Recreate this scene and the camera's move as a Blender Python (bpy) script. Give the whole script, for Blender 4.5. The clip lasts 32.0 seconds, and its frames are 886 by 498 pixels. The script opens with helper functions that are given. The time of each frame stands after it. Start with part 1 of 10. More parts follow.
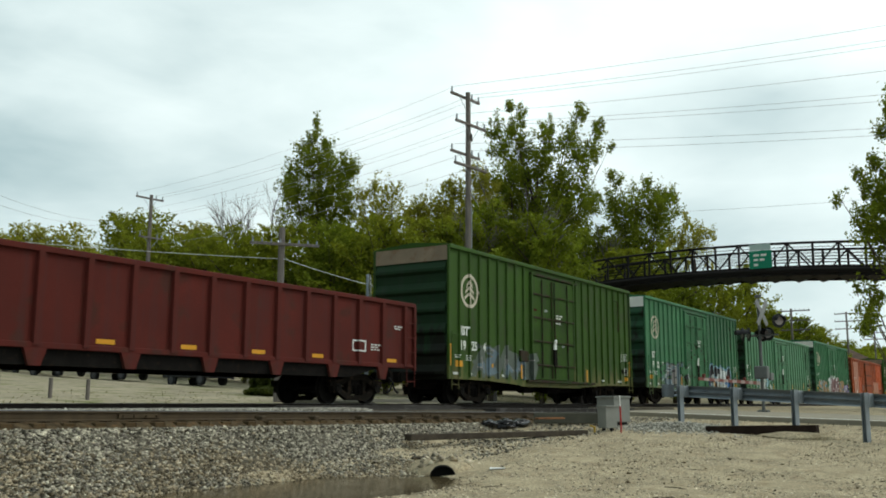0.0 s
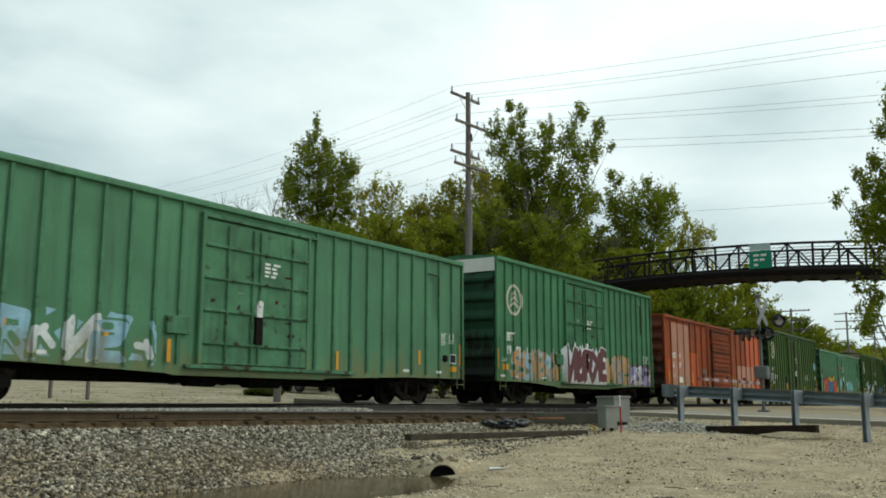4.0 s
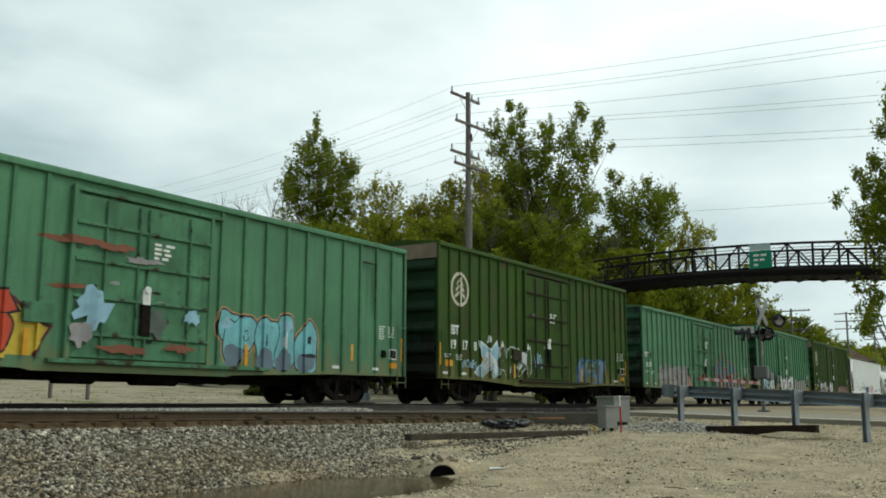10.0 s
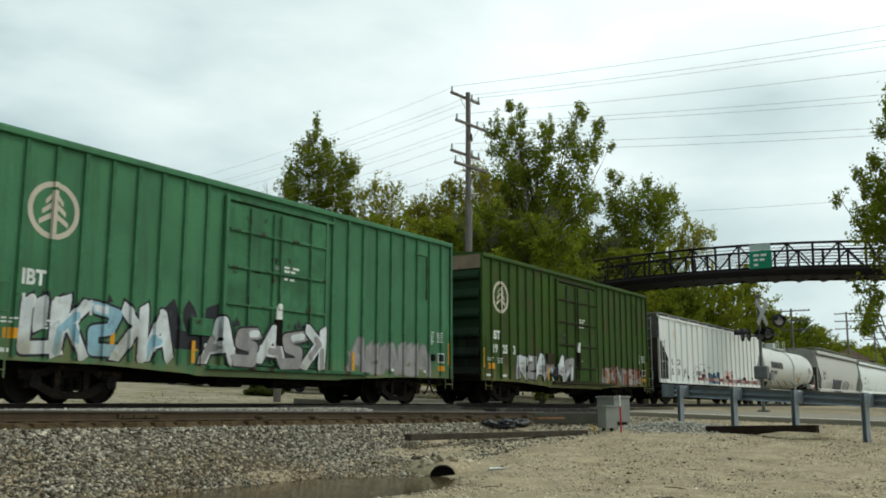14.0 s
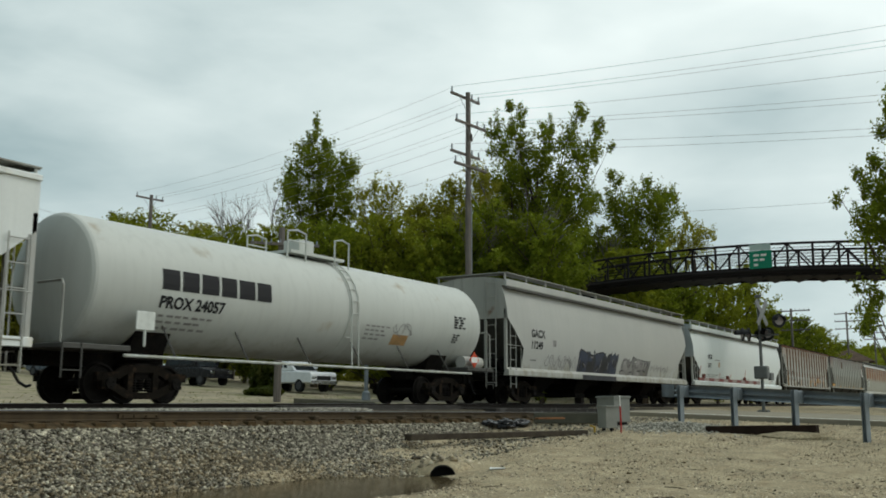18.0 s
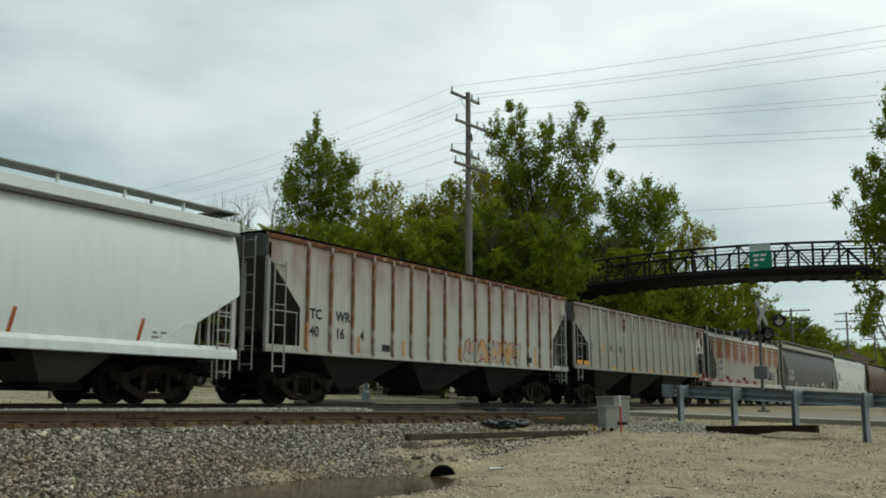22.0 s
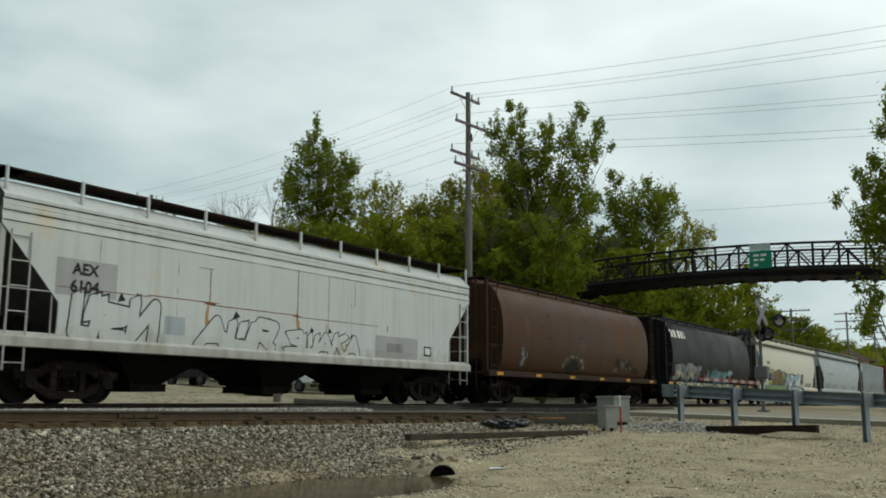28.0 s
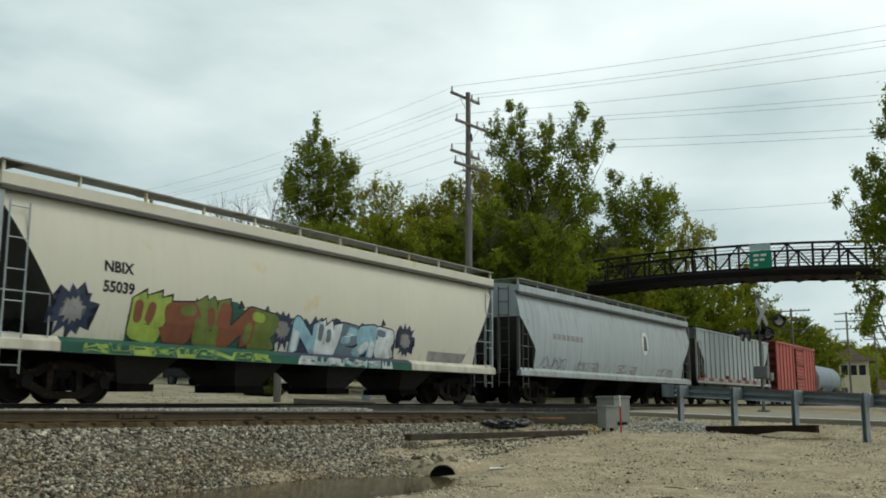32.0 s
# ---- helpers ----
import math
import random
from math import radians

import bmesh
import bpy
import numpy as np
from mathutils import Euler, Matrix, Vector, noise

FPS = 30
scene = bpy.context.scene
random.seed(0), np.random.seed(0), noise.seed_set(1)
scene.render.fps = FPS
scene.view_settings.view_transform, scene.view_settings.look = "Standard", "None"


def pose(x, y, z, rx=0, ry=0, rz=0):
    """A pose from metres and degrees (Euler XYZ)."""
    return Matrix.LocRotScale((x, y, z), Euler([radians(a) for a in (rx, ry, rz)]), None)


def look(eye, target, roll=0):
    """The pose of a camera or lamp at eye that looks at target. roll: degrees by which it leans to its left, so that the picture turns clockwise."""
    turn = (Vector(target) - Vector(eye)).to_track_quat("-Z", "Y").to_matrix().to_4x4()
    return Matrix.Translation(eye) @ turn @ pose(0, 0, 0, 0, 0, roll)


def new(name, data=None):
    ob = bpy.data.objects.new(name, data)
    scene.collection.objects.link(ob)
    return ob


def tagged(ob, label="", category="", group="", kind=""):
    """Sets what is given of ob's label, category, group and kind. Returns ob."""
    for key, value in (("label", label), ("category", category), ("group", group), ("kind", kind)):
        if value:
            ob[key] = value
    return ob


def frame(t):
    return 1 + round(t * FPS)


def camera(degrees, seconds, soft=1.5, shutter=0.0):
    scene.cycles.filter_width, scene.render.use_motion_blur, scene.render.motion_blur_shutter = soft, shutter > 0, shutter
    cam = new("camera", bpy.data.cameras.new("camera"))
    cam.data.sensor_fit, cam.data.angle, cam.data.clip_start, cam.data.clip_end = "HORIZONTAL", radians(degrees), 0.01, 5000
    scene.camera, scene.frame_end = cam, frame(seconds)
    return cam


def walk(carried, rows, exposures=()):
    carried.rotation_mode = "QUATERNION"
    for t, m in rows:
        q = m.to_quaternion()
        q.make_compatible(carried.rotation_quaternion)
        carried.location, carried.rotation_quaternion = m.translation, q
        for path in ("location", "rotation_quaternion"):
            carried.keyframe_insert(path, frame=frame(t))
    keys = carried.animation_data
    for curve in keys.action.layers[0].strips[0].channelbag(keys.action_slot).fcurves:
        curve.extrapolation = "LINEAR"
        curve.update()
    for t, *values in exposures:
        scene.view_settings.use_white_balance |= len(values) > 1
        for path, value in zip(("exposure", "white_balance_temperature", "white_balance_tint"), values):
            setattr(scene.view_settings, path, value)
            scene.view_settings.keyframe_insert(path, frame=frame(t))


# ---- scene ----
EYE = (0.0, 0.0, 1.5)
TURN, TILT = radians(57.386), radians(9.32)
AIM = (math.sin(TURN) * math.cos(TILT), math.cos(TURN) * math.cos(TILT), EYE[2] + math.sin(TILT))
cam = camera(50.65, 32.0, soft=1.8, shutter=0.08)
walk(cam, [(0.0, look(EYE, AIM, 0.13)), (32.0, look(EYE, AIM, 0.13))],
     exposures=[(0.0, 0.05), (3.5, 0.03), (6.0, -0.11), (8.0, -0.09), (11.0, -0.02), (14.0, -0.02), (16.5, -0.29), (20.0, -0.24), (25.0, -0.33), (28.5, -0.26), (31.0, -0.14), (32.0, -0.17)])

# ---- world and light: an overcast sky with a soft, veiled sun ----
SUN_UP, SUN_AZ = radians(48), radians(138)
world = bpy.data.worlds.new("overcast_sky")
scene.world = world
world.use_nodes = True
wn, wl = world.node_tree.nodes, world.node_tree.links
wn.clear()
w_out = wn.new("ShaderNodeOutputWorld")
w_sky = wn.new("ShaderNodeTexSky")
w_sky.sky_type, w_sky.sun_disc = "NISHITA", False
w_sky.sun_elevation, w_sky.sun_rotation = SUN_UP, SUN_AZ
w_clear = wn.new("ShaderNodeBackground")
w_clear.inputs["Strength"].default_value = 0.06
w_cloud = wn.new("ShaderNodeBackground")
w_cloud.inputs["Strength"].default_value = 1.0
w_mix = wn.new("ShaderNodeMixShader")
w_mix.inputs[0].default_value = 0.93
w_co = wn.new("ShaderNodeTexCoord")


def sky_math(op, a, b):
    k = wn.new("ShaderNodeMath")
    k.operation = op
    for sock, v in zip(k.inputs, (a, b)):
        if isinstance(v, (int, float)):
            sock.default_value = v
        else:
            wl.new(v, sock)
    return k.outputs[0]


def sky_noise(scale, detail, squash, shift):
    mp = wn.new("ShaderNodeMapping")
    mp.inputs["Scale"].default_value, mp.inputs["Location"].default_value = (1, 1, squash), shift
    wl.new(w_co.outputs["Generated"], mp.inputs["Vector"])
    t = wn.new("ShaderNodeTexNoise")
    t.inputs["Scale"].default_value, t.inputs["Detail"].default_value, t.inputs["Roughness"].default_value = scale, detail, 0.5
    t.inputs["Distortion"].default_value = 0.3
    wl.new(mp.outputs["Vector"], t.inputs["Vector"])
    return t.outputs["Fac"]


def cloud_bank(centre, radius, squash):
    """A soft bank of darker cloud round a direction."""
    mp = wn.new("ShaderNodeMapping")
    mp.inputs["Scale"].default_value = (1 / radius, 1 / radius, squash / radius)
    mp.inputs["Location"].default_value = (-centre[0] / radius, -centre[1] / radius, -centre[2] * squash / radius)
    wl.new(w_co.outputs["Generated"], mp.inputs["Vector"])
    g = wn.new("ShaderNodeTexGradient")
    g.gradient_type = "SPHERICAL"
    wl.new(mp.outputs["Vector"], g.inputs["Vector"])
    return g.outputs["Fac"]


w_soft, w_small = sky_noise(2.2, 5, 2.4, (0.3, 0.1, 0.0)), sky_noise(6.0, 6, 2.6, (2.0, 0.4, 1.0))
bank_left = sky_math("MULTIPLY", cloud_bank((0.46, 0.85, 0.20), 0.66, 1.2), 0.72)
# Unseen bank continuing the dark left sky, added to shade the cars' ends.
unseen_west_bank = sky_math("MULTIPLY", cloud_bank((-0.8, 0.5, 0.1), 1.55, 1.0), 2.0)
bank_left = sky_math("ADD", bank_left, unseen_west_bank)
bank_right = sky_math("MULTIPLY", cloud_bank((0.93, 0.20, 0.305), 0.24, 2.8), 0.8)
bank_high = sky_math("MULTIPLY", cloud_bank((0.74, 0.54, 0.36), 0.3, 1.6), 0.4)
low_band = sky_math("MULTIPLY", cloud_bank((0.93, 0.33, 0.09), 0.42, 1.8), 0.95)
mask = sky_math("ADD", sky_math("ADD", bank_left, bank_right), sky_math("ADD", bank_high, low_band))
mask = sky_math("MULTIPLY", mask, sky_math("ADD", sky_math("MULTIPLY", w_small, 0.9), 0.5))
mask = sky_math("ADD", mask, sky_math("MULTIPLY", sky_math("SUBTRACT", w_soft, 0.49), 1.25))
w_ramp = wn.new("ShaderNodeValToRGB")
w_ramp.color_ramp.elements[0].position, w_ramp.color_ramp.elements[0].color = 0.0, (1.13, 1.26, 1.23, 1)
w_ramp.color_ramp.elements[1].position, w_ramp.color_ramp.elements[1].color = 1.0, (0.19, 0.26, 0.28, 1)
w_mid = w_ramp.color_ramp.elements.new(0.66)
w_mid.color = (0.45, 0.60, 0.62, 1)
w_wisp = sky_noise(2.9, 9, 2.3, (0.7, 1.9, 0.2))
mask = sky_math("ADD", mask, sky_math("MULTIPLY", sky_math("SUBTRACT", w_wisp, 0.5), 0.6))
mask = sky_math("MULTIPLY", mask, 0.7)
wl.new(mask, w_ramp.inputs["Fac"])
wl.new(w_ramp.outputs["Color"], w_cloud.inputs["Color"])
wl.new(w_sky.outputs["Color"], w_clear.inputs["Color"])
wl.new(w_clear.outputs[0], w_mix.inputs[1])
wl.new(w_cloud.outputs[0], w_mix.inputs[2])
wl.new(w_mix.outputs[0], w_out.inputs["Surface"])
sun = new("sun", bpy.data.lights.new("sun", "SUN"))
sun.data.energy, sun.data.angle, sun.data.color = 1.0, radians(14), (1.0, 0.96, 0.89)
sun.matrix_world = look((0, 0, 60), (-60 * math.sin(SUN_AZ) / math.tan(SUN_UP), -60 * math.cos(SUN_AZ) / math.tan(SUN_UP), 0))

# ---- materials ----


PAINT_COLOR = {}


def mat(name, color, rough=0.7, metal=0.0, vary=0.25, scale=3.0, fine=40.0, bump=0.15, second=None, amount=0.0,
        streak=0.0, rand=0.0, spec=0.22, stretch=None, coords="Object"):
    """A surface with broad and fine variation, an optional second tone in patches, and vertical streaks."""
    m = bpy.data.materials.new(name)
    PAINT_COLOR[m.name] = color
    m.use_nodes = True
    n, l = m.node_tree.nodes, m.node_tree.links
    bsdf = n["Principled BSDF"]
    bsdf.inputs["Roughness"].default_value, bsdf.inputs["Metallic"].default_value = rough, metal
    bsdf.inputs["Specular IOR Level"].default_value = min(spec, 0.04) if rough >= 0.85 else spec
    co = n.new("ShaderNodeTexCoord")
    source = co.outputs[coords]
    if stretch:
        mp = n.new("ShaderNodeMapping")
        mp.inputs["Scale"].default_value = stretch
        l.new(source, mp.inputs["Vector"])
        source = mp.outputs["Vector"]

    def noise_tex(sc, detail=4.0, src=None):
        t = n.new("ShaderNodeTexNoise")
        t.inputs["Scale"].default_value, t.inputs["Detail"].default_value = sc, detail
        l.new(src or source, t.inputs["Vector"])
        return t.outputs["Fac"]

    def blend(fac, a, b, kind="MIX"):
        x = n.new("ShaderNodeMix")
        x.data_type, x.blend_type = "RGBA", kind
        for sock, v in ((x.inputs[0], fac), (x.inputs[6], a), (x.inputs[7], b)):
            if isinstance(v, (float, int)):
                sock.default_value = v
            elif isinstance(v, tuple):
                sock.default_value = (*v, 1.0)
            else:
                l.new(v, sock)
        return x.outputs[2]

    def span(v, lo, hi, a=0.0, b=1.0):
        r = n.new("ShaderNodeMapRange")
        for k, val in enumerate((lo, hi, a, b)):
            r.inputs[k + 1].default_value = val
        l.new(v, r.inputs[0])
        return r.outputs[0]

    broad, grain = noise_tex(scale), noise_tex(fine, 3.0)
    dark = tuple(c * (1 - vary) for c in color)
    light = tuple(min(1.0, c * (1 + vary)) for c in color)
    col = blend(span(broad, 0.3, 0.7), dark, light)
    col = blend(span(grain, 0.25, 0.75, 0.0, 0.5), col, tuple(c * (1 - vary * 0.8) for c in color))
    if second and amount > 0:
        col = blend(span(noise_tex(scale * 1.9, 6.0), 0.70 - amount * 0.5, 0.78 - amount * 0.4), col, second)
    if streak > 0:
        ms = n.new("ShaderNodeMapping")
        ms.inputs["Scale"].default_value = (5.0, 5.0, 0.35)
        l.new(co.outputs["Object"], ms.inputs["Vector"])
        s = noise_tex(1.0, 5.0, ms.outputs["Vector"])
        col = blend(span(s, 0.48, 0.75, 0.0, streak), col, tuple(c * 0.35 + 0.02 for c in color))
    if rand > 0:
        oi = n.new("ShaderNodeObjectInfo")
        col = blend(span(oi.outputs["Random"], 0, 1, 0, rand), col, tuple(c * 0.45 for c in color))
    l.new(col, bsdf.inputs["Base Color"])
    l.new(span(broad, 0.2, 0.8, max(0.05, rough - 0.12), min(1.0, rough + 0.12)), bsdf.inputs["Roughness"])
    if bump > 0:
        b = n.new("ShaderNodeBump")
        b.inputs["Strength"].default_value, b.inputs["Distance"].default_value = bump, 0.02
        l.new(grain, b.inputs["Height"])
        l.new(b.outputs["Normal"], bsdf.inputs["Normal"])
    return m


def water_mat():
    m = mat("muddy_water", (0.08, 0.06, 0.031), 0.09, vary=0.3, scale=0.9, fine=5.0, bump=0.03, spec=0.07)
    return m


DIRT = mat("pale_dirt", (0.345, 0.29, 0.19), 0.95, vary=0.3, scale=1.5, fine=48.0, bump=0.45, second=(0.27, 0.215, 0.135), amount=0.34)
BALLAST_BED = mat("ballast_bed", (0.10, 0.088, 0.064), 0.95, vary=0.5, scale=7.0, fine=34.0, bump=1.0, second=(0.05, 0.042, 0.032), amount=0.4)
TRACK_DIRT = mat("oily_track_dirt", (0.075, 0.054, 0.03), 0.95, vary=0.5, scale=5.0, fine=30.0, bump=1.0, second=(0.11, 0.065, 0.03), amount=0.3)
STONE = mat("ballast_stone", (0.315, 0.29, 0.22), 0.9, vary=0.5, scale=9.0, fine=50.0, bump=0.3, second=(0.13, 0.115, 0.095), amount=0.5)
MUDDY_STONE = mat("muddy_ballast_stone", (0.265, 0.22, 0.15), 0.9, vary=0.45, scale=9.0, fine=50.0, bump=0.3, second=(0.11, 0.085, 0.05), amount=0.4)
# Pale stone: sunlight on the ballast between the tracks put into its colour.
PALE_STONE = mat("pale_sunlit_stone", (0.43, 0.41, 0.345), 0.85, vary=0.3, scale=9.0, fine=50.0, bump=0.2)
PEBBLE = mat("pebble", (0.45, 0.39, 0.285), 0.9, vary=0.35, scale=6.0, fine=40.0, bump=0.3, second=(0.2, 0.17, 0.13), amount=0.4)
WATER = water_mat()
RAIL_TOP = mat("worn_rail_steel", (0.34, 0.35, 0.37), 0.32, 0.9, vary=0.15, scale=3.0, fine=60.0, bump=0.03)
RAIL_DULL = mat("dull_rail_top", (0.10, 0.105, 0.115), 0.42, 0.5, vary=0.2, scale=3.0, fine=60.0, bump=0.03)
# Far rails: the near-black colour paints the train's shadow on them.
RAIL_BLACK = mat("shadow_black_rail", (0.018, 0.014, 0.011), 0.8, 0.0, vary=0.35, scale=4.0, fine=50.0, bump=0.2)
RAIL = mat("rusty_rail", (0.066, 0.047, 0.026), 0.75, 0.2, vary=0.35, scale=4.0, fine=50.0, bump=0.2)
TIE = mat("creosoted_wood", (0.085, 0.06, 0.033), 0.9, vary=0.45, scale=4.0, fine=30.0, bump=0.5, rand=0.4, second=(0.12, 0.062, 0.022), amount=0.35)
CREOSOTE = mat("creosoted_timber", (0.03, 0.02, 0.0155), 0.85, vary=0.35, scale=5.0, fine=40.0, bump=0.4)
TIMBER = mat("old_timber", (0.062, 0.051, 0.039), 0.9, vary=0.35, scale=5.0, fine=40.0, bump=0.4)
ASPHALT = mat("worn_asphalt", (0.042, 0.039, 0.035), 0.9, vary=0.25, scale=1.5, fine=70.0, bump=0.3, second=(0.08, 0.075, 0.07), amount=0.3)
CONCRETE = mat("road_concrete", (0.265, 0.24, 0.185), 0.85, vary=0.15, scale=1.0, fine=60.0, bump=0.2)
ROAD_PAINT = mat("road_paint", (0.72, 0.71, 0.66), 0.7, vary=0.12, scale=5.0, fine=50.0, bump=0.1)
GALV = mat("galvanised_steel", (0.25, 0.28, 0.30), 0.5, 0.6, vary=0.18, scale=4.0, fine=30.0, bump=0.05, streak=0.25)
BOX_GREY = mat("grey_cabinet_paint", (0.225, 0.23, 0.205), 0.55, vary=0.12, scale=4.0, fine=30.0, bump=0.05)
BLACK = mat("black_paint", (0.018, 0.018, 0.018), 0.6, vary=0.3, scale=5.0, fine=40.0, bump=0.1)
RUBBER = mat("black_rubber", (0.02, 0.02, 0.021), 0.8, vary=0.3, scale=8.0, fine=60.0, bump=0.2)
BAG = mat("black_plastic_bag", (0.015, 0.016, 0.018), 0.22, vary=0.3, scale=6.0, fine=20.0, bump=0.4)
RED_PAINT = mat("red_paint", (0.42, 0.035, 0.03), 0.55, vary=0.2, scale=5.0, fine=40.0, bump=0.05)
WHITE_PAINT = mat("white_paint", (0.74, 0.74, 0.72), 0.55, vary=0.08, scale=4.0, fine=30.0, bump=0.04)
POLE_WOOD = mat("weathered_pole_wood", (0.17, 0.15, 0.135), 0.9, vary=0.3, scale=3.0, fine=22.0, bump=0.3, stretch=(4, 4, 0.4))
WIRE = mat("aged_wire", (0.36, 0.38, 0.39), 0.6, 0.0, vary=0.1, bump=0.0)
BRIDGE = mat("dark_weathering_steel", (0.013, 0.0105, 0.010), 0.8, 0.0, vary=0.35, scale=3.0, fine=40.0, bump=0.1)
SIGN_GREEN = mat("sign_green", (0.012, 0.22, 0.13), 0.45, vary=0.06, scale=4.0, fine=30.0, bump=0.0)
BARK = mat("tree_bark", (0.085, 0.068, 0.05), 0.95, vary=0.35, scale=4.0, fine=18.0, bump=0.6, stretch=(3, 3, 0.6))
GRASS = mat("spring_grass", (0.27, 0.255, 0.11), 0.9, vary=0.4, scale=3.0, fine=40.0, bump=0.3, rand=0.3)
FIELD = mat("gravel_lot", (0.31, 0.27, 0.19), 0.95, vary=0.22, scale=0.35, fine=18.0, bump=0.4, second=(0.17, 0.17, 0.08), amount=0.36)
GLASS = mat("dark_glass", (0.02, 0.025, 0.03), 0.08, vary=0.1, bump=0.0)
CHROME = mat("chrome", (0.6, 0.6, 0.6), 0.2, 0.95, vary=0.1, bump=0.0)


def packed_stones(m, cell, lo, hi):
    """Small stones pressed into a surface: cells of random tone with raised middles, in patches."""
    n, l = m.node_tree.nodes, m.node_tree.links
    bsdf = n["Principled BSDF"]
    src = bsdf.inputs["Base Color"].links[0].from_socket
    co = n.new("ShaderNodeTexCoord")
    vor, patch_noise, gate, tone = n.new("ShaderNodeTexVoronoi"), n.new("ShaderNodeTexNoise"), n.new("ShaderNodeMapRange"), n.new("ShaderNodeMapRange")
    vor.inputs["Scale"].default_value = cell
    patch_noise.inputs["Scale"].default_value, patch_noise.inputs["Detail"].default_value = 0.9, 6.0
    l.new(co.outputs["Object"], vor.inputs["Vector"])
    l.new(co.outputs["Object"], patch_noise.inputs["Vector"])
    l.new(patch_noise.outputs["Fac"], gate.inputs[0])
    for k, v in enumerate((0.34, 0.6, 0.35, 1.0)):
        gate.inputs[k + 1].default_value = v
    sep = n.new("ShaderNodeSeparateColor")
    l.new(vor.outputs["Color"], sep.inputs[0])
    l.new(sep.outputs[0], tone.inputs[0])
    tone.inputs[3].default_value, tone.inputs[4].default_value = lo, hi
    mul, mix = n.new("ShaderNodeMix"), n.new("ShaderNodeMix")
    mul.data_type = mix.data_type = "RGBA"
    mul.blend_type = "MULTIPLY"
    mul.inputs[0].default_value = 1.0
    l.new(src, mul.inputs[6])
    l.new(tone.outputs[0], mul.inputs[7])
    l.new(gate.outputs[0], mix.inputs[0])
    l.new(src, mix.inputs[6])
    l.new(mul.outputs[2], mix.inputs[7])
    l.new(mix.outputs[2], bsdf.inputs["Base Color"])
    b = n.new("ShaderNodeBump")
    b.invert = True
    b.inputs["Strength"].default_value, b.inputs["Distance"].default_value = 0.6, 0.012
    l.new(vor.outputs["Distance"], b.inputs["Height"])
    old = bsdf.inputs["Normal"].links[0].from_socket
    l.new(old, b.inputs["Normal"])
    l.new(b.outputs["Normal"], bsdf.inputs["Normal"])


packed_stones(DIRT, 30.0, 0.66, 1.36)
packed_stones(FIELD, 9.0, 0.75, 1.25)


def island_tint(material, lo, hi):
    """Vary a joined mesh's pieces in tone, one by one."""
    n, l = material.node_tree.nodes, material.node_tree.links
    bsdf = n["Principled BSDF"]
    src = bsdf.inputs["Base Color"].links[0].from_socket
    geo, rng, mul = n.new("ShaderNodeNewGeometry"), n.new("ShaderNodeMapRange"), n.new("ShaderNodeMix")
    rng.inputs[3].default_value, rng.inputs[4].default_value = lo, hi
    l.new(geo.outputs["Random Per Island"], rng.inputs[0])
    mul.data_type, mul.blend_type = "RGBA", "MULTIPLY"
    mul.inputs[0].default_value = 1.0
    l.new(src, mul.inputs[6])
    l.new(rng.outputs[0], mul.inputs[7])
    l.new(mul.outputs[2], bsdf.inputs["Base Color"])


def leaf_mat(name, color, other):
    m = mat(name, color, 0.65, vary=0.35, scale=0.6, fine=6.0, bump=0.0, second=other, amount=0.45)
    n, l = m.node_tree.nodes, m.node_tree.links
    bsdf = n["Principled BSDF"]
    bsdf.inputs["Specular IOR Level"].default_value = 0.06
    tr = n.new("ShaderNodeBsdfTranslucent")
    tr.inputs["Color"].default_value = (color[0] * 1.4, color[1] * 1.45, color[2], 1)
    mx = n.new("ShaderNodeMixShader")
    mx.inputs[0].default_value = 0.4
    out = n["Material Output"]
    l.new(bsdf.outputs[0], mx.inputs[1])
    l.new(tr.outputs[0], mx.inputs[2])
    l.new(mx.outputs[0], out.inputs["Surface"])
    return m


LEAF_DARK = leaf_mat("dark_green_leaves", (0.142, 0.178, 0.017), (0.195, 0.212, 0.024))
LEAF_MID = leaf_mat("mid_green_leaves", (0.2, 0.217, 0.022), (0.138, 0.17, 0.016))
LEAF_PALE = leaf_mat("pale_green_leaves", (0.265, 0.252, 0.04), (0.19, 0.2, 0.023))
for leafy in (LEAF_DARK, LEAF_MID, LEAF_PALE):
    island_tint(leafy, 0.5, 1.45)

# ---- building helpers ----


def box(bm, x0, y0, z0, x1, y1, z1):
    v = [bm.verts.new(p) for p in ((x0, y0, z0), (x1, y0, z0), (x1, y1, z0), (x0, y1, z0),
                                   (x0, y0, z1), (x1, y0, z1), (x1, y1, z1), (x0, y1, z1))]
    for f in ((3, 2, 1, 0), (4, 5, 6, 7), (0, 1, 5, 4), (1, 2, 6, 5), (2, 3, 7, 6), (3, 0, 4, 7)):
        bm.faces.new([v[i] for i in f])
    return bm


def boxes(*items):
    bm = bmesh.new()
    for it in items:
        box(bm, *it)
    return bm


def soft_box(x0, y0, z0, x1, y1, z1, r=0.01, seg=2):
    bm = boxes((x0, y0, z0, x1, y1, z1))
    bmesh.ops.bevel(bm, geom=bm.edges[:], offset=r, segments=seg, affect="EDGES", profile=0.5)
    return bm


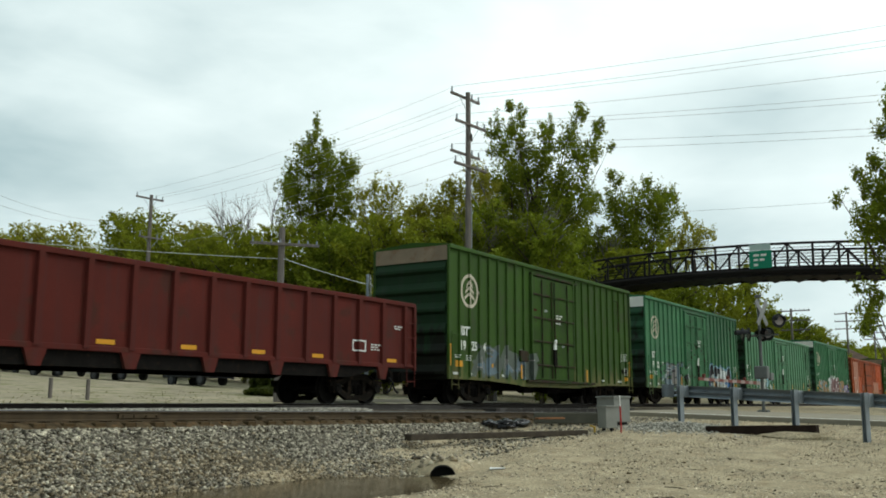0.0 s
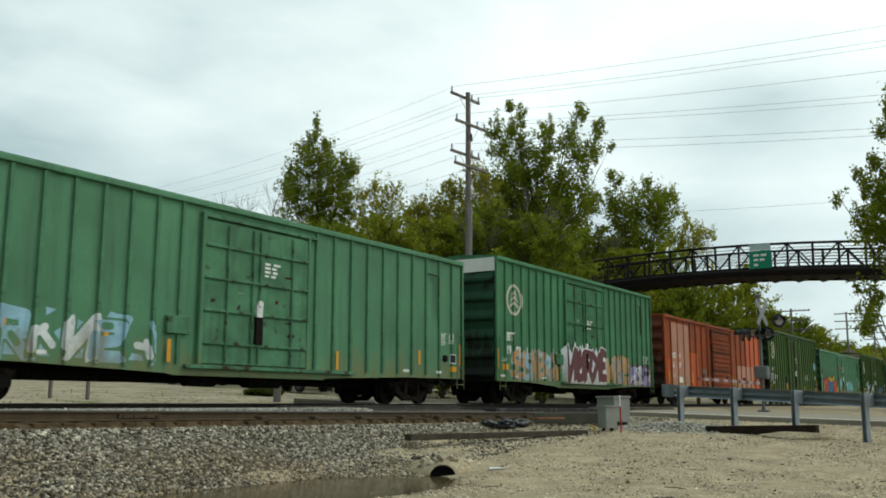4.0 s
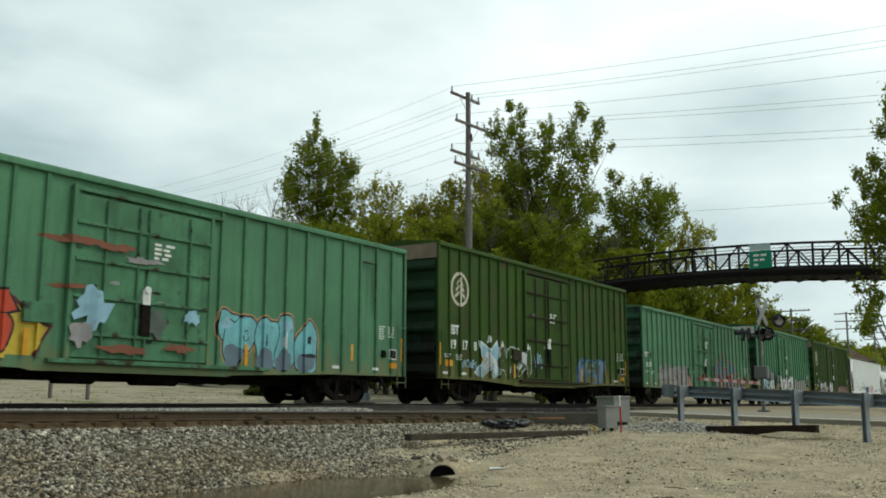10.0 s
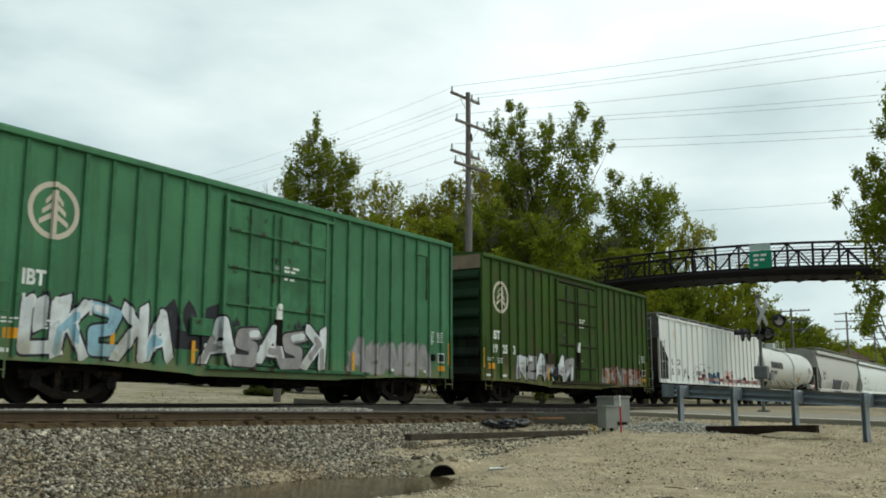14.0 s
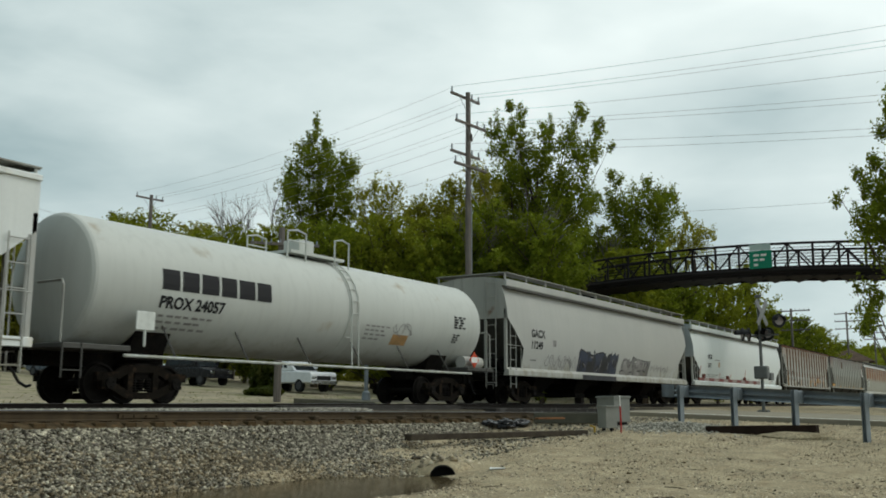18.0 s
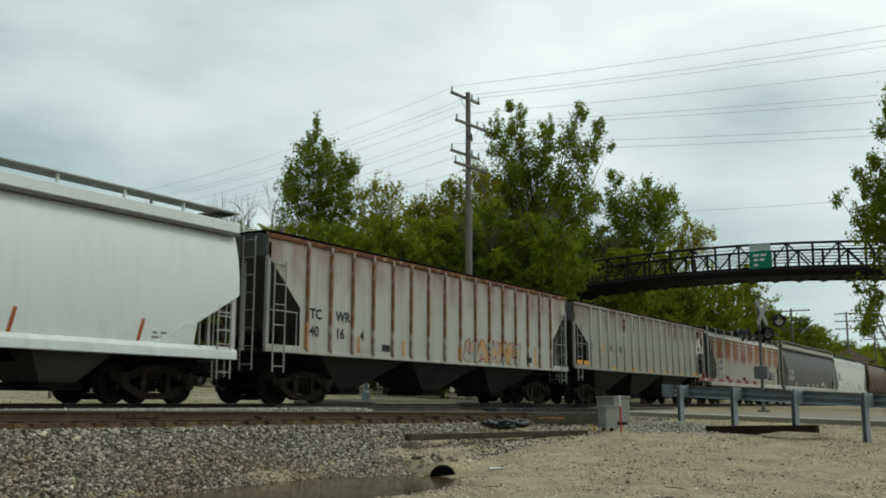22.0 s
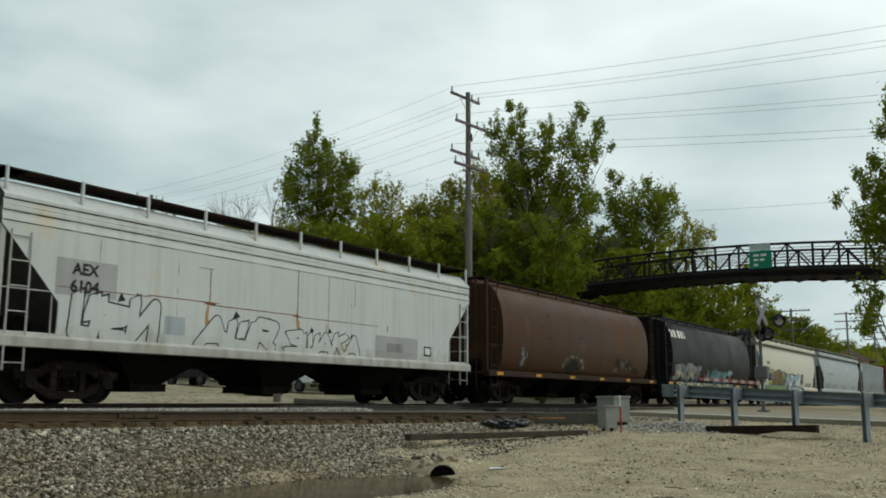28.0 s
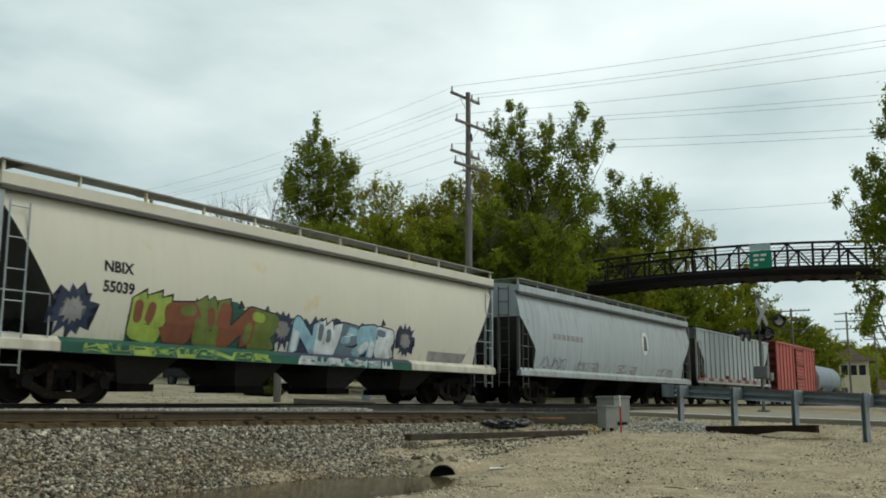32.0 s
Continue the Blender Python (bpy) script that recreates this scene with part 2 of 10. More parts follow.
def tube(bm, a, b, r0, r1=None, n=8, caps=True):
    """A straight round bar from a to b."""
    a, b = Vector(a), Vector(b)
    r1 = r0 if r1 is None else r1
    w = (b - a).normalized()
    u = w.orthogonal().normalized()
    k = w.cross(u)
    rings = []
    for c, r in ((a, r0), (b, r1)):
        rings.append([bm.verts.new(c + (u * math.cos(2 * math.pi * i / n) + k * math.sin(2 * math.pi * i / n)) * r) for i in range(n)])
    for i in range(n):
        bm.faces.new((rings[0][i], rings[0][(i + 1) % n], rings[1][(i + 1) % n], rings[1][i]))
    if caps:
        bm.faces.new(rings[0][::-1])
        bm.faces.new(rings[1])
    return bm


def bar(a, b, r, n=8, r1=None):
    return tube(bmesh.new(), a, b, r, r1, n)


def path_tube(pts, r, n=6):
    """One bent round bar through the points."""
    bm = bmesh.new()
    pts = [Vector(p) for p in pts]
    rings, u = [], None
    for i, p in enumerate(pts):
        w = (pts[min(i + 1, len(pts) - 1)] - pts[max(i - 1, 0)]).normalized()
        u = w.orthogonal().normalized() if u is None else (u - w * u.dot(w)).normalized()
        k = w.cross(u)
        rings.append([bm.verts.new(p + (u * math.cos(2 * math.pi * j / n) + k * math.sin(2 * math.pi * j / n)) * r) for j in range(n)])
    for a, b in zip(rings, rings[1:]):
        for j in range(n):
            bm.faces.new((a[j], a[(j + 1) % n], b[(j + 1) % n], b[j]))
    bm.faces.new(rings[0][::-1])
    bm.faces.new(rings[-1])
    return bm


def prism(poly, y0, y1, axis="y"):
    """A polygon of (x, z) pairs drawn out from y0 to y1 (or of (y, z) pairs along x)."""
    bm = bmesh.new()
    put = (lambda p, y: (p[0], y, p[1])) if axis == "y" else (lambda p, y: (y, p[0], p[1]))
    a = [bm.verts.new(put(p, y0)) for p in poly]
    b = [bm.verts.new(put(p, y1)) for p in poly]
    bm.faces.new(a)
    bm.faces.new(b[::-1])
    k = len(poly)
    for i in range(k):
        bm.faces.new((a[(i + 1) % k], a[i], b[i], b[(i + 1) % k]))
    bmesh.ops.recalc_face_normals(bm, faces=bm.faces[:])
    return bm


def disc(bm, c, r, axis="y", n=16, depth=0.02, squash=1.0):
    d = {"x": Vector((depth, 0, 0)), "y": Vector((0, depth, 0)), "z": Vector((0, 0, depth))}[axis]
    return tube(bm, Vector(c) - d / 2, Vector(c) + d / 2, r, n=n)


def lathe(prof, axis="y", n=24, caps=True):
    """A round solid from (radius, along) pairs, closed at both ends."""
    bm = bmesh.new()
    rings = []
    for r, s in prof:
        ring = []
        for i in range(n):
            c, d = r * math.cos(2 * math.pi * i / n), r * math.sin(2 * math.pi * i / n)
            ring.append(bm.verts.new((c, s, d) if axis == "y" else (s, c, d)))
        rings.append(ring)
    for a, b in zip(rings, rings[1:]):
        for i in range(n):
            bm.faces.new((a[i], a[(i + 1) % n], b[(i + 1) % n], b[i]))
    if caps:
        bm.faces.new(rings[0])
        bm.faces.new(rings[-1][::-1])
    return bm


def lathe_up(prof, n=16):
    """A round upright solid from (radius, height) pairs."""
    bm = lathe(prof, "x", n)
    for v in bm.verts:
        v.co = Vector((v.co.y, v.co.z, v.co.x))
    return bm


def shape(bm, name, material, smooth=False):
    bmesh.ops.recalc_face_normals(bm, faces=bm.faces[:])
    me = bpy.data.meshes.new(name)
    bm.to_mesh(me)
    bm.free()
    me.materials.append(material)
    if smooth:
        me.polygons.foreach_set("use_smooth", [True] * len(me.polygons))
    return me


def part(name, bm, material, parent, label="", smooth=False):
    """Link a bmesh (or a ready mesh) as one mesh object under a thing or a part."""
    me = bm if isinstance(bm, bpy.types.Mesh) else shape(bm, name, material, smooth)
    ob = new(name, me)
    ob.parent = parent
    if label:
        tagged(ob, label)
    return ob


def placed(name, me, parent, x=0.0, y=0.0, z=0.0, rz=0.0, label=""):
    ob = new(name, me)
    ob.parent = parent
    ob.matrix_basis = pose(x, y, z, 0, 0, rz)
    if label:
        tagged(ob, label)
    return ob


def thing(name, label, category, at=(0, 0, 0), rz=0.0, group="", kind=""):
    ob = new(name)
    ob.empty_display_size = 0.2
    ob.matrix_basis = pose(*at, 0, 0, rz)
    return tagged(ob, label, category, group, kind)


def solid(name, bm, material, label, category, at=(0, 0, 0), rz=0.0, group="", kind="", smooth=False):
    ob = new(name, shape(bm, name, material, smooth))
    ob.matrix_basis = pose(*at, 0, 0, rz)
    return tagged(ob, label, category, group, kind)


def cloud_mesh(name, verts, faces, material, smooth=False):
    """A mesh from numpy arrays (all faces of one size)."""
    me = bpy.data.meshes.new(name)
    k = faces.shape[1]
    me.vertices.add(len(verts))
    me.vertices.foreach_set("co", verts.astype(np.float32).ravel())
    me.loops.add(faces.size)
    me.loops.foreach_set("vertex_index", faces.astype(np.int32).ravel())
    me.polygons.add(len(faces))
    me.polygons.foreach_set("loop_start", np.arange(0, faces.size, k, dtype=np.int32))
    me.polygons.foreach_set("loop_total", np.full(len(faces), k, dtype=np.int32))
    me.update(calc_edges=True)
    me.materials.append(material)
    if smooth:
        me.polygons.foreach_set("use_smooth", [True] * len(me.polygons))
    return me


# ---- the lie of the land ----
RAIL_Z = 1.47          # rail top of the train's track
TRACK_Y = 17.75        # its centre line
NEAR_Y = 14.15         # centre line of the nearer track


def near_rail_z(x):
    return 1.37 - 0.0086 * (min(max(x, -20.0), 45.0) - 8.4)


def smooth_step(a, b, t):
    t = np.clip((t - a) / (b - a), 0, 1)
    return t * t * (3 - 2 * t)


def land(x, y):
    """Height of the ground (arrays)."""
    dirt = np.minimum(np.maximum(0.22, 0.2 + 0.05 * (x - 12) + 0.03 * (y - 9)), 1.25)
    dirt = dirt - 0.2 * np.exp(-(((x - 11.4) / 4.6) ** 2 + ((y - 9.75) / 1.55) ** 2) ** 2)
    # the road bank beyond the guardrail
    road = 1.12 - 0.0246 * np.clip(12.6 - y, 0, 40)
    bank = smooth_step(25.7, 26.9, x - 0.16 * y) * (1 - smooth_step(45, 60, x))
    dirt = dirt * (1 - bank) + road * bank
    rail = 1.37 - 0.0086 * (np.clip(x, -20, 45) - 8.4)
    bed = rail - 0.30 + 0.11 * smooth_step(12.86, 12.97, y)
    left = 1 - smooth_step(19.5, 22.0, x)
    between = (1.28 + 0.05 * left) * np.ones_like(y)
    bed_top = bed + (between - bed) * smooth_step(14.95, 15.45, y)
    bed_top = bed_top + (1.24 - bed_top) * smooth_step(16.5, 16.75, y)
    shoulder = np.minimum(bed_top, rail - 0.30 - (12.64 - y) * 0.5)
    front = np.maximum(dirt, shoulder)
    back = np.where(y < 20.2, 1.24, 1.24 - (y - 20.2) * 0.3)
    rise = np.minimum(1.12 + 0.058 * np.maximum(0, y - 21), 4.6)
    far = np.where(y < 19.5, 1.24, np.maximum(back, rise))
    return np.where(y < 18.5, front, far)


def axis_points(*spans):
    out = []
    for a, b, step in spans:
        out += list(np.arange(a, b, step))
    return np.array(out)


def build_ground():
    xs = axis_points((-1500, -100, 140), (-100, -10, 6), (-10, 0, 1), (0, 40, 0.25), (40, 70, 1.0), (70, 200, 6), (200, 3001, 140))
    ys = axis_points((-1500, -60, 120), (-60, 0, 5), (0, 21, 0.25), (21, 60, 1.0), (60, 200, 6), (200, 3001, 140))
    gx, gy = np.meshgrid(xs, ys, indexing="ij")
    gz = land(gx, gy)
    near = (gx > 2) & (gx < 40) & (gy > 0) & (gy < 12.6)
    rng = np.random.default_rng(3)
    bumps = np.zeros_like(gz)
    for i, j in zip(*np.nonzero(near)):
        bumps[i, j] = 0.03 * noise.noise((gx[i, j] * 0.7, gy[i, j] * 0.7, 0)) + 0.008 * noise.noise((gx[i, j] * 2.7, gy[i, j] * 2.7, 5))
    gz = gz + bumps + near * rng.normal(0, 0.0015, gz.shape)
    nx, ny = len(xs), len(ys)
    idx = np.arange(nx * ny).reshape(nx, ny)
    f = np.stack([idx[:-1, :-1], idx[1:, :-1], idx[1:, 1:], idx[:-1, 1:]], -1).reshape(-1, 4)
    v = np.stack([gx, gy, gz], -1).reshape(-1, 3)
    me = cloud_mesh("ground", v, f, DIRT, smooth=True)
    me.materials.append(BALLAST_BED)
    me.materials.append(FIELD)
    me.materials.append(TRACK_DIRT)
    cx, cy = v[f, 0].mean(1), v[f, 1].mean(1)
    toe = 12.6 - (1.03 - 0.0086 * (np.clip(cx, -20, 45) - 8.4) - np.maximum(0.22, 0.2 + 0.05 * (cx - 12) + 0.03 * (cy - 9))) / 0.5
    kind = np.where(cy > 19.8, 2, np.where((cy > toe + 0.1) & (cx < 60), 1, 0))
    kind = np.where((cy > 12.5) & (cy < 15.1) & (cx < 26.0) | (cy > 16.6) & (cy < 19.0) & (cx < 60), 3, kind)
    me.polygons.foreach_set("material_index", kind.astype(np.int32))
    tagged(new("ground", me), "pale dirt and gravel lot sloping up to the tracks", "ground", kind="structure")


def stones(name, pts, sizes, material, label, seed):
    """Many small broken stones as one object."""
    rng = np.random.default_rng(seed)
    base = np.array([(1, 0, 0), (0, 1, 0), (-1, 0, 0), (0, -1, 0), (0, 0, 1), (0, 0, -1)], float)
    tri = np.array([(0, 1, 4), (1, 2, 4), (2, 3, 4), (3, 0, 4), (1, 0, 5), (2, 1, 5), (3, 2, 5), (0, 3, 5)])
    n = len(pts)
    v = base[None] * rng.uniform(0.55, 1.25, (n, 6, 1)) + rng.normal(0, 0.22, (n, 6, 3))
    q = rng.normal(size=(n, 4))
    q /= np.linalg.norm(q, axis=1)[:, None]
    w, x, y, z = q.T
    rot = np.stack([1 - 2 * (y * y + z * z), 2 * (x * y - z * w), 2 * (x * z + y * w), 2 * (x * y + z * w), 1 - 2 * (x * x + z * z),
                    2 * (y * z - x * w), 2 * (x * z - y * w), 2 * (y * z + x * w), 1 - 2 * (x * x + y * y)], -1).reshape(n, 3, 3)
    v = np.einsum("nij,nkj->nki", rot, v) * sizes[:, None, None]
    v[:, :, 2] *= 0.75
    v += pts[:, None]
    f = tri[None] + 6 * np.arange(n)[:, None, None]
    me = cloud_mesh(name, v.reshape(-1, 3), f.reshape(-1, 3), material)
    tagged(new(name, me), label, "gravel", kind="stuff")


def build_gravel():
    island_tint(STONE, 0.22, 1.95)
    island_tint(MUDDY_STONE, 0.35, 1.7)
    island_tint(PEBBLE, 0.7, 1.75)
    island_tint(PALE_STONE, 0.5, 1.2)
    rng = np.random.default_rng(11)
    n = 62000
    x = 4.0 + 24 * rng.random(n) ** 1.15
    y = rng.uniform(9.6, 12.75, n)
    z = land(x, y)
    dirt = np.maximum(0.22, 0.2 + 0.05 * (x - 12) + 0.03 * (y - 9))
    keep = (z > dirt + 0.02 * rng.random(n)) | (rng.random(n) < np.where(x < 15.5, 0.75, 0.12))
    x, y, z = x[keep], y[keep], z[keep]
    stain = np.array([noise.noise((a * 0.45, b * 0.9, 7.0)) for a, b in zip(x, y)])
    muddy = stain - 0.9 * (z - 0.42) + rng.normal(0, 0.34, len(x)) > 0.16
    size = 0.019 + 0.036 * rng.random(len(x)) ** 1.7
    for pick, m, label, seed in ((~muddy, STONE, "loose grey ballast stones on the track shoulder", 5), (muddy, MUDDY_STONE, "mud-stained brown ballast stones near the puddle", 15)):
        stones("ballast", np.stack([x, y, z + 0.006], -1)[pick], size[pick], m, label, seed)
    n = 9000
    x, y = rng.uniform(6, 20.5, n), rng.uniform(15.2, 16.55, n)
    stones("ballast_between", np.stack([x, y, land(x, y) + 0.012], -1), rng.uniform(0.02, 0.045, n), PALE_STONE, "pale ballast stones between the two tracks", 6)
    n = 46000
    x, y = 9 + 24 * rng.random(n) ** 1.3, rng.uniform(0.5, 11.5, n)
    stones("pebbles", np.stack([x, y, land(x, y) + 0.004], -1), 0.005 + 0.022 * rng.random(n) ** 2.6, PEBBLE, "scattered pebbles and clods on the dirt lot", 7)

    # flat dark flakes of mud and bark on the lot
    n = 420
    x, y = rng.uniform(12, 32, n), rng.uniform(1.5, 9.5, n)
    cx = np.array([17.0, 20.5, 24.0, 27.5, 19.0, 23.0])[rng.integers(0, 6, n)]
    cy = np.array([6.6, 7.2, 6.2, 5.0, 4.6, 4.2])[rng.integers(0, 6, n)]
    near = rng.random(n) < 0.5
    x, y = np.where(near, cx + rng.normal(0, 0.5, n), x), np.where(near, cy + rng.normal(0, 0.4, n), y)
    stones("mud_flakes", np.stack([x, y, land(x, y) + 0.004], -1), 0.01 + 0.034 * rng.random(n) ** 2.2, TRACK_DIRT, "dark flakes of mud and bark on the dirt lot", 9)


def stone_heap():
    rng = np.random.default_rng(31)
    n = 2600
    x, y = 25.0 + rng.normal(0, 0.7, n), 8.5 + rng.normal(0, 0.75, n)
    z = land(x, y) + 0.16 * np.exp(-((x - 25) ** 2 + (y - 8.5) ** 2) / 0.9) * rng.random(n)
    stones("stone_heap", np.stack([x, y, z], -1), rng.uniform(0.02, 0.06, n), PALE_STONE, "low heap of grey stones beside the cabinets", 8)


def rail_mesh(x0, x1, zfun, seg, side, top):
    prof = [(-0.07, -0.17), (0.07, -0.17), (0.07, -0.157), (0.012, -0.135), (0.012, -0.045), (0.036, -0.035), (0.036, -0.006),
            (0.028, 0.0), (-0.028, 0.0), (-0.036, -0.006), (-0.036, -0.035), (-0.012, -0.045), (-0.012, -0.135), (-0.07, -0.157)]
    bm = bmesh.new()
    rings = []
    for x in np.linspace(x0, x1, seg + 1):
        rings.append([bm.verts.new((x, y, z + zfun(x))) for y, z in prof])
    k = len(prof)
    for a, b in zip(rings, rings[1:]):
        for i in range(k):
            f = bm.faces.new((a[i], a[(i + 1) % k], b[(i + 1) % k], b[i]))
            f.material_index = 1 if 6 <= i <= 8 else 0
    bm.faces.new(rings[0])
    bm.faces.new(rings[-1][::-1])
    me = shape(bm, "rail", side)
    me.materials.append(top)
    return me


def build_tracks():
    near = thing("railway_track", "nearer railway track with rusty rails on creosoted wooden ties", "railway track", (0, NEAR_Y, 0), kind="structure")
    far = thing("railway_track", "railway track under the train with worn steel rails", "railway track", (0, TRACK_Y, 0), kind="structure")
    near_rail, far_rail = rail_mesh(-60, 200, near_rail_z, 130, RAIL, RAIL_DULL), rail_mesh(-120, 700, lambda x: RAIL_Z, 4, RAIL_BLACK, RAIL_TOP)
    for s in (-1, 1):
        placed("rail", near_rail, near, 0, s * 0.755)
        placed("rail", far_rail, far, 0, s * 0.755)
    tie = shape(soft_box(-0.115, -1.3, -0.18, 0.115, 1.3, 0.0, 0.012, 1), "tie", TIE)
    plate = shape(boxes((-0.09, -0.17, 0.0, 0.09, 0.17, 0.012)), "tie_plate", RAIL)
    rng = random.Random(4)
    k = 0
    for i in range(44):
        x = 1.0 + i * 0.56
        if x > 25.6:
            break
        t = placed("tie", tie, near, x + rng.uniform(-0.02, 0.02), rng.uniform(-0.06, 0.06), near_rail_z(x) - 0.185, rng.uniform(-1.2, 1.2))
        for s in (-1, 1):
            placed("tie_plate", plate, t, 0, s * 0.755)
    for i in range(60):
        x = -2.0 + i * 0.6
        placed("tie", tie, far, x, rng.uniform(-0.05, 0.05), RAIL_Z - 0.19, rng.uniform(-1, 1))
    # joint bar on the nearer rail
    for x in (11.1, 20.4):
        bar_me = boxes((x - 0.45, -0.80, near_rail_z(x) - 0.125, x + 0.45, -0.77, near_rail_z(x) - 0.05))
        jb = part("joint_bar", bar_me, RAIL, near)
        for d in (-0.36, -0.13, 0.13, 0.36):
            part("bolt", bar((x + d, -0.83, near_rail_z(x) - 0.088), (x + d, -0.795, near_rail_z(x) - 0.088), 0.018, 6), RAIL, jb)
    anchors = shape(soft_box(-0.09, -0.2, -0.2, 0.07, 0.02, -0.09, 0.02, 1), "rail_anchor", RAIL)
    for i in range(8):
        x = 14.05 + i * 1.62
        placed("rail_anchor", anchors, near, x, -0.755, near_rail_z(x))


def strip(pts_a, pts_b, lift=0.0):
    """A thin solid strip between two lines of points on the ground."""
    bm = bmesh.new()
    rows = []
    for a, b in zip(pts_a, pts_b):
        row = []
        for k in range(9):
            x, y = a[0] + (b[0] - a[0]) * k / 8, a[1] + (b[1] - a[1]) * k / 8
            row.append((x, y))
        rows.append(row)
    top = [[bm.verts.new((x, y, road_z(x, y) + lift)) for x, y in r] for r in rows]
    low = [[bm.verts.new((x, y, road_z(x, y) + lift - 0.25)) for x, y in r] for r in rows]
    for i in range(len(rows) - 1):
        for k in range(8):
            bm.faces.new((top[i][k], top[i][k + 1], top[i + 1][k + 1], top[i + 1][k]))
    for i in range(len(rows) - 1):
        for k in (0, 8):
            bm.faces.new((top[i][k], top[i + 1][k], low[i + 1][k], low[i][k]))
    return bm


def road_z(x, y):
    """The road climbs to the rails and rises again beyond them."""
    if y < 12.6:
        return 1.20 - 0.0246 * min(12.6 - y, 40)
    if y < 20.0:
        return 1.20 + 0.26 * (y - 12.6) / 7.4 - 0.02
    return 1.44 + 0.035 * min(y - 20.0, 60)


def build_road():
    OLD_ROAD = mat("grey_worn_road", (0.15, 0.138, 0.108), 0.9, vary=0.25, scale=0.8, fine=40.0, bump=0.2, second=(0.11, 0.1, 0.08), amount=0.3)
    KERB = mat("dirty_kerb_concrete", (0.095, 0.092, 0.072), 0.9, vary=0.25, scale=2.0, fine=30.0, bump=0.3)
    lines = [-60, -30, -10, 0, 4, 8, 10, 11.5, 12.4]
    near = strip([(26.9 + 0.16 * y, y) for y in lines], [(38.2 + 0.02 * y, y) for y in lines], 0.05)
    tagged(new("road", shape(near, "road", CONCRETE)), "worn pale concrete road climbing to the level crossing", "road", kind="structure")
    lines = [20.3, 21.5, 23, 24.5]
    beyond = strip([(27.2 + 0.1 * (y - 20), y) for y in lines], [(38.6 + 0.2 * (y - 20), y) for y in lines], 0.05)
    tagged(new("road", shape(beyond, "road", OLD_ROAD)), "grey worn road meeting the gravel lot beyond the crossing", "road", kind="structure")
    edge = [-30, -10, 0, 4, 8, 10.5]
    line = strip([(27.5 + 0.16 * y, y) for y in edge], [(27.72 + 0.16 * y, y) for y in edge], 0.056)
    tagged(new("edge_line", shape(line, "edge_line", ROAD_PAINT)), "white painted edge line along the road", "road marking", kind="structure")
    # dark apron and crossing panels beside and between the rails
    apron = bmesh.new()
    xs = np.linspace(18.2, 27.0, 12)
    rows = [[apron.verts.new((x, y, z)) for y, z in ((15.15, near_rail_z(x) - 0.02), (15.9, near_rail_z(x) + 0.0), (16.75, 1.43))] for x in xs]
    low = [[apron.verts.new((v.co.x, v.co.y, v.co.z - 0.3)) for v in r] for r in rows]
    for a, b, c, d in zip(rows, rows[1:], low, low[1:]):
        for k in range(2):
            apron.faces.new((a[k], a[k + 1], b[k + 1], b[k]))
        apron.faces.new((a[0], b[0], d[0], c[0]))
    apron.faces.new((rows[0][0], rows[0][1], rows[0][2], low[0][2], low[0][1], low[0][0]))
    tagged(new("pavement", shape(apron, "pavement", ASPHALT)), "dark cracked asphalt apron between the two tracks", "pavement", kind="structure")
    cross = thing("level_crossing", "dark timber and asphalt level crossing deck between the rails", "crossing", (0, 0, 0), kind="structure")
    for k in range(6):
        x0 = 26.6 + k * 2.0
        for name, y0, y1, z in (("panel", 12.7, 13.30, near_rail_z(x0) + 0.0), ("panel", 13.52, 14.80, near_rail_z(x0)), ("panel", 14.98, 16.9, 0.5 * (near_rail_z(x0) + RAIL_Z) - 0.02),
                                ("panel", 17.10, 18.40, RAIL_Z - 0.012), ("panel", 18.6, 20.3, RAIL_Z - 0.02)):
            part(name, soft_box(x0, y0, z - 0.2, x0 + 1.985, y1, z, 0.012, 1), ASPHALT, cross)
    # kerb slab beside the nearer track
    solid("kerb_slab", soft_box(-0.16, -1.05, 0, 0.2, 1.05, 0.3, 0.02), KERB, "dirty grey concrete slab edge beside the crossing", "kerb", (24.35, 11.3, 0.93), 24)


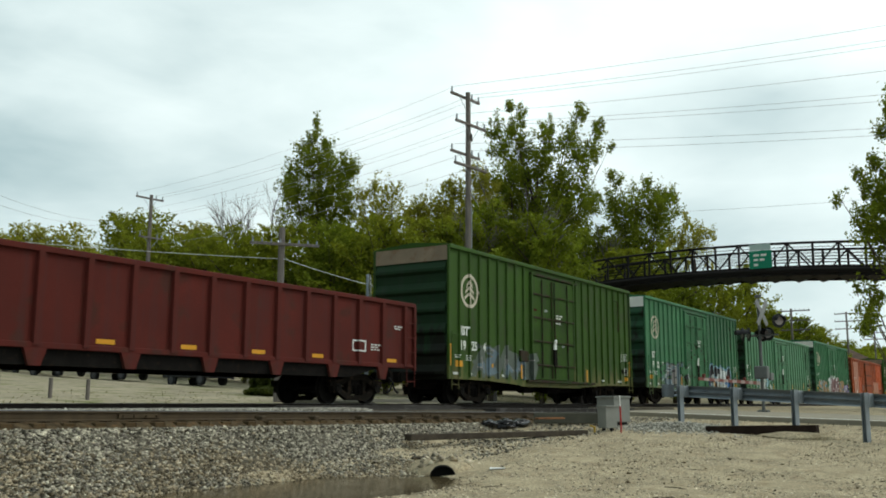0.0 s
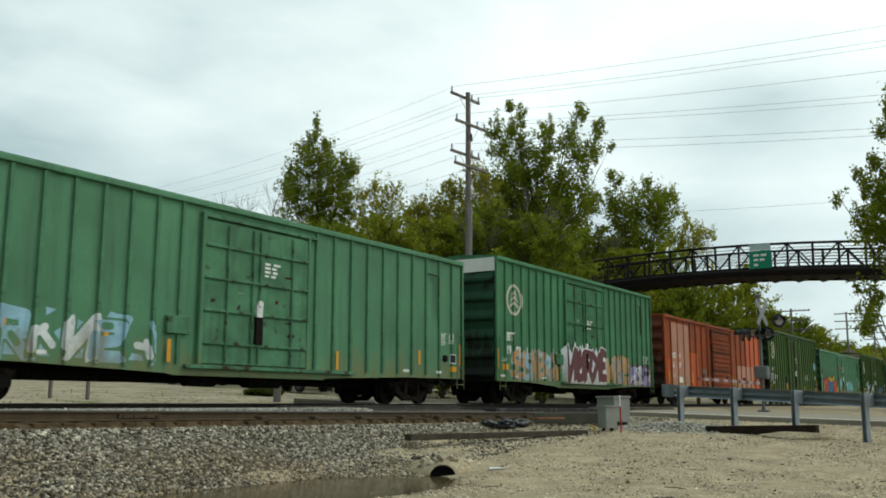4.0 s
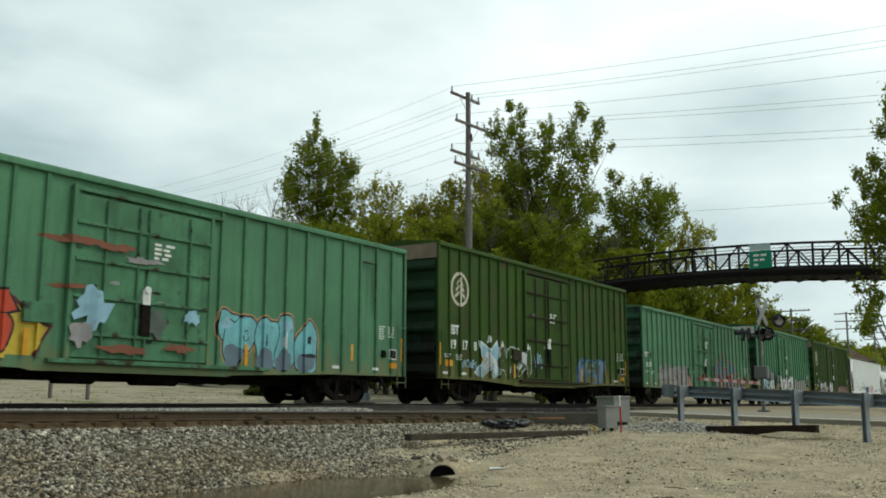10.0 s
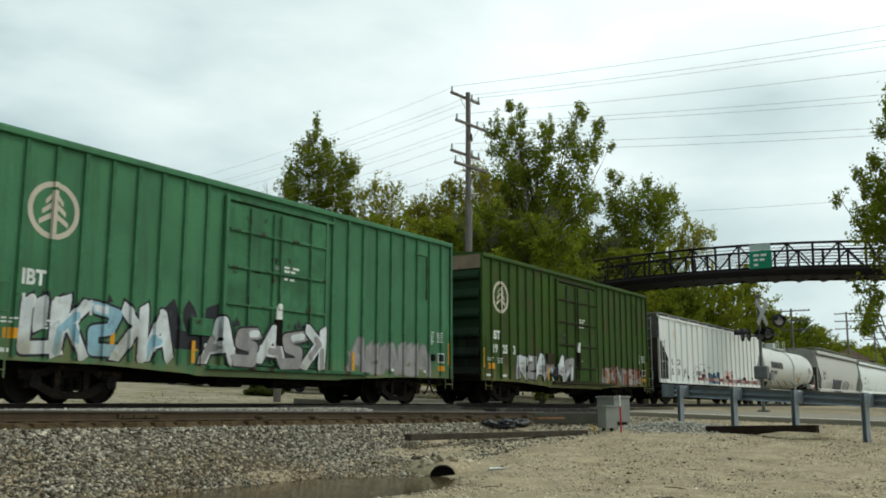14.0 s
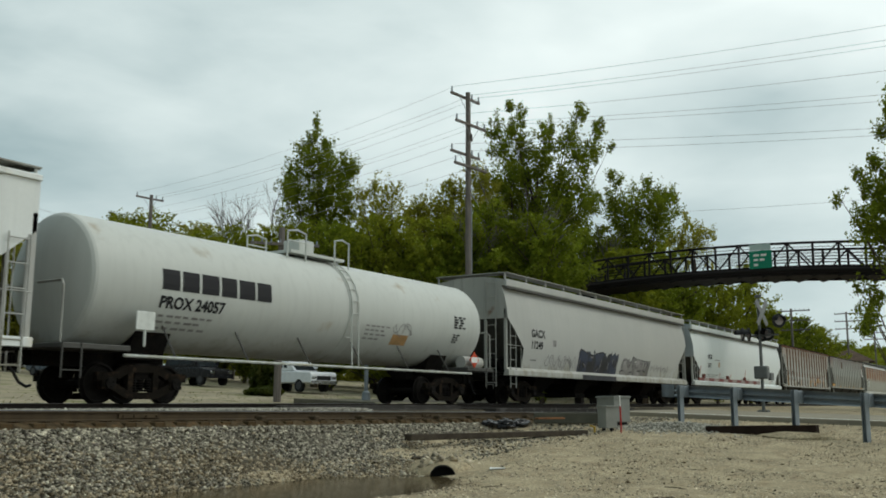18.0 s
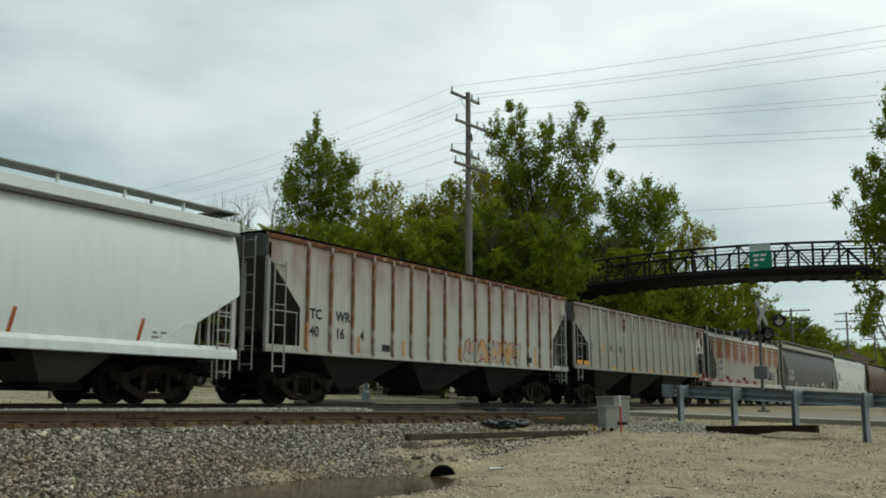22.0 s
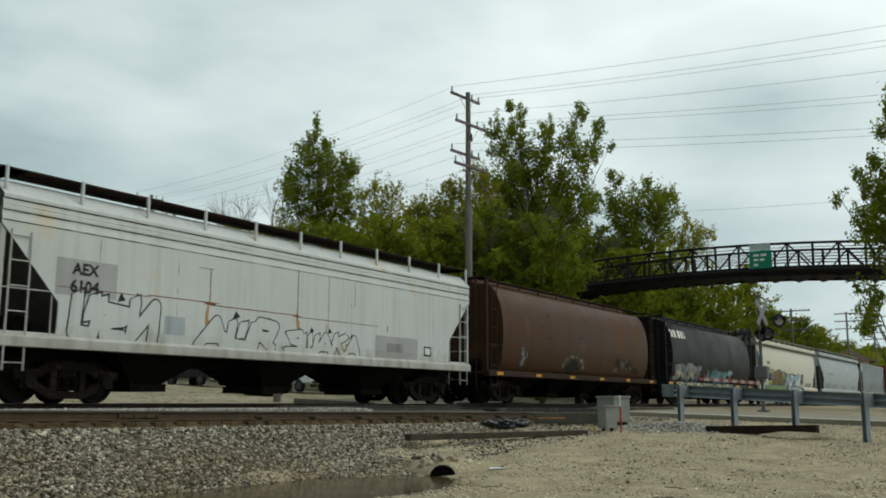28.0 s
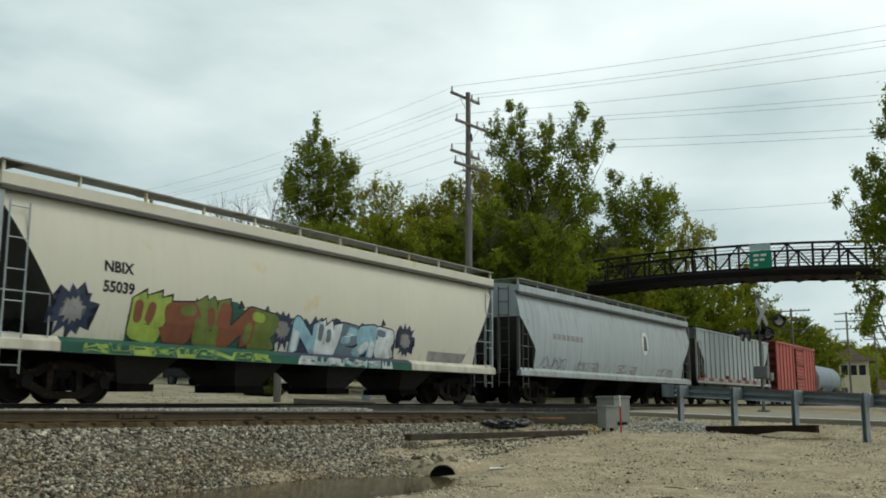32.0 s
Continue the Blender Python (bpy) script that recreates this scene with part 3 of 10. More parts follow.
def build_guardrail():
    g = thing("guardrail", "galvanised steel W-beam guardrail beside the road", "guardrail", (0, 0, 0))
    a, b = Vector((26.25, 8.8, 1.99)), Vector((23.72, 3.6, 1.73))
    ground_a, ground_b = 0.98, 0.55
    run = (b - a) / 3
    for i in range(6):
        p = a + run * i
        base = ground_a + (ground_b - ground_a) * i / 3
        post = boxes((-0.055, -0.075, 0, -0.047, 0.075, 1), (0.047, -0.075, 0, 0.055, 0.075, 1), (-0.05, -0.004, 0, 0.05, 0.004, 1))
        for v in post.verts:
            v.co.z = base - 0.15 + v.co.z * (p.z + 0.02 - base + 0.15)
        me = part("post", post, GALV, g)
        me.matrix_basis = pose(p.x, p.y, 0, 0, 0, 64)
        block = part("spacer_block", soft_box(-0.06, -0.11, -0.32, 0.06, 0.11, 0.0, 0.01, 1), GALV, me)
        block.matrix_basis = pose(0.0, -0.19, p.z)
        part("bolt", bar((0, -0.33, -0.15), (0, -0.30, -0.15), 0.02, 6), GALV, me).matrix_basis = pose(0, 0, p.z)
    # the beam: a W profile drawn along the posts on the road side
    w = [(0.0, 0.0), (0.02, -0.03), (0.08, -0.07), (0.08, -0.10), (0.01, -0.15), (0.01, -0.165), (0.08, -0.215), (0.08, -0.245), (0.02, -0.285), (0.0, -0.315)]
    side = Vector((run.y, -run.x, 0)).normalized() * -1
    bm = bmesh.new()
    stations = [a - run * 0.26, a, a + run, b - run, b, b + run, b + run * 2]
    rings = []
    for p in stations:
        front = [bm.verts.new(p + side * (0.26 + d) + Vector((0, 0, h))) for d, h in w]
        back = [bm.verts.new(p + side * (0.256 + d) + Vector((0, 0, h))) for d, h in w]
        rings.append((front, back))
    for (f0, b0), (f1, b1) in zip(rings, rings[1:]):
        for i in range(len(w) - 1):
            bm.faces.new((f0[i], f0[i + 1], f1[i + 1], f1[i]))
            bm.faces.new((b0[i], b1[i], b1[i + 1], b0[i + 1]))
    part("beam", bm, GALV, g)
    # flared end piece
    e = a - run * 0.26 + side * 0.28
    end = bmesh.new()
    prev = None
    for k in range(8):
        ang = math.pi * 0.5 * k / 7
        c = e - run.normalized() * 0.28 * math.sin(ang) + side * -0.22 * (1 - math.cos(ang))
        cur = [end.verts.new(c + Vector((0, 0, 0.02))), end.verts.new(c + Vector((0, 0, -0.345)))]
        if prev:
            end.faces.new((prev[0], prev[1], cur[1], cur[0]))
        prev = cur
    bmesh.ops.solidify(end, geom=end.faces[:], thickness=0.006)
    part("end_terminal", end, GALV, g)


def build_trackside():
    s = thing("signal_cabinet", "small grey trackside equipment cabinet on short legs", "cabinet", (23.15, 9.72, 0.74), -24)
    part("body", soft_box(-0.2, -0.16, 0.12, 0.2, 0.16, 0.66, 0.015), BOX_GREY, s)
    part("lid", soft_box(-0.22, -0.19, 0.66, 0.22, 0.19, 0.69, 0.008, 1), BOX_GREY, s)
    for dx in (-0.14, 0.14):
        part("leg", boxes((dx - 0.03, -0.04, -0.2, dx + 0.03, 0.04, 0.12)), BLACK, s)
    part("latch", soft_box(0.2, -0.03, 0.36, 0.22, 0.03, 0.46, 0.004, 1), BLACK, s)
    s = thing("signal_cabinet", "larger pale grey trackside relay cabinet", "cabinet", (24.87, 10.26, 0.98), -24)
    part("body", soft_box(-0.3, -0.34, 0.0, 0.3, 0.34, 0.66, 0.015), BOX_GREY, s)
    part("lid", soft_box(-0.33, -0.37, 0.66, 0.33, 0.37, 0.71, 0.01, 1), BOX_GREY, s)
    part("base", boxes((-0.25, -0.28, -0.3, 0.25, 0.28, 0.0)), BLACK, s)
    m = thing("marker_stake", "thin red and white marker stake in the gravel", "stake", (22.9, 9.25, 0.70))
    part("shaft", bar((0, 0, -0.1), (-0.03, 0.0, 0.72), 0.022, 6), RED_PAINT, m)
    part("tip", bar((-0.03, 0, 0.72), (-0.045, 0, 1.0), 0.014, 6), WHITE_PAINT, m, "white tip")
    solid("pipe_stub", path_tube([(0, 0, -0.2), (0, 0, 0.18), (0.0, 0.12, 0.2)], 0.03, 8), mat("yellow_paint", (0.42, 0.27, 0.04), 0.6, vary=0.2), "short bent yellow pipe by the cabinet", "pipe", (22.6, 9.85, 0.72))
    # a long timber lying along the dirt by the track, and the short one by the posts
    a, b = Vector((16.75, 11.6, 0.70)), Vector((22.1, 9.9, 0.85))
    d = b - a
    long_t = soft_box(0, -0.12, 0, d.length, 0.12, 0.13, 0.015)
    solid("timber", long_t, TIMBER, "long weathered grey timber lying beside the track", "timber", a, math.degrees(math.atan2(d.y, d.x)))
    a, b = Vector((24.4, 7.5, 0.67)), Vector((24.2, 4.75, 0.74))
    d = b - a
    short = solid("timber", soft_box(0, -0.13, 0, d.length, 0.13, 0.25, 0.02), CREOSOTE, "dark creosoted timber lying on the dirt below the guardrail", "timber", a, math.degrees(math.atan2(d.y, d.x)))
    short.matrix_basis = pose(*a, 0, -math.degrees(math.asin(d.z / d.length)), math.degrees(math.atan2(d.y, d.x)))
    hump = bmesh.new()
    bmesh.ops.create_icosphere(hump, subdivisions=4, radius=1)
    for v in hump.verts:
        v.co = Vector((v.co.x * 0.95, v.co.y * 0.45, v.co.z * 0.16)) * (1 + 0.2 * noise.noise(v.co * 2.5))
    solid("dirt_mound", hump, DIRT, "low dirt hump against the creosoted timber", "mound", (23.95, 5.2, 0.66), -84, smooth=True)
    # black plastic sheet bundled against the rail
    for k, (x, y, r) in enumerate(((21.75, 12.42, 0.2), (22.3, 12.3, 0.28), (22.85, 12.15, 0.24))):
        bm = bmesh.new()
        bmesh.ops.create_icosphere(bm, subdivisions=4, radius=r)
        for v in bm.verts:
            n = noise.noise(v.co * 5 + Vector((k * 7, 0, 0))) * 0.35 + noise.noise(v.co * 13) * 0.13
            v.co *= 1 + n
            v.co = Vector((v.co.x * 1.45, v.co.y, v.co.z * 0.5))
        solid("plastic_sheet", bm, BAG, "crumpled black plastic sheeting heaped beside the track", "plastic sheet", (x, y, land_at(x, y) + 0.12), group="bundles of black plastic")
    solid("board", soft_box(-0.5, -0.08, 0, 0.5, 0.08, 0.05, 0.01, 1), mat("rusty_board", (0.2, 0.1, 0.05), 0.9, vary=0.4), "rust-brown board leaning on the plastic sheeting", "board", (23.4, 11.5, 1.06), -20)
    # drain pipe mouth and the puddle
    PIPE_BLACK = mat("shade_black_pipe", (0.006, 0.006, 0.0055), 0.95, vary=0.3)
    c = thing("drain_pipe", "dark corrugated drain pipe mouth in the dirt bank", "pipe", (14.55, 9.3, 0.035), 33)
    ring = lathe([(0.235 if k % 2 else 0.225, 0.06 * k) for k in range(15)] + [(0.225 if k % 2 else 0.212, 0.06 * k) for k in range(14, -1, -1)], "x", 22, False)
    for v in ring.verts:
        v.co.z = v.co.z * 0.86 + 0.14
    mound = bmesh.new()
    bmesh.ops.create_icosphere(mound, subdivisions=4, radius=1)
    for v in mound.verts:
        v.co = Vector((1.12 + v.co.x * 1.08, v.co.y * 0.8, v.co.z * 0.42)) * (1 + 0.12 * noise.noise(v.co * 3))
    solid("dirt_mound", mound, DIRT, "small dirt bank over the drain pipe", "mound", (14.55, 9.3, 0.06), 33, smooth=True)
    part("shell", ring, PIPE_BLACK, c)
    # A black disc close behind the mouth paints the dark inside the pipe.
    inner = bar((0.05, 0, 0), (0.07, 0, 0), 0.222, 20)
    for v in inner.verts:
        v.co.z = v.co.z * 0.86 + 0.14
    part("inner_wall", inner, PIPE_BLACK, c)
    rng = random.Random(8)
    heap = []
    for k in range(90):
        ang = rng.uniform(0, math.pi * 1.05)
        rr = rng.uniform(0.36, 0.7)
        heap.append((14.95 + rr * 0.7 * math.cos(ang) + 0.1, 9.55 - rr * math.cos(ang) * 0.6 + 0.06, 0.12 + rr * math.sin(ang) * 0.6))
    stones("rubble", np.array(heap), np.array([rng.uniform(0.04, 0.1) for _ in heap]), PEBBLE, "stones banked round the drain pipe mouth", 21)
    bm = bmesh.new()
    bmesh.ops.create_grid(bm, x_segments=30, y_segments=16, size=1)
    for v in bm.verts:
        v.co = Vector((11.2 + v.co.x * 5.6, 9.4 + v.co.y * 2.4, 0.19))
    tagged(new("water", shape(bm, "water", WATER)), "shallow muddy puddle beside the ballast", "puddle", kind="structure")
    litter = soft_box(-0.25, -0.14, 0, 0.25, 0.14, 0.015, 0.005, 1)
    for v in litter.verts:
        v.co.z += 0.05 * noise.noise(v.co * 6)
    solid("paper_scrap", litter, WHITE_PAINT, "crumpled white paper scrap on the dirt", "litter", (15.3, 8.6, land_at(15.3, 8.6) + 0.01), 30)
    slab = soft_box(-0.45, -0.12, 0, 0.45, 0.12, 0.05, 0.02, 1)
    solid("broken_slab", slab, TIMBER, "broken dark slab lying by the drain", "debris", (15.98, 10.42, land_at(15.98, 10.42)), -50)
    twig = shape(path_tube([(-0.4, 0, 0.01), (-0.1, 0.05, 0.03), (0.15, 0.02, 0.02), (0.4, 0.08, 0.015)], 0.014, 5), "twig", BARK)
    rng = random.Random(12)
    for k in range(16):
        x, y = rng.uniform(12.5, 24), rng.uniform(2.0, 8.5)
        o = new("twig", twig)
        o.matrix_basis = pose(x, y, land_at(x, y) + 0.005, 0, 0, rng.uniform(0, 360)) @ Matrix.Diagonal((rng.uniform(0.25, 0.6),) * 3 + (1,))
        tagged(o, "dry brown twig lying on the dirt", "twig", "twigs on the dirt")


def land_at(x, y):
    return float(land(np.array([x]), np.array([y]))[0])


def build_signal():
    SIGN_GREY = mat("aged_sign_white", (0.22, 0.225, 0.215), 0.7, vary=0.15)
    ARM_RED, ARM_WHITE = mat("dull_red_stripe", (0.16, 0.045, 0.035), 0.7, vary=0.2), mat("dull_white_stripe", (0.30, 0.24, 0.22), 0.7, vary=0.2)
    g = thing("crossing_signal", "level crossing signal mast with red flashers, bell and lowered gate arm", "crossing signal", (38.1, 9.45, 1.1))
    OLD_GREY = mat("aged_aluminium", (0.13, 0.135, 0.13), 0.6, 0.2, vary=0.2)
    alu = OLD_GREY
    part("mast", bar((0, 0, 0), (0, 0, 4.5), 0.065, 14, 0.058), alu, g)
    part("mast_base", soft_box(-0.2, -0.2, -0.1, 0.2, 0.2, 0.14, 0.02), alu, g)
    bell = bmesh.new()
    disc(bell, (0, 0, 4.62), 0.13, "z", 16, 0.1)
    part("bell", bell, alu, g)
    cross = part("crossbuck", boxes((-0.62, -0.13, -0.11, 0.62, -0.115, 0.11)), SIGN_GREY, g, "greyed white crossbuck board with its lettering worn off")
    cross.matrix_basis = pose(0.0, 0.0, 3.95, 0, 50, -14)
    other = part("crossbuck", boxes((-0.62, -0.15, -0.11, 0.62, -0.135, 0.11)), SIGN_GREY, g, "greyed white crossbuck board with its lettering worn off")
    other.matrix_basis = pose(0.0, 0.0, 3.95, 0, -50, -14)
    part("cross_arm", bar((-0.2, -0.75, 3.05), (0.2, 0.75, 3.05), 0.035, 8), alu, g)
    lens = mat("flasher_lens", (0.30, 0.26, 0.25), 0.15, vary=0.2)
    for x, y, z, rz, big in ((0.1, -0.72, 3.62, 40, 1.0), (-0.05, -0.35, 3.1, -20, 0.95), (0.1, -0.08, 3.08, -20, 0.95), (-0.15, 0.62, 3.1, -60, 0.95), (-0.2, 0.36, 3.1, -60, 0.95)):
        f = part("flasher", bar((-0.03, 0, 0), (0.0, 0, 0), 0.28 * big, 20), BLACK, g, "black round flasher backing with hooded lamp")
        f.matrix_basis = pose(x, y, z, 0, 0, rz)
        part("lamp", bar((-0.05, 0, 0), (-0.03, 0, 0), 0.17 * big, 18), lens, f, "dull unlit lamp lens")
        hood = bmesh.new()
        for k in range(9):
            a0, a1 = math.pi * (k / 9) , math.pi * ((k + 1) / 9)
            q = [(-0.03, 0.19 * math.cos(a0), 0.19 * math.sin(a0)), (-0.03, 0.19 * math.cos(a1), 0.19 * math.sin(a1)),
                 (-0.3, 0.19 * math.cos(a1), 0.19 * math.sin(a1)), (-0.3, 0.19 * math.cos(a0), 0.19 * math.sin(a0))]
            hood.faces.new([hood.verts.new(p) for p in q])
        part("hood", hood, BLACK, f)
    mech = part("gate_mechanism", soft_box(-0.2, -0.26, 1.35, 0.2, 0.26, 1.85, 0.05), OLD_GREY, g)
    part("counterweight", soft_box(0.2, -0.3, 1.3, 0.7, -0.18, 1.6, 0.03), OLD_GREY, g)
    arm = thing("gate_arm", "lowered crossing gate arm with red and white stripes", "gate arm", (37.9, 9.5, 2.28))
    n = 14
    for k in range(n):
        x0, x1 = -0.55 * k, -0.55 * (k + 1)
        h = 0.065 - 0.02 * k / n
        part("stripe", boxes((x1, -0.02, -h, x0, 0.02, h)), ARM_RED if k % 2 else ARM_WHITE, arm)
    for k in (4, 8, 13):
        part("arm_lamp", soft_box(-0.55 * k - 0.06, -0.05, 0.04, -0.55 * k + 0.08, 0.04, 0.17, 0.02), ARM_RED, arm)


def far_signal():
    pale = mat("weathered_white_board", (0.5, 0.51, 0.5), 0.7, vary=0.15)
    g = thing("crossing_signal", "far level crossing signal with a weathered white crossbuck", "crossing signal", (29.92, 22.74, 1.2))
    part("mast", bar((0, 0, -0.2), (0, 0, 5.4), 0.085, 12, 0.06), GALV, g)
    part("mast_base", lathe_up([(0.34, 0.0), (0.3, 0.16), (0.2, 0.26), (0.15, 0.7), (0.1, 0.74)]), GALV, g)
    for a, y in ((38, -0.09), (-38, -0.12)):
        part("crossbuck", boxes((-0.62, y - 0.012, -0.1, 0.62, y, 0.1)), pale, g).matrix_basis = pose(0, 0, 4.85, 0, a, 38)
    part("cross_arm", bar((-0.45, 0.1, 4.2), (0.45, -0.1, 4.2), 0.03, 8), GALV, g)
    for x in (-0.42, 0.42):
        f = part("flasher", bar((x, 0.0, 4.2), (x + 0.03, 0.04, 4.2), 0.22, 18), BLACK, g, "black round flasher backing")
        part("hood", path_tube([(x - 0.1, -0.2, 4.35), (x, -0.02, 4.37), (x + 0.1, 0.1, 4.35)], 0.03, 6), BLACK, f)


def build_poles():
    for name, (x, y, z0), top, lead in (("power", (39.55, 23.8, 1.3), 17.2, True), ("power", (46.6, 56.1, 3.0), 17.0, True)):
        p = thing("utility_pole", "tall weathered wooden power pole with crossarms and insulators", "utility pole", (x, y, z0), group="power poles along the road")
        h = top - z0
        part("pole", bar((0, 0, -0.3), (0, 0, h), 0.19, 12, 0.125), POLE_WOOD, p)
        full = y < 30
        arms = ((h - 0.25, 1.2), (h - 1.75, 1.25), (h - 3.25, 1.2), (h - 3.95, 1.35)) if full else ((h - 0.25, 1.2), (h - 3.3, 1.0))
        for k, (z, r) in enumerate(arms):
            a = part("crossarm", soft_box(-r, -0.06, z - 0.06, r, 0.06, z + 0.06, 0.008, 1), POLE_WOOD, p)
            a.matrix_basis = pose(0, -0.16 if k % 2 else 0.16, 0, 0, 0, -6)
            for s in (-1, 1):
                part("brace", bar((s * 0.62, -0.07, z - 0.05), (0.0, -0.1, z - 0.75), 0.014, 5), GALV, a)
            for dx in (-r + 0.08, 0.55, r - 0.08):
                part("insulator", bar((dx, 0, z + 0.06), (dx, 0, z + 0.34), 0.05, 8, 0.035), GALV, a)
        if full:
            part("secondary_rack", bar((-0.2, -0.3, h - 2.3), (0.7, 0.2, h - 2.35), 0.05, 6), POLE_WOOD, p)
            part("guy_bracket", bar((-0.1, -0.1, h - 5.2), (1.1, 0.1, h - 5.6), 0.03, 6), GALV, p)
            part("conduit", bar((0.17, -0.1, 0), (0.14, -0.1, h - 6), 0.035, 6), GALV, p)
    # telegraph poles along the far side of the tracks
    for x, y, z0, top, n in ((30.2, 27.7, 1.5, 9.05, 1), (102.0, 22.0, 1.1, 11.3, 3), (133.0, 21.7, 1.1, 13.5, 3), (158.6, 22.0, 1.1, 13.6, 3)):
        p = thing("telegraph_pole", "old grey telegraph pole with a crossarm of small insulators", "utility pole", (x, y, z0), group="telegraph poles along the tracks")
        h = top - z0
        part("pole", bar((0, 0, -0.3), (0, 0, h), 0.17 if n == 1 else 0.15, 10, 0.14 if n == 1 else 0.11), POLE_WOOD, p)
        for k in range(n):
            z = h - (0.75 if n == 1 else 0.25) - k * (0.75 if n == 1 else 1.0)
            r = 1.5 if n == 1 else 1.7
            a = part("crossarm", soft_box(-r, -0.05, z - 0.06, r, 0.05, z + 0.06, 0.008, 1), POLE_WOOD, p)
            a.matrix_basis = pose(0, -0.2, 0, 0, 0, -38 if n == 1 else 88)
            for i in range(8):
                dx = -r + 0.1 + i * (2 * r - 0.2) / 7
                part("insulator", bar((dx, 0, z + 0.06), (dx, 0, z + 0.22), 0.04, 6, 0.025), GALV, a)


PALE_WIRE = mat("pale_cable_sheath", (0.62, 0.63, 0.62), 0.5, vary=0.1, bump=0.0)


def wire(name, a, b, sag, r, label):
    a, b = Vector(a), Vector(b)
    pts = []
    for k in range(25):
        t = k / 24
        p = a.lerp(b, t)
        p.z -= sag * 4 * t * (1 - t)
        pts.append(p)
    solid(name, path_tube(pts, r, 5), PALE_WIRE if name == "telephone_cable" else WIRE, label, "wire", group="overhead wires")


def build_wires():
    LINE_A, LINE_B, LINE_C, LINE_D = (32.8, 57.3, 15.40), (32.9, 57.4, 14.69), (69.7, 91.5, 22.44), (69.8, 91.5, 21.91)
    d = Vector((7.05, 32.3, -0.2))
    heights = ((16.95, -1.12, 4.4, 0.0), (16.95, 0.55, 4.6, 0.0), (16.95, 1.12, 4.9, 0.0), (15.45, -1.15, 5.6, -0.4), (15.45, 0.55, 8.6, -0.4), (15.45, 1.15, 9.4, -0.4),
               (13.95, -1.12, 10.0, -0.9), (13.95, 0.5, 9.4, -0.9), (13.25, 0.9, 9.0, -0.6))
    for z, off, run, drop in heights:
        a = Vector((39.55 + off, 23.8, z + 0.3))
        wire("power_line", a, a + d, 0.5, 0.0075, "thin grey overhead power wire between poles")
        if z > 13.5:
            wire("power_line", a, a + Vector((run, -33.0, drop + 0.2)), 0.35, 0.0085, "thin grey overhead power wire passing above the lot")
    for k in range(2):
        wire("power_line", (LINE_A, LINE_B)[k], (LINE_C, LINE_D)[k], 0.6, 0.014, "distant overhead wire sinking behind the trees")
    wire("power_line", (91.4, 42.7, 21.7), (69.9, 5.8, 15.5), 0.3, 0.012, "single distant wire beyond the footbridge")
    wire("telephone_cable", (30.2, 27.5, 7.65), (45.0, 29.5, 7.5), 0.2, 0.013, "pale telephone cable running from the old pole")
    wire("telephone_cable", (30.2, 27.5, 7.65), (22.9, 52.5, 10.65), 0.2, 0.013, "pale telephone cable running from the old pole")


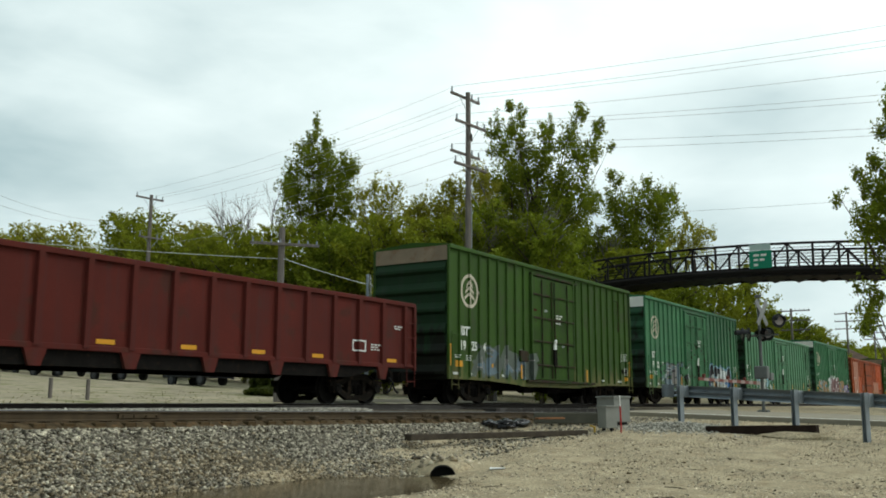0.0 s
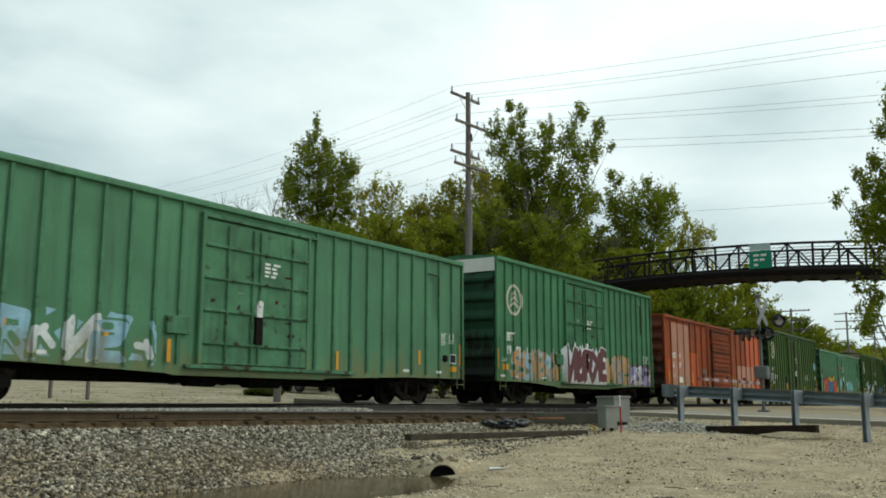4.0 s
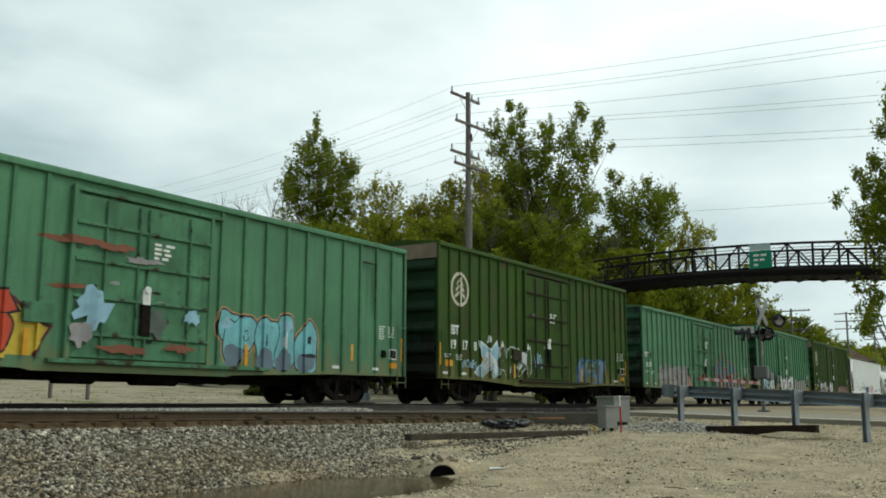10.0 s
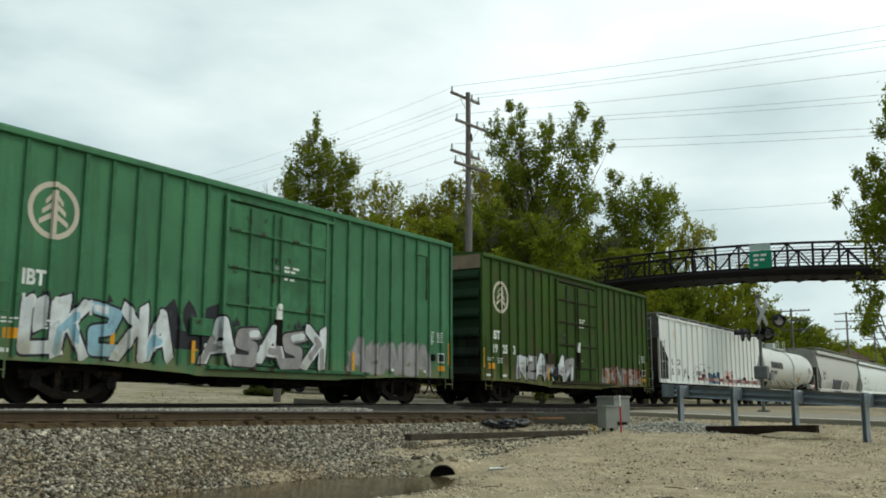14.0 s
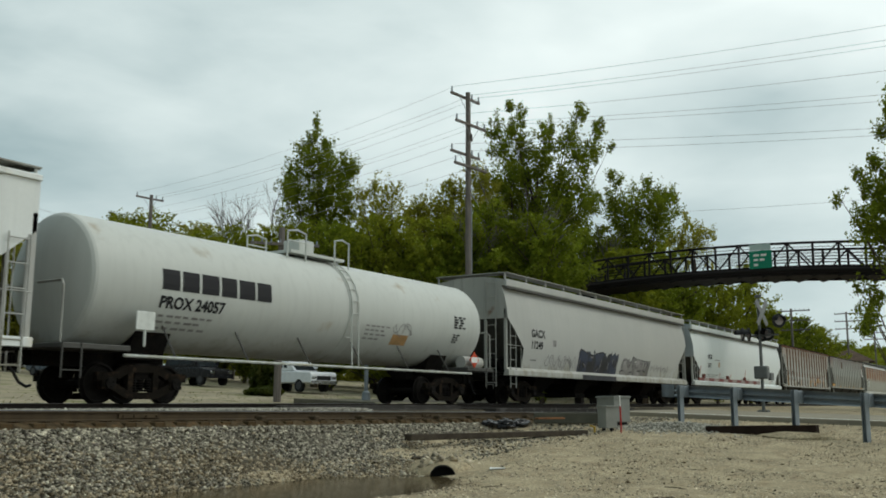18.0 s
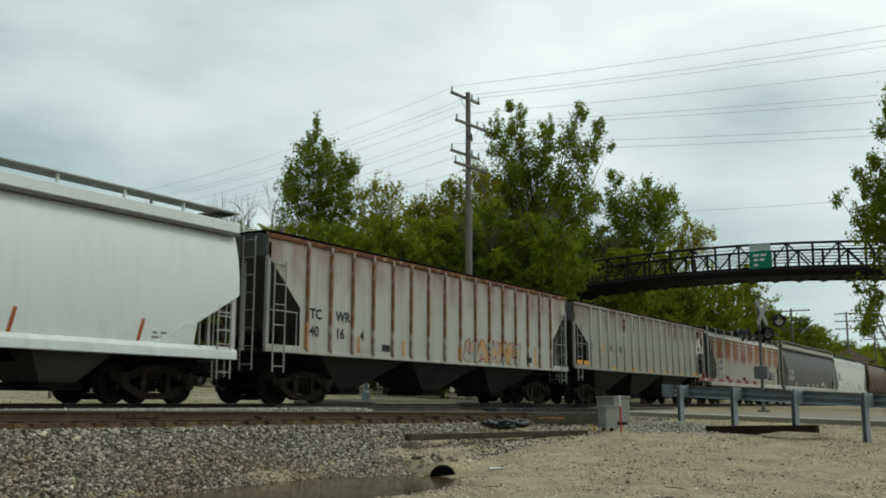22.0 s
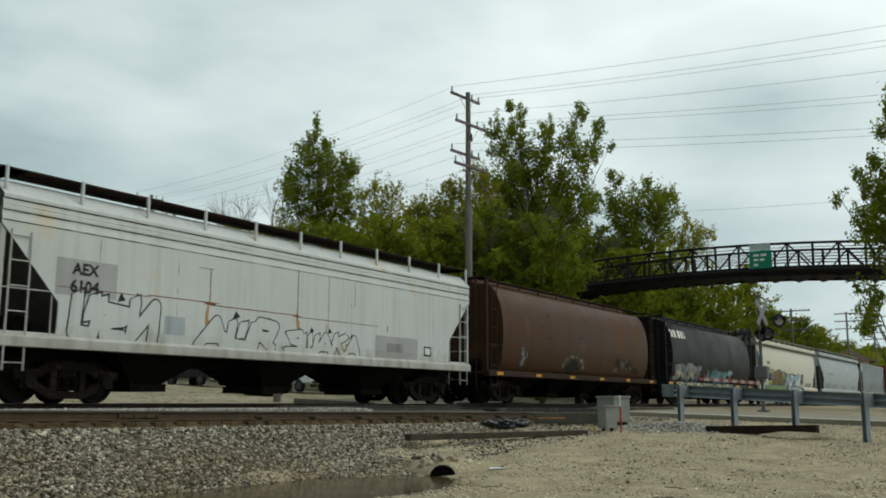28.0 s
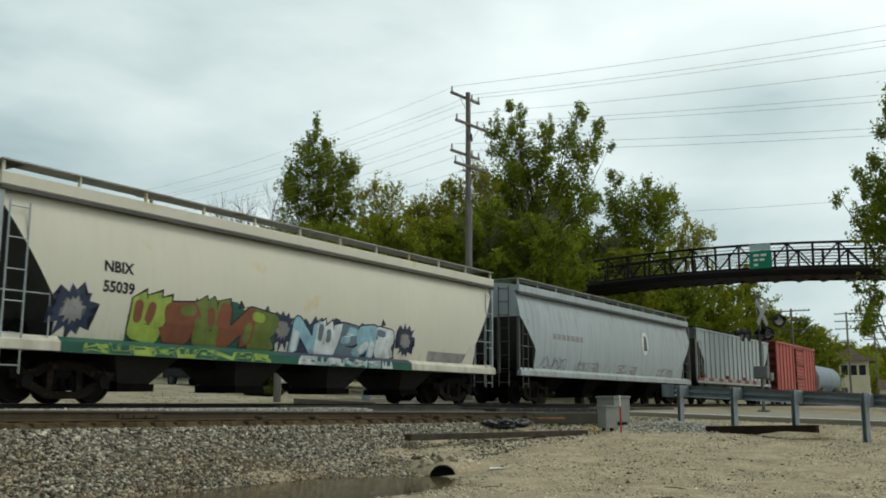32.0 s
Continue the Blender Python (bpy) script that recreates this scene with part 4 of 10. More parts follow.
def build_bridge():
    g = thing("footbridge", "dark steel truss footbridge arching over the tracks", "bridge", (0, 0, 0))
    y0, step, n = -9.0, 1.42, 25

    def top_z(y):
        return 10.97 - 0.0042 * (y - 17.5) ** 2
    for side, x in ((0, 57.0), (1, 60.0)):
        line = [(y0 + k * step, top_z(y0 + k * step)) for k in range(n + 1)]
        part("top_chord", path_tube([(x, y, z) for y, z in line], 0.075, 6), BRIDGE, g)
        part("bottom_chord", path_tube([(x, y, z - 1.62) for y, z in line], 0.16, 6), BRIDGE, g)
        skirt = bmesh.new()
        low = [(skirt.verts.new((x, y, z - 1.36)), skirt.verts.new((x, y, z - 1.92)), skirt.verts.new((x + 0.03, y, z - 1.92)), skirt.verts.new((x + 0.03, y, z - 1.36))) for y, z in line]
        for a, b in zip(low, low[1:]):
            for i in range(4):
                skirt.faces.new((a[i], a[(i + 1) % 4], b[(i + 1) % 4], b[i]))
        part("edge_girder", skirt, BRIDGE, g)
        for dz in (0.24, 0.42, 0.6, 0.78, 0.96, 1.14):
            part("rail_bar", path_tube([(x + 0.05, y, z - dz) for y, z in line], 0.018, 5), BRIDGE, g)
        for k in range(n + 1):
            y = y0 + k * step
            z = top_z(y)
            part("truss_post", bar((x, y, z - 1.7), (x, y, z), 0.07, 6), BRIDGE, g)
            if k < n:
                za, zb = (z, top_z(y + step) - 1.62) if k % 2 else (z - 1.62, top_z(y + step))
                part("diagonal", bar((x, y, za), (x, y + step, zb), 0.045, 6), BRIDGE, g)
    for k in range(n + 1):
        y = y0 + k * step
        z = top_z(y) - 1.62
        brk = prism([(y - 1.0, z - 0.12), (y + 0.1, z - 0.12), (y + 0.1, z - 0.40)], 56.95, 60.05, "x")
        part("floor_beam", brk, BRIDGE, g)
    deck = bmesh.new()
    prev = None
    for k in range(n + 1):
        y = y0 + k * step
        z = top_z(y) - 1.5
        cur = [deck.verts.new(p) for p in ((57, y, z), (60, y, z), (60, y, z - 0.22), (57, y, z - 0.22))]
        if prev:
            for i in range(4):
                deck.faces.new((prev[i], prev[(i + 1) % 4], cur[(i + 1) % 4], cur[i]))
        prev = cur
    part("deck", deck, BRIDGE, g)
    for y in (26.0, -8.0):
        for x in (57.3, 59.7):
            part("pier", soft_box(x - 0.25, y - 0.25, 0.2, x + 0.25, y + 0.25, top_z(y) - 1.7, 0.03), BRIDGE, g)
    s = thing("bridge_sign", "green trail sign with pale top panel on the footbridge", "sign", (56.86, 13.83, 9.45))
    part("panel", soft_box(-0.03, -0.66, 0.0, 0.0, 0.66, 1.08, 0.01, 1), SIGN_GREEN, s)
    part("upper_panel", soft_box(-0.03, -0.62, 1.1, 0.0, 0.62, 1.46, 0.01, 1), mat("pale_sign", (0.42, 0.52, 0.50), 0.5, vary=0.1), s, "pale grey-green upper panel")
    for z, ws in ((0.74, (0.32, 0.34)), (0.46, (0.26, 0.28)), (0.16, (0.25,))):
        y = 0.4
        for w in ws:
            part("lettering_bar", boxes((-0.036, y - w, z, -0.031, y, z + 0.13)), WHITE_PAINT, s)
            y -= w + 0.1


# ---- trees ----


def tree(x, y, height, width, leaf, seed, leaves=9000, low=0.12, leaders=4, size=0.17, label="", clump=0.5):
    """Leaders with boughs that sweep outwards and up; leaves hang in tufts along every bough."""
    rng = np.random.default_rng(seed)
    base = land_at(x, y)
    t = thing("tree", label or "leafy spring tree with an uneven green crown", "tree", (x, y, base))
    wood = bmesh.new()
    top = height * 0.9
    pts = [Vector((rng.normal(0, 0.08), rng.normal(0, 0.08), top * k / 6)) for k in range(7)]
    pts[0] = Vector((0, 0, -0.3))
    r0 = max(0.14, height * 0.015)
    for k in range(6):
        tube(wood, pts[k], pts[k + 1], r0 * (1 - k / 6.6), r0 * (1 - (k + 1) / 6.6), 8)
    lead = [(np.zeros(2), height, width * 0.5)]
    for k in range(leaders - 1):
        ang = rng.uniform(0, 2 * math.pi)
        off = np.array([math.cos(ang), math.sin(ang)]) * width * rng.uniform(0.16, 0.34)
        lead.append((off, height * rng.uniform(0.66, 0.97), width * rng.uniform(0.26, 0.4)))
    starts, ends = [], []
    for off, h, r in lead:
        n = int(26 + 8 * h * r / 3)
        u = rng.uniform(0, 1, n) ** 0.9
        s = low + (0.97 - low) * u
        env = r * np.clip(np.sin(np.pi * np.clip(0.15 + 0.8 * u, 0, 1)) ** 0.65, 0.2, 1)
        ang = rng.uniform(0, 2 * np.pi, n)
        out = env * rng.uniform(0.55, 1.12, n)
        rise = out * rng.uniform(0.5, 1.25, n)
        z = np.minimum(s * h, h - 0.3)
        share = s[:, None] ** 1.5
        a = np.stack([off[0] * share[:, 0], off[1] * share[:, 0], np.maximum(z - 0.55 * rise, 0.4)], -1)
        e = a + np.stack([out * np.cos(ang) + off[0] * (1 - share[:, 0]) * 0.4, out * np.sin(ang) + off[1] * (1 - share[:, 0]) * 0.4, rise], -1)
        e[:, 2] = np.minimum(e[:, 2], h)
        starts.append(a)
        ends.append(e)
        # the leader itself
        starts.append(np.array([[off[0] * 0.8, off[1] * 0.8, h * 0.8]]))
        ends.append(np.array([[off[0], off[1], h]]))
        tube(wood, (0, 0, h * 0.25), (off[0], off[1], h * 0.9), r0 * 0.5, 0.03, 6, False)
    starts, ends = np.concatenate(starts), np.concatenate(ends)
    for a, e in list(zip(starts, ends))[:: max(1, len(starts) // 70)]:
        tube(wood, Vector(a), Vector(e), 0.055, 0.012, 5, False)
    part("trunk", wood, BARK, t)
    n = int(leaves * 2.5)
    length = np.linalg.norm(ends - starts, axis=1) + 0.5
    pick = rng.choice(len(starts), n, p=length / length.sum())
    f = rng.random(n) ** 0.75
    d = rng.normal(0, 1, (n, 3))
    d /= np.linalg.norm(d, axis=1)[:, None]
    tuft = clump * (0.5 + 0.5 * np.sin(pick * 1.7 + f * 9.0)) * (1.1 - 0.55 * f) + 0.08
    p = starts[pick] + (ends - starts)[pick] * f[:, None] + d * (tuft * rng.random(n) ** 0.5)[:, None]
    p[:, 2] += 0.1 * np.sin(f * 3.1) * length[pick]
    u = rng.normal(size=(n, 3)) * np.array([1, 1, 0.7])
    u /= np.linalg.norm(u, axis=1)[:, None]
    v = np.cross(u, rng.normal(size=(n, 3)))
    v /= np.linalg.norm(v, axis=1)[:, None]
    sz = 0.8 * size * rng.uniform(0.6, 1.3, n)[:, None]
    q = np.stack([p - u * sz * 0.62, p + v * sz * 0.36, p + u * sz * 0.62, p - v * sz * 0.36], 1)
    me = cloud_mesh("crown", q.reshape(-1, 3), np.arange(4 * n).reshape(-1, 4), leaf)
    part("crown", me, leaf, t)
    return t


def bare_tree(x, y, height, width, seed):
    rng = random.Random(seed)
    t = thing("bare_tree", "leafless grey tree with fine upright branches", "tree", (x, y, land_at(x, y)))
    wood = bmesh.new()

    def grow(a, direction, length, r, depth):
        b = a + direction * length
        tube(wood, a, b, r, r * 0.62, 5, False)
        if depth == 0:
            return
        for _ in range(3 if depth > 1 else 4):
            d = (direction + Vector((rng.uniform(-0.6, 0.6), rng.uniform(-0.6, 0.6), rng.uniform(-0.05, 0.35)))).normalized()
            grow(a.lerp(b, rng.uniform(0.55, 1.0)), d, length * rng.uniform(0.55, 0.8), r * 0.58, depth - 1)
    grow(Vector((0, 0, -0.2)), Vector((0, 0, 1)), height * 0.36, 0.16, 5)
    part("limb", wood, mat("grey_bark_%d" % seed, (0.17, 0.155, 0.14), 0.9, vary=0.2), t)


def at_bearing(px, depth):
    """A spot on the plan by its bearing right of the aim and its depth."""
    a = TURN + math.atan(px)
    r = depth / math.cos(math.atan(px))
    return r * math.sin(a), r * math.cos(a)


def lobed_tree(px, depth, lobes, leaf, seed, label, dense=2.4, size=0.2, trunk=0.28, fork=0.35):
    """A tree whose boughs each carry one bunch of foliage. lobes: across the view, height above datum, half width, half height."""
    rng = np.random.default_rng(seed)
    x, y = at_bearing(px, depth)
    base = land_at(x, y)
    t = thing("tree", label, "tree", (x, y, base))
    across = np.array([math.cos(TURN), -math.sin(TURN), 0.0])
    away = np.array([math.sin(TURN), math.cos(TURN), 0.0])
    span = max(abs(q[0]) for q in lobes) + 0.6
    top = max(q[1] for q in lobes) - base
    wood = bmesh.new()
    pts = [Vector((rng.normal(0, 0.12), rng.normal(0, 0.12), top * 0.86 * k / 7)) for k in range(8)]
    pts[0] = Vector((0, 0, -0.3))
    for k in range(7):
        tube(wood, pts[k], pts[k + 1], trunk * (1 - k / 7.8), trunk * (1 - (k + 1) / 7.8), 8)
    verts = []
    for a, h, rx, rz in lobes:
        deep = rng.normal(0, 0.32) * span * max(0.0, 1 - (h - base) / (top * 1.05)) ** 0.5
        c = across * a + away * deep + np.array([0, 0, h - base])
        # the bough: it leaves the trunk low and sweeps up into its bunch
        z0 = max(0.8, min(c[2] - 0.9 * (abs(a) + abs(deep)) - 1.0, c[2] * (1 - fork)))
        root = Vector((0, 0, z0))
        mid = Vector(c) * 0.6 + root * 0.4 + Vector((rng.normal(0, 0.2), rng.normal(0, 0.2), -0.3 * abs(a)))
        end = Vector(c) + Vector((0, 0, rz * 0.7))
        r = 0.022 + 0.03 * rx
        tube(wood, root, mid, r * 1.5, r, 6, False)
        tube(wood, mid, end, r, 0.014, 6, False)
        twigs = max(6, int(24 * rx * rz))
        d = rng.normal(size=(twigs, 3))
        d /= np.linalg.norm(d, axis=1)[:, None]
        ry = 0.5 * (rx + rz) * 1.25
        p = d * (rng.random(twigs) ** 0.42 * rng.uniform(0.8, 1.22, twigs))[:, None]
        p = c + across * (p[:, :1] * rx) + away * (p[:, 1:2] * ry) + np.stack([np.zeros(twigs), np.zeros(twigs), p[:, 2] * rz], -1)
        way = (p - c) * 0.45 / max(rx, 0.6) + rng.normal(0, 0.22, (twigs, 3)) + np.array([0, 0, 0.62])
        way /= np.linalg.norm(way, axis=1)[:, None]
        ln = rng.uniform(0.4, 1.15, twigs) * min(1.15, 0.34 + 0.58 * rx)
        for q, w, n_ in list(zip(p, way, ln))[::2]:
            low = Vector(c) * 0.5 + Vector(q) * 0.5 - Vector((0, 0, 0.35))
            tube(wood, low, Vector(q + w * n_ * 0.9), 0.022, 0.007, 3, False)
        leaf_area = 0.45 * (0.8 * size) ** 2
        n = int(dense * math.pi * rx * rz / leaf_area) + 20
        k = rng.integers(0, twigs, n)
        g = rng.normal(size=(n, 3))
        fat = (0.09 + 0.12 * rng.random(twigs))[k] * min(1.3, 0.55 + 0.5 * rx)
        pos = p[k] + way[k] * (ln[k] * rng.uniform(-0.6, 1.0, n))[:, None] + g * fat[:, None]
        u = rng.normal(size=(n, 3)) + way[k] * 0.6
        u /= np.linalg.norm(u, axis=1)[:, None]
        v = np.cross(u, rng.normal(size=(n, 3)))
        v /= np.linalg.norm(v, axis=1)[:, None]
        sz = 0.8 * size * rng.uniform(0.6, 1.35, n)[:, None]
        verts.append(np.stack([pos - u * sz * 0.62, pos + v * sz * 0.36, pos + u * sz * 0.62, pos - v * sz * 0.36], 1))
    part("trunk", wood, BARK, t)
    q = np.concatenate(verts)
    part("crown", cloud_mesh("crown", q.reshape(-1, 3), np.arange(4 * len(q)).reshape(-1, 4), leaf), leaf, t)
    return t


def build_trees():
    far = "distant leafy tree in fresh spring green"
    # px: tangent of the bearing off the aim; height over the eye follows from it
    rows = ((-0.115, 82, 15.4, 9.0, LEAF_MID, 4, 13000, "leafy mid-green tree behind the train"),
            (-0.03, 82, 15.6, 9.0, LEAF_PALE, 4, 12000, "pale yellow-green young tree behind the train"),
            (0.06, 80, 17.8, 8.0, LEAF_MID, 5, 16000, ""), (0.155, 80, 15.4, 8.0, LEAF_DARK, 5, 18000, ""), (0.115, 78, 17.0, 8.0, LEAF_DARK, 5, 18000, ""),
            (-0.075, 78, 15.6, 8.0, LEAF_MID, 5, 14000, ""), (0.015, 76, 15.4, 8.0, LEAF_MID, 5, 15000, ""), (0.185, 78, 13.4, 7.0, LEAF_DARK, 5, 16000, ""),
            (0.245, 82, 13.6, 7.0, LEAF_DARK, 5, 16000, ""), (0.215, 76, 12.6, 7.0, LEAF_DARK, 5, 16000, ""),
            (0.195, 68, 11.2, 7.0, LEAF_MID, 4, 14000, ""), (0.168, 73, 14.0, 5.5, LEAF_DARK, 5, 18000, ""), (0.105, 57, 11.5, 8.0, LEAF_DARK, 4, 18000, ""), (0.05, 58, 12.4, 8.0, LEAF_DARK, 4, 16000, ""),
            (0.0, 60, 11.8, 9.0, LEAF_MID, 4, 15000, ""), (-0.06, 62, 12.2, 9.0, LEAF_MID, 4, 15000, ""),
            (-0.12, 64, 12.2, 9.0, LEAF_DARK, 4, 15000, ""), (-0.17, 66, 12.6, 8.0, LEAF_MID, 4, 13000, ""),
            (-0.235, 80, 15.2, 9.0, LEAF_MID, 4, 11000, ""), (-0.27, 92, 17.6, 9.5, LEAF_PALE, 4, 10000, far), (-0.315, 92, 19.2, 9.5, LEAF_MID, 4, 10000, far),
            (-0.345, 90, 18.2, 9.0, LEAF_MID, 3, 9000, far), (-0.40, 98, 18.7, 10.0, LEAF_PALE, 4, 10000, far), (-0.45, 98, 18.6, 10.5, LEAF_PALE, 4, 10000, far), (-0.5, 98, 18.4, 10.5, LEAF_MID, 4, 9000, far),
            (-0.21, 74, 13.2, 8.5, LEAF_MID, 5, 16000, ""), (-0.265, 76, 13.8, 8.5, LEAF_MID, 5, 16000, ""), (-0.32, 78, 14.6, 9.0, LEAF_MID, 5, 15000, ""),
            (0.25, 92, 11.0, 8.0, LEAF_PALE, 3, 9000, ""), (0.29, 92, 12.5, 8.0, LEAF_MID, 3, 9000, ""), (0.325, 95, 14.0, 7.0, LEAF_MID, 3, 7500, ""),
            (0.22, 100, 12.5, 9.0, LEAF_PALE, 3, 8000, ""),
            (0.352, 112, 11.0, 7.0, LEAF_DARK, 3, 8000, far), (0.378, 115, 10.5, 7.0, LEAF_DARK, 3, 8000, far), (0.40, 118, 9.4, 7.0, LEAF_MID, 3, 7000, far), (0.43, 190, 12.5, 9.0, LEAF_DARK, 3, 7000, far))
    for k, (px, depth, h, w, leaf, leaders, count, label) in enumerate(rows):
        x, y = at_bearing(px, depth)
        tree(x, y, h - land_at(x, y) + 1.5, w, leaf, 100 + k, count, 0.08, leaders, 0.30 if depth > 85 else 0.24, label, clump=0.75 if depth > 85 else 0.6)
    lobed_tree(-0.136, 72, ((-0.35, 23.4, 0.32, 0.95), (-0.7, 21.8, 0.6, 1.0), (0.4, 21.7, 0.55, 1.1), (-1.1, 20.1, 0.95, 1.25), (0.1, 19.7, 1.52, 1.52), (-2.4, 18.7, 0.63, 0.99), (2.1, 20.2, 0.81, 0.99),
                            (2.8, 19.5, 0.54, 0.54), (1.7, 18.7, 1.16, 1.16), (-1.8, 16.9, 1.34, 1.61), (0.4, 17.0, 2.06, 1.79), (2.2, 16.4, 0.99, 1.34), (-0.1, 14.7, 2.69, 1.61)),
               LEAF_DARK, 201, "tall pointed dark green tree behind the train", 4.2)
    lobed_tree(-0.071, 70, ((-0.3, 17.9, 0.70, 0.70), (1.2, 17.3, 0.78, 0.70), (-1.2, 17.0, 0.78, 0.87), (0.3, 16.3, 1.66, 0.96), (-0.6, 15.1, 1.48, 1.13), (2.0, 15.4, 1.13, 1.05)),
               LEAF_PALE, 203, "thin pale young tree with reddish spring leaves", 2.2, trunk=0.16)
    lobed_tree(-0.002, 66, ((-1.7, 15.4, 0.99, 0.74), (0.4, 16.9, 0.57, 0.57), (1.1, 16.4, 0.90, 0.90), (-0.4, 15.2, 1.40, 0.99), (2.5, 17.4, 0.82, 0.74), (3.3, 16.8, 1.07, 1.15), (-1.4, 13.9, 1.64, 1.07),
                            (0.8, 14.2, 1.81, 1.40), (2.8, 15.0, 1.48, 1.64)), LEAF_PALE, 204, "pale yellow-green tree behind the power pole", 3.6, trunk=0.2)
    lobed_tree(0.102, 68, ((-2.0, 23.5, 0.34, 0.68), (-1.1, 22.8, 0.38, 0.76), (-3.1, 21.7, 0.55, 0.85), (-1.8, 21.5, 0.85, 1.10), (-2.4, 20.1, 0.93, 1.02), (-0.8, 20.1, 0.68, 1.18), (1.1, 22.2, 0.51, 0.85),
                           (0.8, 20.8, 0.76, 1.10), (0.3, 19.1, 0.76, 0.93), (3.3, 22.7, 0.59, 0.76), (2.6, 21.3, 0.85, 1.10), (4.6, 21.8, 0.51, 0.93), (4.1, 20.3, 0.85, 0.85), (5.5, 20.3, 0.30, 0.25),
                           (3.1, 19.2, 0.93, 0.76), (3.5, 18.2, 0.55, 0.42), (-0.6, 18.2, 1.69, 1.52), (1.5, 17.7, 1.52, 1.52), (-2.2, 17.4, 1.35, 1.69), (-1.0, 15.6, 2.37, 1.86), (1.7, 15.3, 2.03, 1.95),
                           (3.6, 16.2, 1.02, 1.18)), LEAF_DARK, 202, "broad dark green tree with three upright sprays of foliage", 4.6, trunk=0.34)
    lobed_tree(0.212, 74, ((-1.7, 19.5, 0.64, 0.64), (0.6, 18.7, 0.78, 0.64), (2.1, 18.2, 1.01, 0.74), (3.0, 17.8, 0.37, 0.64), (-2.0, 17.3, 0.92, 0.74), (-0.4, 16.6, 1.84, 1.57), (1.7, 16.3, 1.29, 1.66),
                           (0.0, 14.4, 2.49, 1.66)), LEAF_DARK, 205, "round dark leafy tree behind the footbridge", 4.8)
    lobed_tree(0.270, 84, ((-0.4, 17.7, 0.52, 0.84), (0.8, 17.0, 0.84, 0.73), (1.6, 16.4, 0.63, 0.63), (-1.2, 16.2, 1.05, 0.94), (0.1, 15.7, 1.57, 1.05)), LEAF_PALE, 206, "pale thin-leaved tree behind the footbridge", 3.0, trunk=0.18)
    # the tree that hangs in beside the road
    lobed_tree(0.524, 43, ((-1.6, 15.0, 0.32, 0.59), (-1.8, 14.2, 0.43, 0.32), (-1.9, 12.9, 0.37, 0.37), (-2.8, 12.2, 0.21, 0.37), (-3.5, 11.2, 0.37, 0.27), (-2.7, 11.3, 0.48, 0.59), (-1.9, 11.1, 0.54, 0.80),
                           (-3.5, 9.9, 0.37, 0.27), (-2.8, 9.8, 0.70, 0.86), (-1.9, 9.4, 0.54, 0.80), (-3.3, 6.8, 0.43, 0.21), (-2.6, 6.3, 0.64, 0.54), (-3.5, 5.4, 0.70, 0.27), (-4.1, 4.7, 0.43, 0.27),
                           (-2.5, 5.1, 0.37, 0.59), (-0.8, 12.4, 1.18, 1.61), (-0.8, 9.1, 1.34, 1.87), (-0.6, 15.1, 0.91, 1.34), (-1.0, 6.2, 1.07, 1.34), (0.1, 10.2, 1.61, 4.01)),
               LEAF_DARK, 300, "near leafy tree with drooping branches over the road", 3.8, 0.16, fork=0.1)
    for k, (px, depth, h) in enumerate(((-0.208, 84, 20.5), (-0.192, 82, 18.8), (0.055, 58, 16.5), (0.045, 60, 15.0), (-0.222, 86, 19.5), (0.17, 70, 15.0))):
        x, y = at_bearing(px, depth)
        bare_tree(x, y, h, 5, 40 + k)
    # far woods closing the line of the tracks
    rng = np.random.default_rng(77)
    n, per = 110, 620
    cx = rng.uniform(200, 440, n)
    cy = np.concatenate([rng.uniform(26, 60, n // 2), rng.uniform(-30, 8, n - n // 2)])
    hz = cx * 0.052 + rng.uniform(-1.5, 2.0, n)
    p = np.stack([cx, cy, hz], -1).repeat(per, 0)
    s = rng.uniform(0.05, 1, n * per)
    p[:, 2] *= s
    p[:, :2] += rng.normal(0, 1, (n * per, 2)) * (3.6 * np.sin(np.pi * np.clip(s, 0.05, 0.97)) ** 0.6)[:, None]
    p[:, 2] += 1.2
    u = rng.normal(size=p.shape) * 0.36
    v = rng.normal(size=p.shape) * 0.36
    q = np.stack([p - u, p + v, p + u, p - v], 1)
    me = cloud_mesh("far_woods", q.reshape(-1, 3), np.arange(4 * len(p)).reshape(-1, 4), LEAF_MID)
    tagged(new("far_woods", me), "distant belt of green woods along the line", "woods", kind="stuff")
    n, per = 110, 330
    ang = rng.uniform(TURN - 0.62, TURN + 0.25, n)
    rr = rng.uniform(112, 150, n)
    p = np.stack([rr * np.sin(ang), rr * np.cos(ang), rng.uniform(11, 19, n)], -1).repeat(per, 0)
    s = rng.uniform(0.05, 1, n * per)
    p[:, 2] = 3 + p[:, 2] * s
    p[:, :2] += rng.normal(0, 1, (n * per, 2)) * (3.2 * np.sin(np.pi * np.clip(s, 0.05, 0.97)) ** 0.6)[:, None]
    u = rng.normal(size=p.shape) * 0.33
    v = rng.normal(size=p.shape) * 0.33
    q = np.stack([p - u, p + v, p + u, p - v], 1)
    me = cloud_mesh("far_woods", q.reshape(-1, 3), np.arange(4 * len(p)).reshape(-1, 4), LEAF_PALE)
    tagged(new("far_woods", me), "belt of pale green woods behind the parked cars", "woods", kind="stuff")


